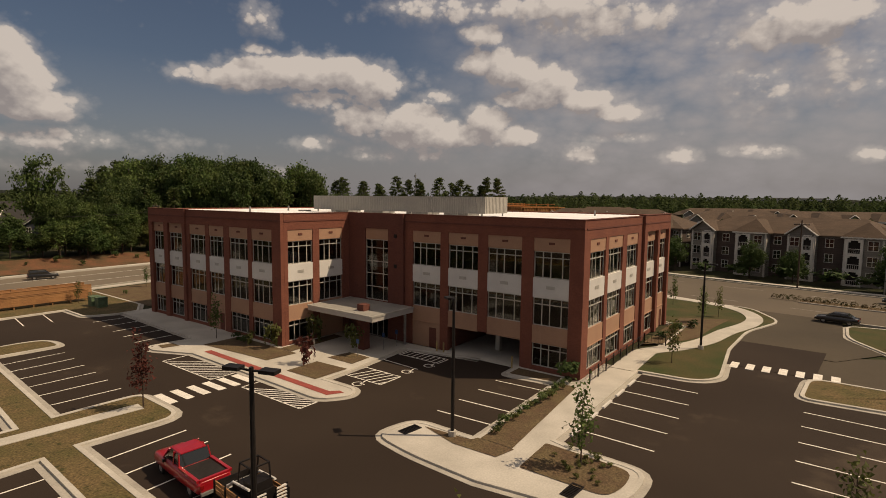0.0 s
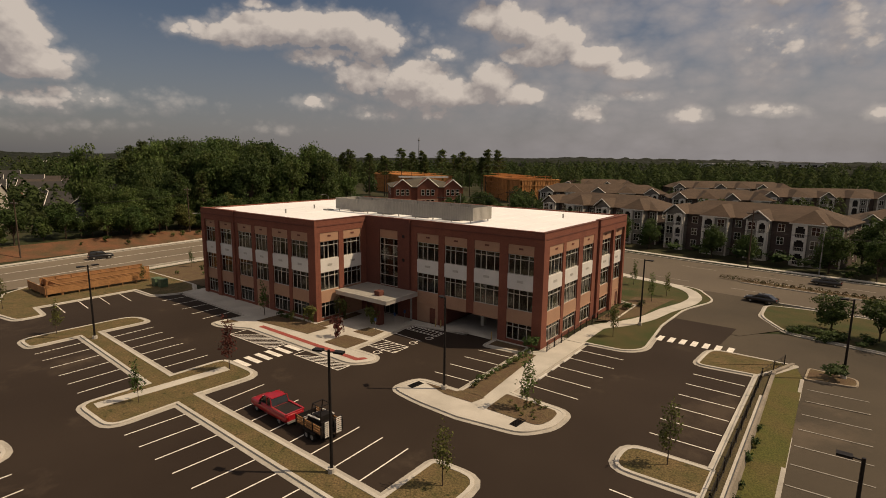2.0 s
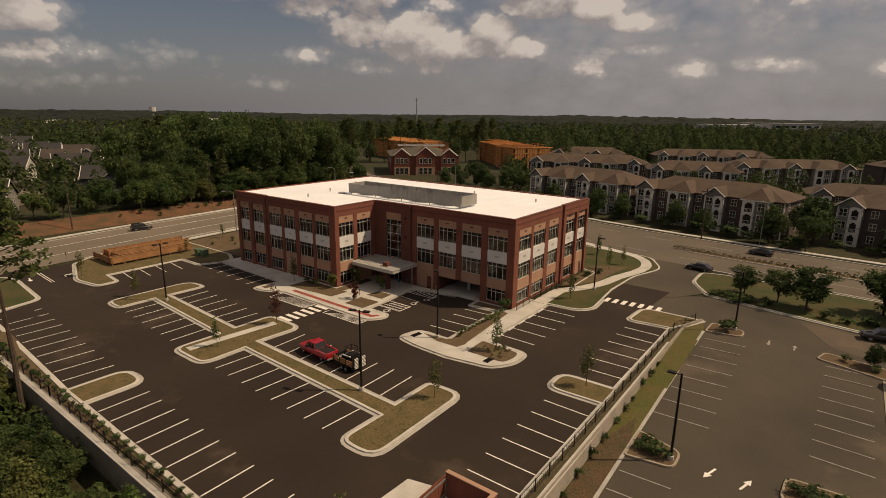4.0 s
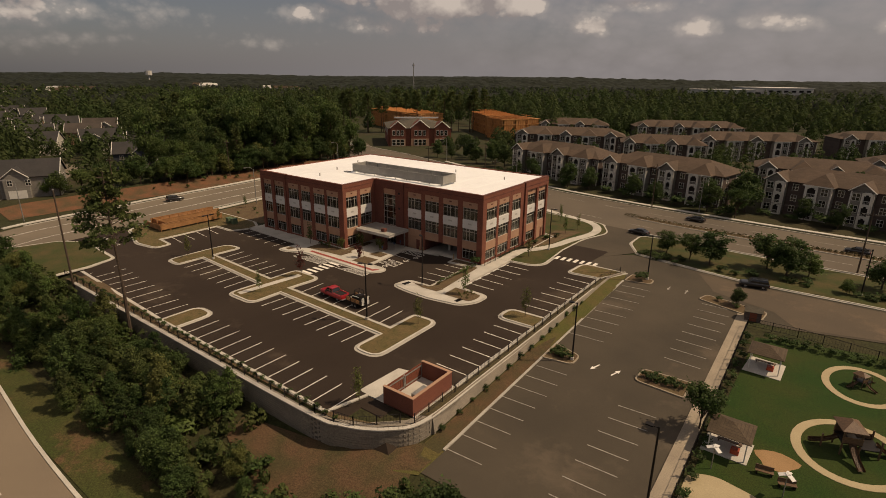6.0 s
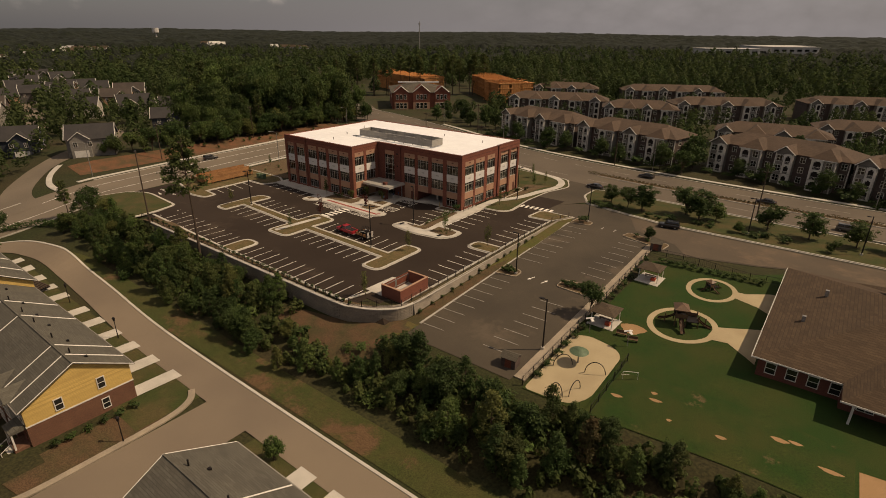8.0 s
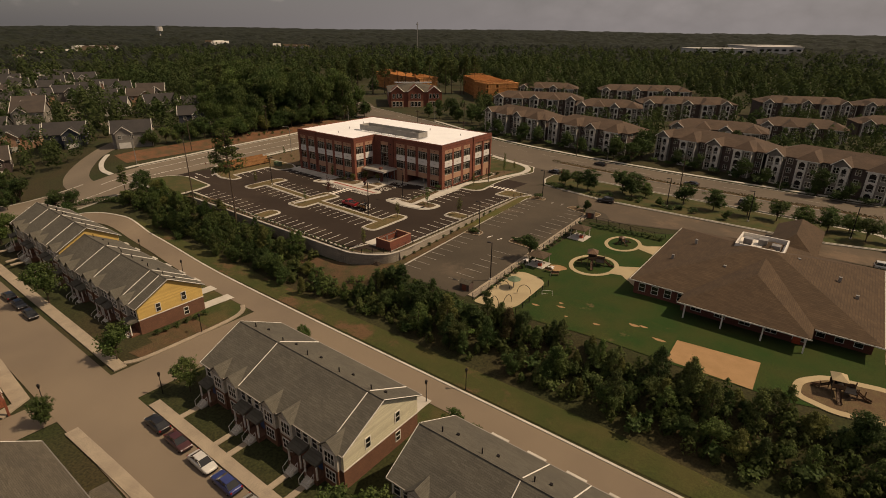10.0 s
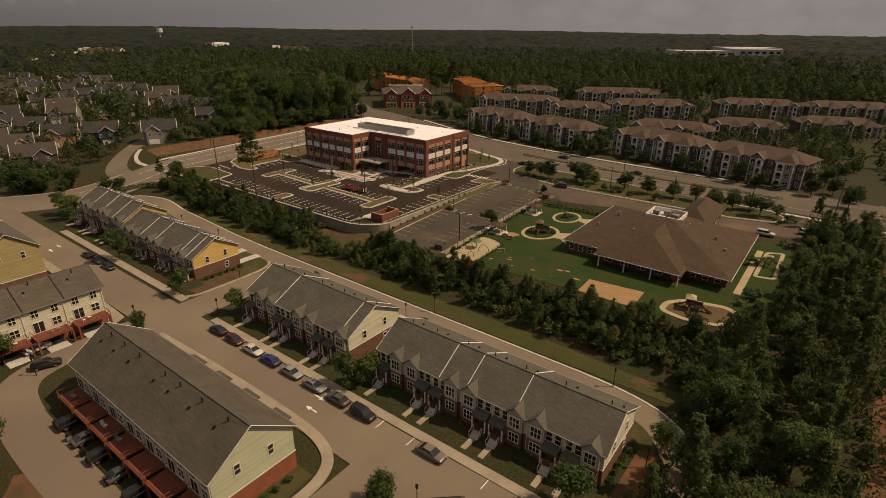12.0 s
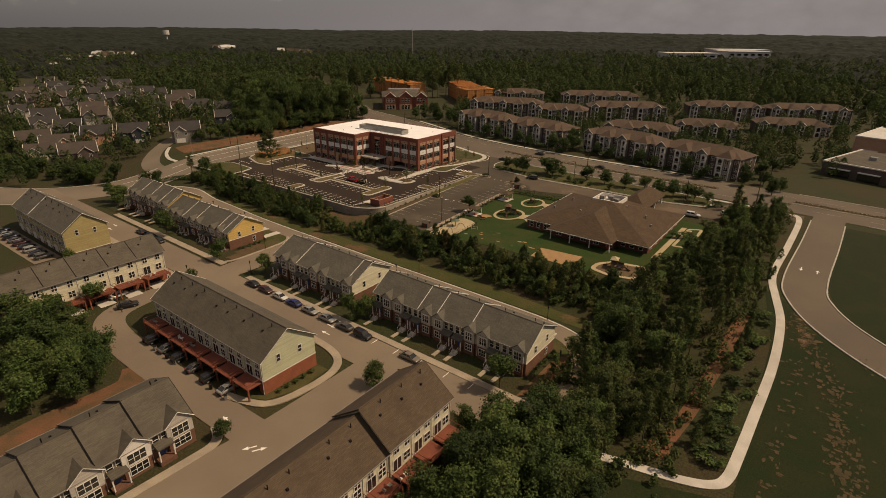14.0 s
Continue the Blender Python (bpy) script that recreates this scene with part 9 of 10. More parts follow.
for x, y, h in ((27.4, 31, 4.4), (32.4, 29.5, 4.6), (36.4, 28.6, 6.2), (46, 33, 6.6), (49.5, 31, 6.8), (53, 33, 4.2), (64, 33.5, 5.8), (72.4, 32.5, 5.6), (81, 33, 5.2), (88, 34, 4.8), (94, 33, 5.4), (99.5, 32, 5.8), (104, 35, 5.0), (107.5, 30, 5.4), (112, 31.5, 3.6), (77, 26, 2.6), (59, 27, 2.4)):
    tree("broad", x, y, h * 1.12, "leaf_dark" if h > 5.5 else "leaf", "roadside_tree", "low spreading tree on the lawn beside the main road", "roadside trees", wide=1.3)
for i in range(26):
    tree("bush", rt.uniform(23, 72), rt.uniform(25.0, 28.6), rt.uniform(0.8, 1.5), "leaf_dark", "shrub", "dark shrub beneath the roadside trees", "roadside shrubs", "shrub", wide=1.5)
# west corner: trees along the road, one tall bare-stemmed pine by the entry
for x, y, h, k in ((-28.5, -54.6, 26.5, "tall_pine"), (-76.5, -62, 9.6, "pine"), (-71.5, -58, 7.0, "broad"), (-99.5, -87, 6.6, "broad"), (-80.0, -76.0, 6.2, "broad"), (-84, -79, 7.0, "broad"), (-104, -82, 7.6, "broad"), (-108, -90, 9, "broad"), (-113, -96, 10, "broad"), (-69, -80.5, 6.6, "broad")):
    tree(k, x, y, h, "pine" if "pine" in k else "leaf_dark", "tree", "tall bare-stemmed pine at the car park corner" if "pine" in k else DEC + " by the west road", "west corner trees")
for i in range(46):      # dense young growth between the west road and the houses
    u = rt.random()
    x, y = -170 + 66 * u + rt.uniform(-3, 3), -104 + 22 * u + rt.uniform(-9, 7)
    if built(x, y) or x > -101:
        continue
    tree("upright" if i % 2 else "leafy", x, y, rt.uniform(4.0, 8.5), rt.choice(["leaf", "leaf_dark", "leaf_dark"]), "roadside_tree", "young tree in dense growth beyond the west road", "west corner trees", wide=1.15)
rb_ = random.Random(9)
hd = bmesh.new()
for x, y in curve_pts([(-86, -76), (-78, -67.6), (-66, -63.6), (-54, -63.2), (-44, -64.2), (-36, -67.0)], 16):
    for _ in range(46):
        leaf_quad(hd, Vector((x + rb_.gauss(0, 0.5), y + rb_.gauss(0, 0.5), land(x, y) + rb_.uniform(0.0, 1.5))), 0.22, rb_)
tagged(part("hedge", hd, "leaf_dark"), "long clipped dark green hedge along the back lane", "hedge")
# apartment frontage
for i in range(22):
    x = -52 + 7.6 * i
    yb = 97.5 - 0.205 * (x + 50) if x < 34 else 88.5 - 0.25 * (x - 37)
    tree("bush", x, yb - rt.uniform(3, 5.5), rt.uniform(2.0, 3.4), "leaf_dark", "shrub", "dark shrub before the apartments", "apartment shrubs", "shrub", wide=1.7)
    if i % 3:
        tree("leafy", x + 2, yb - rt.uniform(4.5, 6.5), rt.uniform(5.5, 10.0), "leaf_dark", "tree", DEC + " before the apartments", "apartment trees")
for x, y, h in ((34.6, 84, 11.5), (31.5, 90, 9.0), (-58, 108, 9), (-66, 112, 10), (-72, 108, 8), (-80, 116, 9), (-54, 118, 9), (-88, 112, 6), (115, 76, 8), (129, 58, 7), (118, 66, 7.5), (124, 73, 6.5), (131, 66, 6), (121, 84, 8), (124, 95, 7), (-96, 112, 7.5), (-92, 128, 9), (-104, 132, 8)):
    tree("broad", x, y, h, "leaf_dark", "tree", DEC + " beside the apartments", "apartment trees")

# the wooded strip below the retaining wall and the nursery
W1 = "young mixed woodland tree in the strip below the car park"
for i in range(210):
    x = -70 + 190 * (i + rt.random()) / 210
    if x < 20:
        y = rt.uniform(-67.0, -55.5)
        h = rt.uniform(3.6, 6.6) if y > -60 else rt.uniform(3.2, 6.0)
    elif x < 47:
        y = rt.uniform(-64.0, -55.5)
        h = rt.uniform(2.8, 5.2)
    else:
        y = rt.uniform(-64.5, -53.8)
        h = rt.uniform(2.8, 5.0) if x > 58 else rt.uniform(3.2, 5.8)
    if 4 < x < 27:          # open ground below the corner of the wall
        if y > -60.5:
            continue
        h *= 0.7
    f = rt.choice(["leaf", "leaf_dark", "leaf_dark", "pine", "leaf", "leaf_yellow"])
    if i % 3:
        tree("upright", x, y, h * rt.uniform(0.75, 1.4), f, "young_tree", W1, "woodland strip trees", wide=rt.uniform(0.85, 1.2))
    else:
        tree("leafy", x, y, h * rt.uniform(0.65, 1.05), f, "woodland_tree", W1, "woodland strip trees", wide=1.1)
tree("upright", 59.6, -58.4, 6.4, "leaf_rust", "woodland_tree", "young woodland tree turning rust-orange", "woodland strip trees")
for i in range(70):
    x = -66 + 184 * (i + rt.random()) / 70
    tree("bush", x, rt.uniform(-65.5, -54.5), rt.uniform(1.2, 2.6), rt.choice(["leaf", "leaf_dark", "leaf_dark"]), "undergrowth", "dark undergrowth shrub in the wooded strip", "undergrowth", "shrub", wide=1.4)
for x, y, h in ((30.6, -56.6, 5.4), (27.4, -57.5, 4.6), (39.4, -58.5, 5.2), (46.2, -57.5, 5.0), (52, -58.6, 5.0)):
    tree("pine" if x < 30 else "broad", x, y, h, "pine" if x < 30 else "leaf_dark", "woodland_tree", "dense tree at the corner below the car park", "woodland strip trees", wide=1.5 if x < 30 else 1.2)
# the east wood
for i in range(84):
    y = -112 + 146 * (i + rt.random()) / 84
    x = rt.uniform(113.5, 136.5) if y < -48 else rt.uniform(120.5, 137.5)
    if 130 < x and y < -96:
        x -= 9
    if x > 130.5 and -106 < y < -50:
        x = 130.5 - 6 * rt.random()
    h = rt.uniform(7.0, 11.5) * (0.85 if y > -30 else 1.0)
    k = ("pine", "leafy", "upright")[i % 3]
    tree(k, x, y, h * (1.15 if k == "pine" else 0.78), "pine" if k == "pine" else rt.choice(["leaf", "leaf_dark", "pine"]), "woodland_tree", "tall woodland tree in the wood beside the footpath", "east wood trees", wide=1.1 if k == "leafy" else 0.9)
for i in range(30):      # slim pines with bare stems along the trail
    y = -101 + 88 * (i + rt.random()) / 30
    tree("pine", rt.uniform(129.5, 135.6), y, rt.uniform(7.5, 11.5), "pine", "woodland_tree", "slim bare-stemmed pine beside the red trail", "trail pines", wide=0.75)
for i in range(20):
    tree("upright", rt.uniform(138.9, 141.0), -99 + 90 * (i + rt.random()) / 20, rt.uniform(2.0, 4.2), rt.choice(["leaf", "pine"]), "young_tree", "young self-sown tree between trail and footpath", "trail saplings")
for i in range(30):
    tree("bush", rt.uniform(112, 134.5), rt.uniform(-112, 30), rt.uniform(1.4, 2.8), rt.choice(["leaf", "leaf_dark"]), "undergrowth", "dark undergrowth shrub in the east wood", "undergrowth", "shrub", wide=1.5)
for i in range(40):
    y = -99 + 52 * rt.random()
    tree("bush", rt.uniform(140.2, 144.6), y, rt.uniform(0.9, 2.0), rt.choice(["leaf_dark", "leaf"]), "undergrowth", "low leafy shrub between trail and footpath", "undergrowth", "shrub", wide=1.5)
# foot of the wood, beside the brown-roofed terrace
for x, y, h in ((112, -113, 8.5), (114.5, -118, 9.5), (117.5, -113, 9), (119, -121, 10.5), (114, -125, 9.5), (121, -128, 10.5), (117, -131, 9.5), (128, -131, 10), (112.6, -133, 8.0), (124, -137, 10), (119, -140, 9), (113, -140, 8.0), (110.8, -122.5, 6.5), (121, -114.5, 8.5), (125, -112.5, 8), (124.5, -119, 9.5), (128, -115.5, 7.5), (127, -123, 9.5), (122.5, -108, 9), (126, -105, 8.5), (131, -118, 6.5), (114.5, -72.5, 6.5), (117, -69.5, 7.5), (113.2, -66.5, 6), (116.4, -76, 7), (119, -65.5, 8), (111.2, -65.6, 5), (119, -73, 8.5), (115.6, -62.8, 7), (118, -107, 8.5)):
    tree("leafy", x, y, h, rt.choice(["leaf", "leaf_dark", "leaf"]), "woodland_tree", "full-crowned tree beside the brown-roofed terrace", "foreground trees", wide=1.1)
# the clump behind the sage terrace
for x, y, h in ((33, -149, 9.5), (38.5, -146.5, 8.5), (29, -153, 10), (41, -153, 9), (35, -157, 10.5), (26, -146, 8.5), (22, -154, 10), (44.5, -148.5, 7.0), (30, -160, 9.5), (20, -146, 8)):
    tree("leafy", x, y, h, rt.choice(["leaf", "leaf_dark"]), "tree", "dense green tree on bare red soil behind the terrace", "clump trees", wide=1.15)
for x, y, h in ((6, -141, 6.0), (13, -146, 7.5), (-10, -156, 8), (8, -152, 9), (2, -160, 9.5), (14, -160, 10), (-4, -149, 7), (-18, -150, 7.5), (-26, -158, 8), (16, -151, 9), (9, -168, 9), (24, -166, 9.5), (36, -165, 9.5), (44, -160, 8.5), (47, -154, 7)):
    tree("broad", x, y, h, "leaf", "tree", DEC + " behind the terraces", "clump trees")
# the tall wood beyond the west road
for i in range(165):
    x = -121 - 84 * rt.random() ** 1.3
    y = -2 + 0.5 * (-119 - x) + (94 - 0.5 * (-119 - x)) * rt.random()
    if x > -129 and rt.random() < 0.5:
        tree("broad", x, y, rt.uniform(6, 10), rt.choice(["leaf", "leaf_dark", "leaf_yellow"]), "woodland_tree", "woodland tree at the edge of the wood beyond the west road", "west wood trees")
        continue
    k = rt.choice(["pine", "broad", "broad"])
    h = rt.uniform(10.5, 15.5) + 10.5 * smooth_step(14, 40, y) * (1 - smooth_step(78, 92, y))
    tree(k if k == "pine" else "leafy", x, y, h, "pine" if k == "pine" else rt.choice(["leaf_dark", "leaf", "leaf"]), "woodland_tree", "tall dark woodland tree beyond the west road", "west wood trees", wide=0.72 if k == "broad" else 1.0)
for i in range(38):      # full-leaved edge of the wood, down to the soil bank
    y = -5 + 73 * (i + rt.random()) / 38
    tree("leafy", -118.5 - 6 * rt.random(), y, rt.uniform(4.0, 9.5), rt.choice(["leaf", "leaf_dark", "leaf_dark", "leaf_yellow"]), "edge_tree", "leafy young tree at the edge of the wood", "wood edge trees", wide=1.3)
for x, y, h in ((-135, 1.0, 22), (-131, 15, 15), (-129, 2.5, 12)):
    tree("leafy", x, y, h, "leaf", "woodland_tree", "tall dark woodland tree beyond the west road", "west wood trees", wide=0.6)
for i in range(9):
    tree("bush", rt.uniform(-78, -61), rt.uniform(-6.5, 8), rt.uniform(0.6, 1.1), rt.choice(["leaf_dark", "leaf"]), "shrub", "low shrub in the brown mulched slope", "slope shrubs", "shrub")
for i in range(14):
    tree("bush", rt.uniform(-118, -114), -8 + 64 * (i + rt.random()) / 14, rt.uniform(0.8, 1.7), rt.choice(["leaf_dark", "leaf"]), "shrub", "low shrub on the red soil bank", "bank shrubs", "shrub")
# a row of tall bare-stemmed pines standing clear of the woods
for i in range(20):
    u = (i + rt.uniform(-0.3, 0.3)) / 16
    tree("tall_pine", -222 + 68 * u, 150 + 62 * u + rt.uniform(-6, 6), rt.uniform(22, 29), "pine", "pine_tree", "tall bare-stemmed pine above the far woods", "tall pines", wide=1.0)
for i in range(13):
    x = -120 - 6 * rt.random()
    y = -60 + 52 * (i + rt.random()) / 13
    if y > -38:
        tree("broad", x, y, rt.uniform(5, 9), rt.choice(["leaf", "leaf_dark"]), "woodland_tree", "roadside tree on the red soil bank", "west wood trees")

# far woods: countless crowns, joined
rf_ = random.Random(21)


def far_tree(vs, fs, x, y, z, h, quads, size):
    """One distant crown as loose leaf masses over a tapering outline."""
    R = h * rf_.uniform(0.22, 0.34)
    for _ in range(quads):
        a, t_ = rf_.uniform(0, 6.283), rf_.random()
        lob = 1 + 0.28 * math.sin(3 * a + x) * math.sin(5 * t_ + y)
        r = R * math.sin(math.pi * (0.18 + 0.8 * t_)) * rf_.uniform(0.75, 1.05) * lob
        c = Vector((x + math.cos(a) * r, y + math.sin(a) * r, z + h * (0.22 + 0.78 * t_)))
        n_ = Vector((math.cos(a) + rf_.gauss(0, 0.3), math.sin(a) + rf_.gauss(0, 0.3), (t_ - 0.35) * 2.4 + rf_.gauss(0, 0.3))).normalized()
        s = n_.cross(Vector((rf_.gauss(0, 1), rf_.gauss(0, 1), rf_.gauss(0, 1)))).normalized()
        w = n_.cross(s)
        ku, kw = size * rf_.uniform(0.7, 1.3), size * rf_.uniform(0.6, 1.0)
        i0 = len(vs)
        vs += [c - s * ku, c + s * ku * 0.6 - w * kw, c + s * ku * 0.6 + w * kw]
        fs.append((i0, i0 + 1, i0 + 2))




def open_ground(x, y):
    """Where the far woods leave room: apartments, shops, houses and the roads."""
    if -100 < x < 160 and 60 < y < 130:
        return True
    if -110 < x < 150 and 60 < y < 285 - max(0, -x) * 0.6 + 0.25 * x:
        return True
    if 135 < x < 215 and 70 < y < 240:
        return True
    if -262 < x < -90 and 96 < y < 250:
        return (x * 13.7 + y * 7.3) % 19 > 1.2
    if -470 < x < -118 and -160 < y < 66 and not (-206 < x < -118 and 30 < y < 92):
        return built(x, y) or (x * 5.1 + y * 3.7) % 17 > 4.5
    if -740 < x < -470 and -40 < y < 170:
        return (x * 5.1 + y * 3.7) % 17 > 5
    if x > -118 and y < 60:
        return True
    return min((abs(x - q[0]) + abs(y - q[1]) for q in N_ROAD)) < 26


groups = {"far": ([], []), "mid": ([], [])}
for i in range(5200):
    a = radians(rf_.uniform(48, 208))
    r = 150 + 700 * rf_.random() ** 0.75
    x, y = r * math.cos(a) - 10, r * math.sin(a)
    if open_ground(x, y):
        continue
    near = r < 330
    far_tree(*groups["mid" if near else "far"], x, y, land(x, y) - 1, rf_.triangular(8, 23, 13), 210 if near else 95, 0.74 if near else 1.1)
for i in range(1290):      # garden trees between the apartment blocks and the houses
    x, y = rf_.uniform(-105, 150), rf_.uniform(104, 285)
    if i > 520:
        x, y = -118 - 270 * rf_.random() ** 1.2, rf_.uniform(-125, 64)
        if -206 < x and 20 < y:
            continue
    if built(x, y) or min((abs(x - q[0]) + abs(y - q[1]) for q in N_ROAD)) < 32 or (x > -125 and y < 60):
        continue
    far_tree(*groups["mid"], x, y, land(x, y) - 0.6, rf_.uniform(4.5, 9.5) * 1.25, 150, 0.5)
thick = ([], [])
for i in range(1500):      # undergrowth that closes the floor of the strip and of the east wood
    if i % 2:
        x, y = rf_.uniform(112, 138.5), rf_.uniform(-112, 33)
        if y > -47 and x < 120.5:
            continue
        h = rf_.uniform(1.6, 4.2)
    else:
        x, y = rf_.uniform(-68, 118), rf_.uniform(-65.0, -54.2)
        if 6 < x < 26 and y > -60:
            continue
        h = rf_.uniform(1.2, 3.2)
    far_tree(*thick, x, y, land(x, y) - 0.3 * h, h * 1.2, 70, 0.27)
me = bpy.data.meshes.new("thicket")
me.from_pydata(thick[0], [], thick[1])
me.materials.append(M["leaf_thicket"])
tagged(new("thicket", me), "dense dark undergrowth below the woodland trees", "undergrowth", kind="stuff")
for nm, fl in (("mid", "leaf_far"), ("far", "leaf_far")):
    vs, fs = groups[nm]
    me = bpy.data.meshes.new("woods")
    me.from_pydata(vs, [], fs)
    me.materials.append(M[fl])
    tagged(new("woods", me), "dense dark mixed woods behind the houses and apartments", "woods", kind="stuff")
# beyond them the unbroken canopy out to the horizon
vs, fs = [], []
radii = [560]
while radii[-1] < 4700:
    radii.append(radii[-1] * 1.0125 + 1.5)
NA = 620
for r in radii:
    for k in range(NA):
        a = radians(42 + 172 * k / (NA - 1))
        x, y = r * math.cos(a), r * math.sin(a)
        cell = 0.055 if r < 1100 else (0.022 if r < 2200 else 0.011)
        z = land(x, y) + 4.0 + 9.0 * noise.noise((x * cell, y * cell, 0.3)) + 5.0 * noise.noise((x * cell * 2.3, y * cell * 2.3, 4.0)) + 3.0 + 4.0 * noise.noise((x * 0.004, y * 0.004, 9.0))
        clear = noise.noise((x * 0.0032 + 7, y * 0.0032, 2.0))
        if r < 620:
            z -= 12 * (620 - r) / 60
        vs.append((x, y, z - (6 if clear > 0.52 else 0)))
for i in range(len(radii) - 1):
    for k in range(NA - 1):
        q = i * NA + k
        fs.append((q, q + 1, q + NA + 1, q + NA))
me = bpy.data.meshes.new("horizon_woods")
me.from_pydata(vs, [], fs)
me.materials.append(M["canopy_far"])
tagged(new("horizon_woods", me), "unbroken wooded country to the horizon, crown shade in its dark colour", "woods", kind="stuff")
# pale houses strung along far streets among the trees
for i in range(30):
    u = rf_.random()
    if i < 18:
        x, y = -690 - 240 * u + rf_.uniform(-30, 30), 80 + 190 * u + rf_.uniform(-30, 30)
    else:
        x, y = -700 - 320 * u + rf_.uniform(-12, 12), 530 - 5 * u + rf_.uniform(-12, 12)
    w, d = rf_.uniform(10, 15), rf_.uniform(8, 11)
    hs = thing("far_house", "pale distant house among the woods", "house", "far houses", at=T(x, y, land(x, y) + (2 if i < 18 else 3), rf_.uniform(0, 90)))
    part("wall", end_prism(w, 0, d, -8, 7.5, 11), "white_far", hs)
    part("roof", gable_roof(w, 0, d, 7.5, 11.1), "shingle_brown" if i % 3 else "white_far", hs)


# ---------------------------------------------------------------- vehicles
def wheel_meshes():
    bm = bmesh.new()
    r, w = 0.33, 0.22
    prof = [(r * 0.62, -w / 2), (r * 0.95, -w / 2), (r, -w / 2 + 0.04), (r, w / 2 - 0.04), (r * 0.95, w / 2), (r * 0.62, w / 2)]
    rings = [[bm.verts.new((q * math.cos(a), y, q * math.sin(a))) for q, y in prof] for a in (2 * math.pi * k / 16 for k in range(16))]
    for i in range(16):
        a, b_ = rings[i], rings[(i + 1) % 16]
        for j in range(len(prof) - 1):
            bm.faces.new((a[j], a[j + 1], b_[j + 1], b_[j]))
    bmesh.ops.recalc_face_normals(bm, faces=bm.faces)
    ty = bpy.data.meshes.new("tyre")
    bm.to_mesh(ty), bm.free()
    ty.materials.append(M["cable"])
    bm = bmesh.new()
    tube(bm, [(0, -0.09, 0), (0, 0.09, 0)], 0.205, 0.205, 12)
    rm = bpy.data.meshes.new("rim")
    bm.to_mesh(rm), bm.free()
    rm.materials.append(M["grey_metal"])
    return ty, rm


TYRE, RIM = wheel_meshes()
M["lamp_red"] = mat("red_lamp", (0.25, 0.01, 0.01), 0.25, None, 1, 5, 0)
M["lamp_clear"] = mat("clear_lamp", (0.6, 0.6, 0.58), 0.2, None, 1, 5, 0)


def loft(bm, stations):
    """A body through cross-sections: each station is x and a list of (half width, z) from sill to top."""
    rings = []
    for x, prof in stations:
        rings.append([bm.verts.new((x, w, z)) for w, z in prof] + [bm.verts.new((x, -w, z)) for w, z in reversed(prof)])
    n_ = len(rings[0])
    for a, b_ in zip(rings, rings[1:]):
        for i in range(n_):
            j = (i + 1) % n_
            bm.faces.new((a[i], a[j], b_[j], b_[i]))
    bm.faces.new(rings[0]), bm.faces.new(rings[-1][::-1])
    bmesh.ops.recalc_face_normals(bm, faces=bm.faces)


def body_mesh(kind):
    bm = bmesh.new()
    if kind == "pickup":
        S = [(-2.85, 0.80, 0.55, 1.06), (-2.7, 0.94, 0.42, 1.12), (-0.55, 0.97, 0.38, 1.12), (0.9, 0.97, 0.38, 1.12), (2.35, 0.95, 0.40, 1.08), (2.75, 0.86, 0.45, 0.98), (2.88, 0.70, 0.52, 0.84)]
    elif kind == "suv":
        S = [(-2.3, 0.78, 0.45, 1.0), (-2.2, 0.90, 0.34, 1.06), (0.8, 0.93, 0.32, 1.04), (1.9, 0.90, 0.34, 0.98), (2.2, 0.82, 0.40, 0.90), (2.34, 0.66, 0.46, 0.78)]
    else:
        S = [(-2.32, 0.72, 0.42, 0.86), (-2.2, 0.86, 0.30, 0.94), (-1.2, 0.90, 0.26, 0.96), (0.9, 0.90, 0.26, 0.94), (1.9, 0.87, 0.28, 0.84), (2.22, 0.78, 0.36, 0.74), (2.34, 0.60, 0.42, 0.64)]
    loft(bm, [(x, [(w * 0.9, z0), (w, z0 + 0.16), (w, z0 + 0.6 * (z1 - z0)), (w * 0.95, z1 - 0.03), (w * 0.82, z1)]) for x, w, z0, z1 in S])
    me = bpy.data.meshes.new("body")
    for f in bm.faces:
        f.smooth = len(f.verts) == 4
    bm.to_mesh(me), bm.free()
    return me


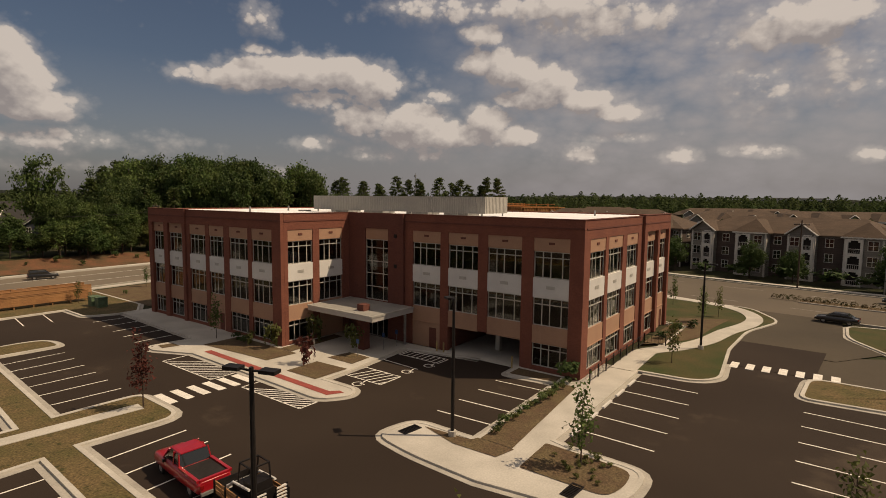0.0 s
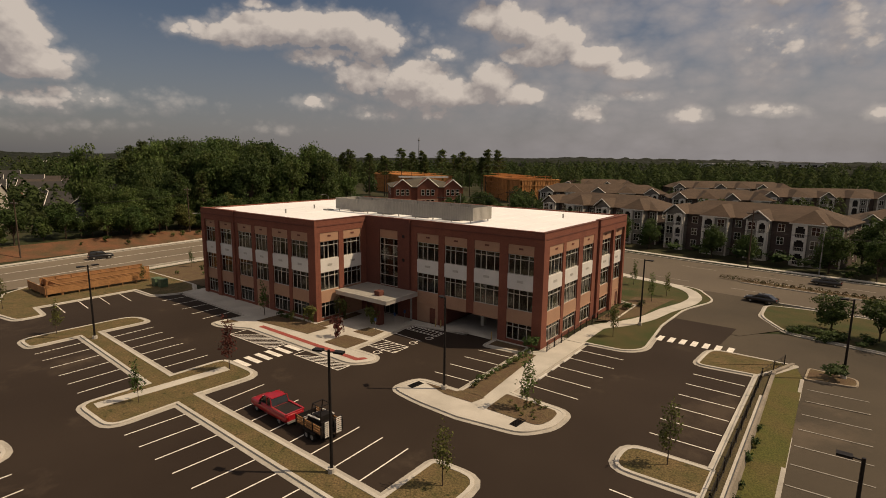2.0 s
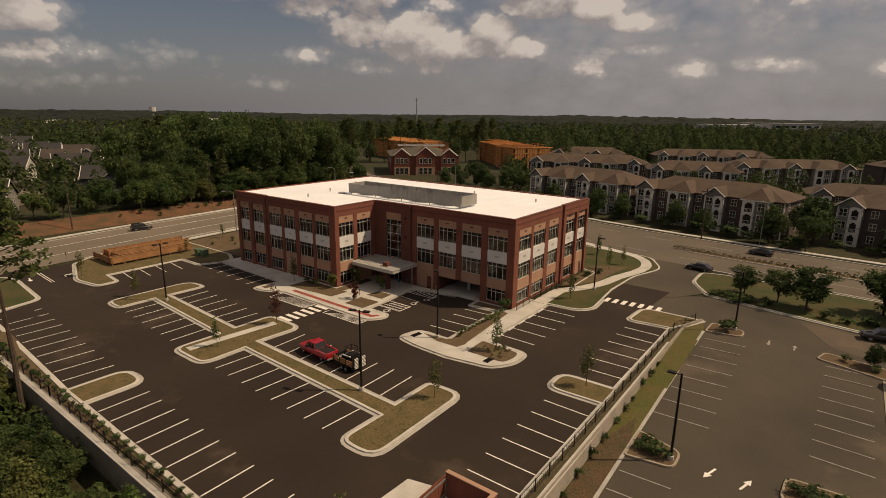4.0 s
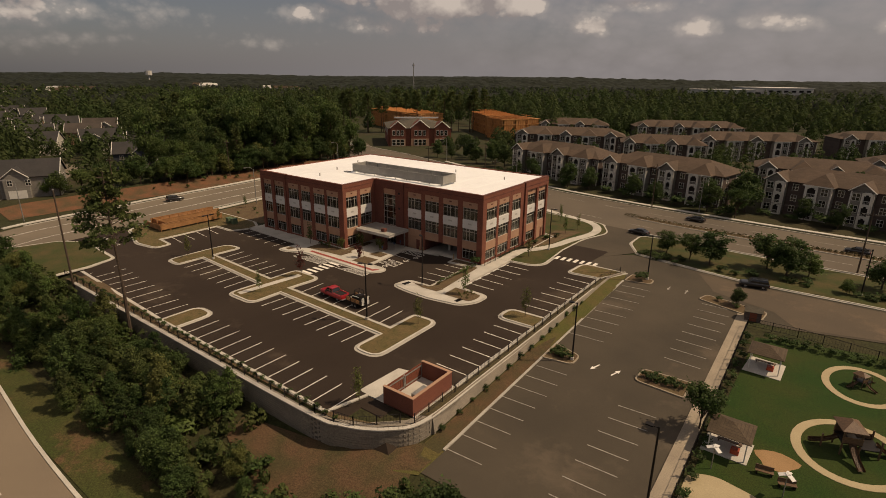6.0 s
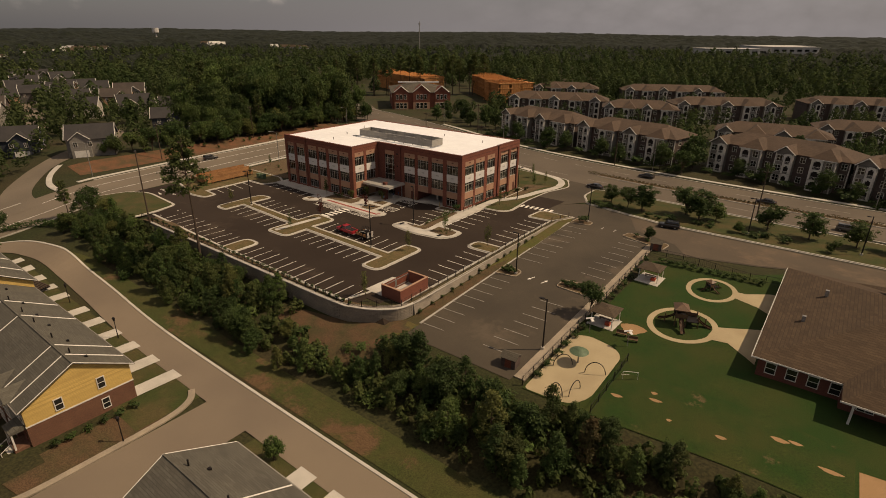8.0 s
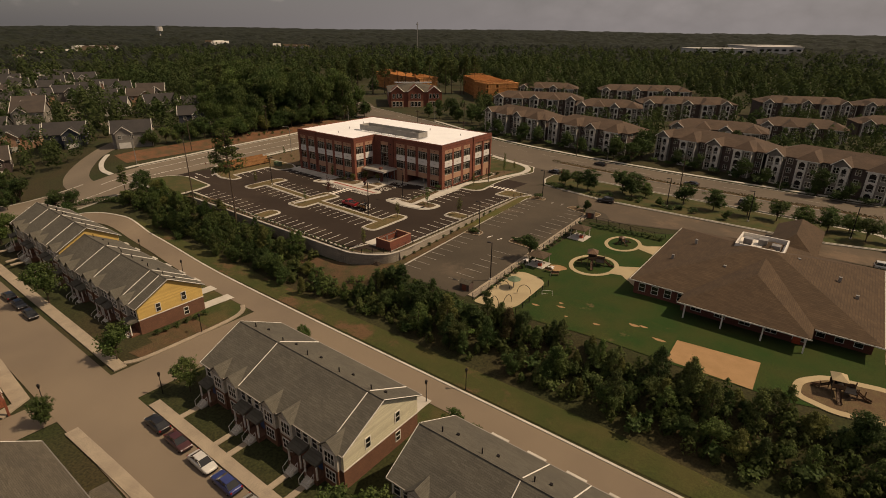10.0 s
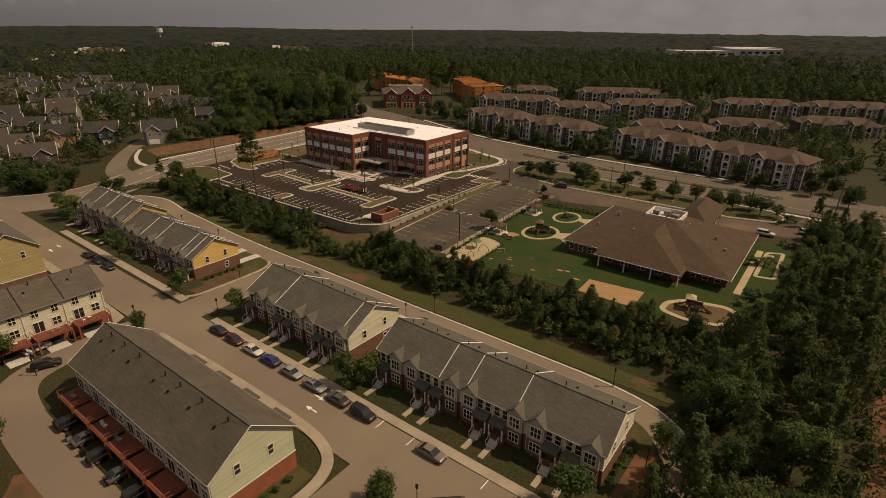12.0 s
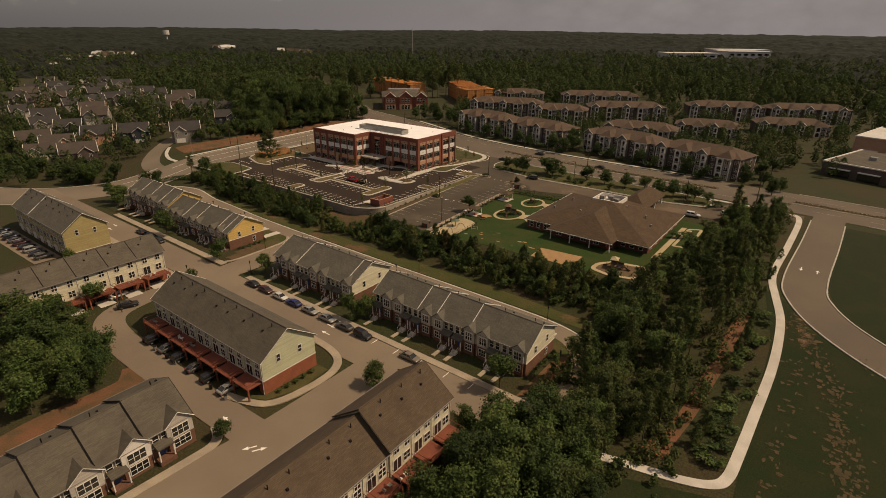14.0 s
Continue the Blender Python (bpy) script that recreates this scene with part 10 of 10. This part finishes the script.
def cabin_mesh(kind):
    """Glass house and roof as two meshes."""
    g, r = bmesh.new(), bmesh.new()
    if kind == "pickup":
        S = [(-0.62, 0.86, 1.1, 0.02), (-0.40, 0.80, 1.1, 0.70), (0.72, 0.80, 1.1, 0.70), (1.45, 0.86, 1.1, 0.02)]
    elif kind == "suv":
        S = [(-2.2, 0.82, 1.02, 0.02), (-1.95, 0.74, 1.02, 0.66), (0.35, 0.74, 1.02, 0.66), (1.1, 0.82, 1.0, 0.02)]
    else:
        S = [(-1.9, 0.80, 0.92, 0.02), (-1.05, 0.68, 0.92, 0.48), (0.25, 0.68, 0.92, 0.48), (1.15, 0.80, 0.9, 0.02)]
    loft(g, [(x, [(w + 0.05 * (h < 0.1), z), (w + 0.03 * (h > 0.1), z + h * 0.5 + 0.005), (w - 0.06 * (h > 0.1), z + h * 0.93 + 0.008), (w * 0.8, z + h + 0.012)]) for x, w, z, h in S])
    x0, x1 = S[1][0], S[2][0]
    w, z, h = S[1][1], S[1][2], S[1][3]
    loft(r, [(x0 - 0.06, [(w - 0.10, z + h - 0.02), (w - 0.12, z + h + 0.02), (w * 0.7, z + h + 0.035)]), ((x0 + x1) / 2, [(w - 0.03, z + h - 0.06), (w - 0.08, z + h + 0.03), (w * 0.7, z + h + 0.06)]), (x1 + 0.06, [(w - 0.10, z + h - 0.02), (w - 0.12, z + h + 0.02), (w * 0.7, z + h + 0.035)])])
    pil = []
    for s in (-1, 1):
        for xx, lean in ((x0, S[0][0]), (x1, S[3][0])):
            tube(r, [(lean * 0.92 + xx * 0.08, s * (w + 0.075), z + 0.02), (xx, s * (w + 0.0), z + h)], 0.045, 0.045, 4)
        tube(r, [((x0 + x1) / 2, s * (w + 0.06), z), ((x0 + x1) / 2, s * (w - 0.01), z + h)], 0.045, 0.045, 4)
    a, b_ = bpy.data.meshes.new("cabin_glass"), bpy.data.meshes.new("cabin_roof")
    g.to_mesh(a), g.free(), r.to_mesh(b_), r.free()
    a.materials.append(M["glass"])
    return a, b_


_cars = {}


def vehicle(kind, x, y, heading, paint, label, group="", z=None, category="car"):
    if (kind, paint) not in _cars:
        if kind not in _cars:
            _cars[kind] = body_mesh(kind), *cabin_mesh(kind)
        bd, gl_, rf0 = _cars[kind]
        bd, rf1 = bd.copy(), rf0.copy()
        bd.materials.append(M["car_" + paint]), rf1.materials.append(M["car_" + paint])
        _cars[kind, paint] = bd, gl_, rf1
    bd, gl_, rf1 = _cars[kind, paint]
    zz = (land(x, y) if z is None else z) + 0.03
    root = thing("pickup_truck" if kind == "pickup" else "car", label, category, group, at=T(x, y, zz, heading))
    body = shared("body", bd, root)
    shared("cabin_glass", gl_, root), shared("cabin_roof", rf1, root)
    L = {"pickup": 2.88, "suv": 2.34, "sedan": 2.34}[kind]
    wb = {"pickup": 1.78, "suv": 1.4, "sedan": 1.38}[kind]
    for sx in (-wb, wb):
        for s in (-1, 1):
            wh = shared("wheel", TYRE, root, Matrix.Translation((sx, s * 0.80, 0.33 if kind == "sedan" else 0.36)) @ Matrix.Diagonal((1.1, 1.1, 1.1, 1)) if kind != "sedan" else Matrix.Translation((sx, s * 0.78, 0.33)))
            shared("rim", RIM, wh)
    for s in (-1, 1):
        part("tail_lamp", B((-L - 0.01, -L + 0.12, s * 0.72 - 0.1, s * 0.72 + 0.1, 0.72, 0.92)), "lamp_red", root)
        part("headlamp", B((L - 0.24, L - 0.06, s * 0.64 - 0.14, s * 0.64 + 0.14, 0.60, 0.74)), "lamp_clear", root)
        if kind == "pickup":
            part("mirror", B((0.95, 1.1, s * 1.0 - 0.09, s * 1.0 + 0.09, 1.0, 1.14)), "black_metal", root)
    part("bumper", B((L - 0.1, L + 0.04, -0.75, 0.75, 0.34, 0.5), (-L - 0.05, -L + 0.08, -0.78, 0.78, 0.36, 0.52)), "grey_metal" if kind == "pickup" else "black_metal", root)
    if kind == "pickup":
        part("bed_liner", B((-2.62, -0.72, -0.78, 0.78, 1.0, 1.135)), "dark", root, "black cargo bed")
        bed = part("bed_rail", B((-2.78, -0.62, 0.78, 0.95, 1.08, 1.22), (-2.78, -0.62, -0.95, -0.78, 1.08, 1.22), (-2.82, -2.66, -0.78, 0.78, 0.95, 1.20)), M["car_" + paint], root)
    return root


vehicle("pickup", -10.8, -29.15, 176, "red", "bright red pickup truck parked in a stall with a trailer hitched", category="pickup truck")
# trailer with a small digging machine
tl = thing("utility_trailer", "black trailer with slatted orange sides and upright loading ramps", "trailer", at=T(-5.6, -28.9, 0.02, 176))
part("deck", B((-1.9, 1.6, -0.95, 0.95, 0.55, 0.65)), "black_metal", tl)
for s_ in (-1, 1):
    y = s_ * 0.98
    for k in range(3):
        part("side_board", B((-1.85, 1.55, y - 0.03, y + 0.03, 0.72 + 0.24 * k, 0.88 + 0.24 * k)), "wood", tl)
    for x in (-1.85, -0.7, 0.45, 1.55):
        part("side_post", B((x - 0.04, x + 0.04, y + s_ * 0.032, y + s_ * 0.1, 0.5, 1.45)), "black_metal", tl)
    rp = part("ramp", B((-2.05, -1.98, s_ * 0.55 - 0.34, s_ * 0.55 - 0.28, 0.45, 1.85), (-2.05, -1.98, s_ * 0.55 + 0.28, s_ * 0.55 + 0.34, 0.45, 1.85)), "black_metal", tl, "upright steel loading ramp")
    for k in range(8):
        part("rung", B((-2.05, -1.98, s_ * 0.55 - 0.28, s_ * 0.55 + 0.28, 0.52 + 0.17 * k, 0.58 + 0.17 * k)), "trim", rp)
part("headboard", B((1.55, 1.62, -0.95, 0.95, 0.65, 1.3)), "black_metal", tl)
bm = bmesh.new()
tube(bm, [(1.6, 0.5, 0.55), (3.0, 0, 0.5)], 0.06, 0.06, 5)
tube(bm, [(1.6, -0.5, 0.55), (3.0, 0, 0.5)], 0.06, 0.06, 5)
part("drawbar", bm, "black_metal", tl)
for sx in (-0.9, -0.15):
    for s_ in (-1, 1):
        wh = shared("wheel", TYRE, tl, Matrix.Translation((sx, s_ * 1.18, 0.33)))
        shared("rim", RIM, wh)
        part("fender", B((sx - 0.4, sx + 0.4, s_ * 1.2 - 0.12, s_ * 1.2 + 0.12, 0.70, 0.75)), "black_metal", tl)
mc = thing("compact_loader", "small black and white compact loader standing on the trailer", "loader", at=T(-5.3, -28.9, 0.67, 176))
part("chassis", B((-1.0, 0.9, -0.6, 0.6, 0.25, 0.8), (-0.9, -0.1, -0.55, 0.55, 0.8, 1.25)), "black_metal", mc)
part("track", B((-1.1, 1.0, 0.55, 0.8, 0.0, 0.5)), "cable", mc)
part("track", B((-1.1, 1.0, -0.8, -0.55, 0.0, 0.5)), "cable", mc)
bm = bmesh.new()
for s in (-1, 1):
    tube(bm, [(-0.8, s * 0.5, 1.2), (-0.7, s * 0.5, 2.0), (0.3, s * 0.5, 2.0), (0.5, s * 0.5, 0.9)], 0.05, 0.05, 5)
tube(bm, [(-0.7, -0.5, 2.0), (-0.7, 0.5, 2.0)], 0.05, 0.05, 5)
tube(bm, [(0.3, -0.5, 2.0), (0.3, 0.5, 2.0)], 0.05, 0.05, 5)
part("roll_cage", bm, "black_metal", mc)
bm = bmesh.new()
for s in (-1, 1):
    tube(bm, [(-0.9, s * 0.7, 1.1), (0.6, s * 0.72, 1.0), (1.3, s * 0.7, 0.4)], 0.07, 0.06, 5)
part("lift_arm", bm, "white_panel", mc)
part("bucket", B((1.2, 1.7, -0.75, 0.75, 0.1, 0.16), (1.2, 1.26, -0.75, 0.75, 0.16, 0.6)), "white_panel", mc)

# parked and driving cars, standing as they are seen most of the time
for i, (x, k, p, lb) in enumerate(((30.6, "sedan", "black", "black sedan"), (36.3, "sedan", "maroon", "dark maroon sedan"), (42.4, "sedan", "white", "white sedan"), (47.8, "sedan", "blue", "dark blue sedan"), (54.0, "sedan", "silver", "silver sedan"),
                                   (60.2, "sedan", "silver", "silver sedan"), (66.0, "sedan", "grey", "dark grey sedan"), (71.9, "suv", "black", "black sport utility car"), (85.9, "sedan", "tan", "grey-brown sedan"),
                                   (-31.5, "sedan", "black", "black sedan"), (-25.6, "sedan", "black", "black sedan"), (-19.4, "sedan", "black", "black sedan"))):
    vehicle(k, x, -105.6, 0 if i % 3 else 180, p, lb + " parked along the kerb before the terraces", "cars along the kerb")
for x, y, h, k, p, lb in ((18.0, 42.2, 172, "sedan", "black", "black car waiting at the car park exit"), (45.4, 20.6, 190, "suv", "black", "black car parked on the old drive"), (60.4, 56.8, 175, "sedan", "black", "dark car driving on the main road"), (79, 44.4, 0, "suv", "grey", "dark grey car on the main road"), (-101, -9, 80, "suv", "black", "black car on the west road"),
                          (26, 64, 176, "sedan", "black", "dark car driving on the main road"), (9.6, -130.6, -80, "sedan", "white", "white car behind the cream terrace"), (17.0, -131.5, 70, "suv", "black", "dark car on the rear lane"), (92.4, -139.4, 95, "sedan", "white", "white car beside the brown-roofed terrace"),
                          (111.6, 12.4, 5, "suv", "white", "white van-like car by the nursery"), (121.0, 21.0, 30, "suv", "white", "white car by the nursery drive"), (-130, -36, 40, "sedan", "grey", "grey car in the cul-de-sac")):
    vehicle(k, x, y, h, p, lb, z=land(x, y) + 0.02)
for i in range(9):
    vehicle("sedan" if i % 2 else "suv", -33 - 4.3 * i, -133.0 - 0.1 * i, 90, ("grey", "black", "silver", "black", "maroon")[i % 5], "car parked nose-in behind the olive terrace", "cars behind the terrace")
for i, x in enumerate((37.5, 43, 48.6, 54.2, 59.6, 65.4)):
    vehicle("sedan" if i % 2 else "suv", x, -134.6, 90, ("black", "grey", "black", "grey", "black", "silver")[i], "car parked below a deck of the sage terrace", "cars below the decks")
for i in range(6):
    vehicle("sedan" if i % 3 else "suv", -174 + 3.4 * i, 112 - 0.9 * i + (i % 2) * 9, 75, ("white", "silver", "black", "silver", "red", "white", "grey", "blue")[i], "car in the shop car park", "cars by the shop")
tk = thing("log_trailer", "dark loaded flat trailer on the back lane verge", "trailer", at=T(-45, -79.4, land(-45, -79.4), 10))
part("bed", B((-2.6, 2.6, -1.0, 1.0, 0.6, 0.75)), "black_metal", tk)
bm = bmesh.new()
for i in range(5):
    tube(bm, [(-2.5, -0.8 + 0.4 * i, 0.95), (2.5, -0.8 + 0.4 * i, 0.95)], 0.2, 0.18, 7)
part("load", bm, "bark", tk)
for sx in (-1.2, 1.2):
    for s in (-1, 1):
        shared("wheel", TYRE, tk, Matrix.Translation((sx, s * 1.0, 0.33)))
# bins on the rear lane
for i in range(8):
    wb_ = thing("wheeled_bin", "dark plastic wheeled bin on the rear lane", "wheeled bin", "wheeled bins", at=T(36 + 4.4 * i + (i % 3) * 0.6, -136.6, land(40, -136.6), 10 * i))
    part("bin_body", P([(-0.25, -0.3), (0.25, -0.3), (0.28, 0.3), (-0.28, 0.3)], 0.05, 1.0), "grey_metal" if i % 2 else "black_metal", wb_)
    part("bin_lid", B((-0.3, 0.3, -0.34, 0.34, 1.0, 1.06)), "black_metal", wb_)
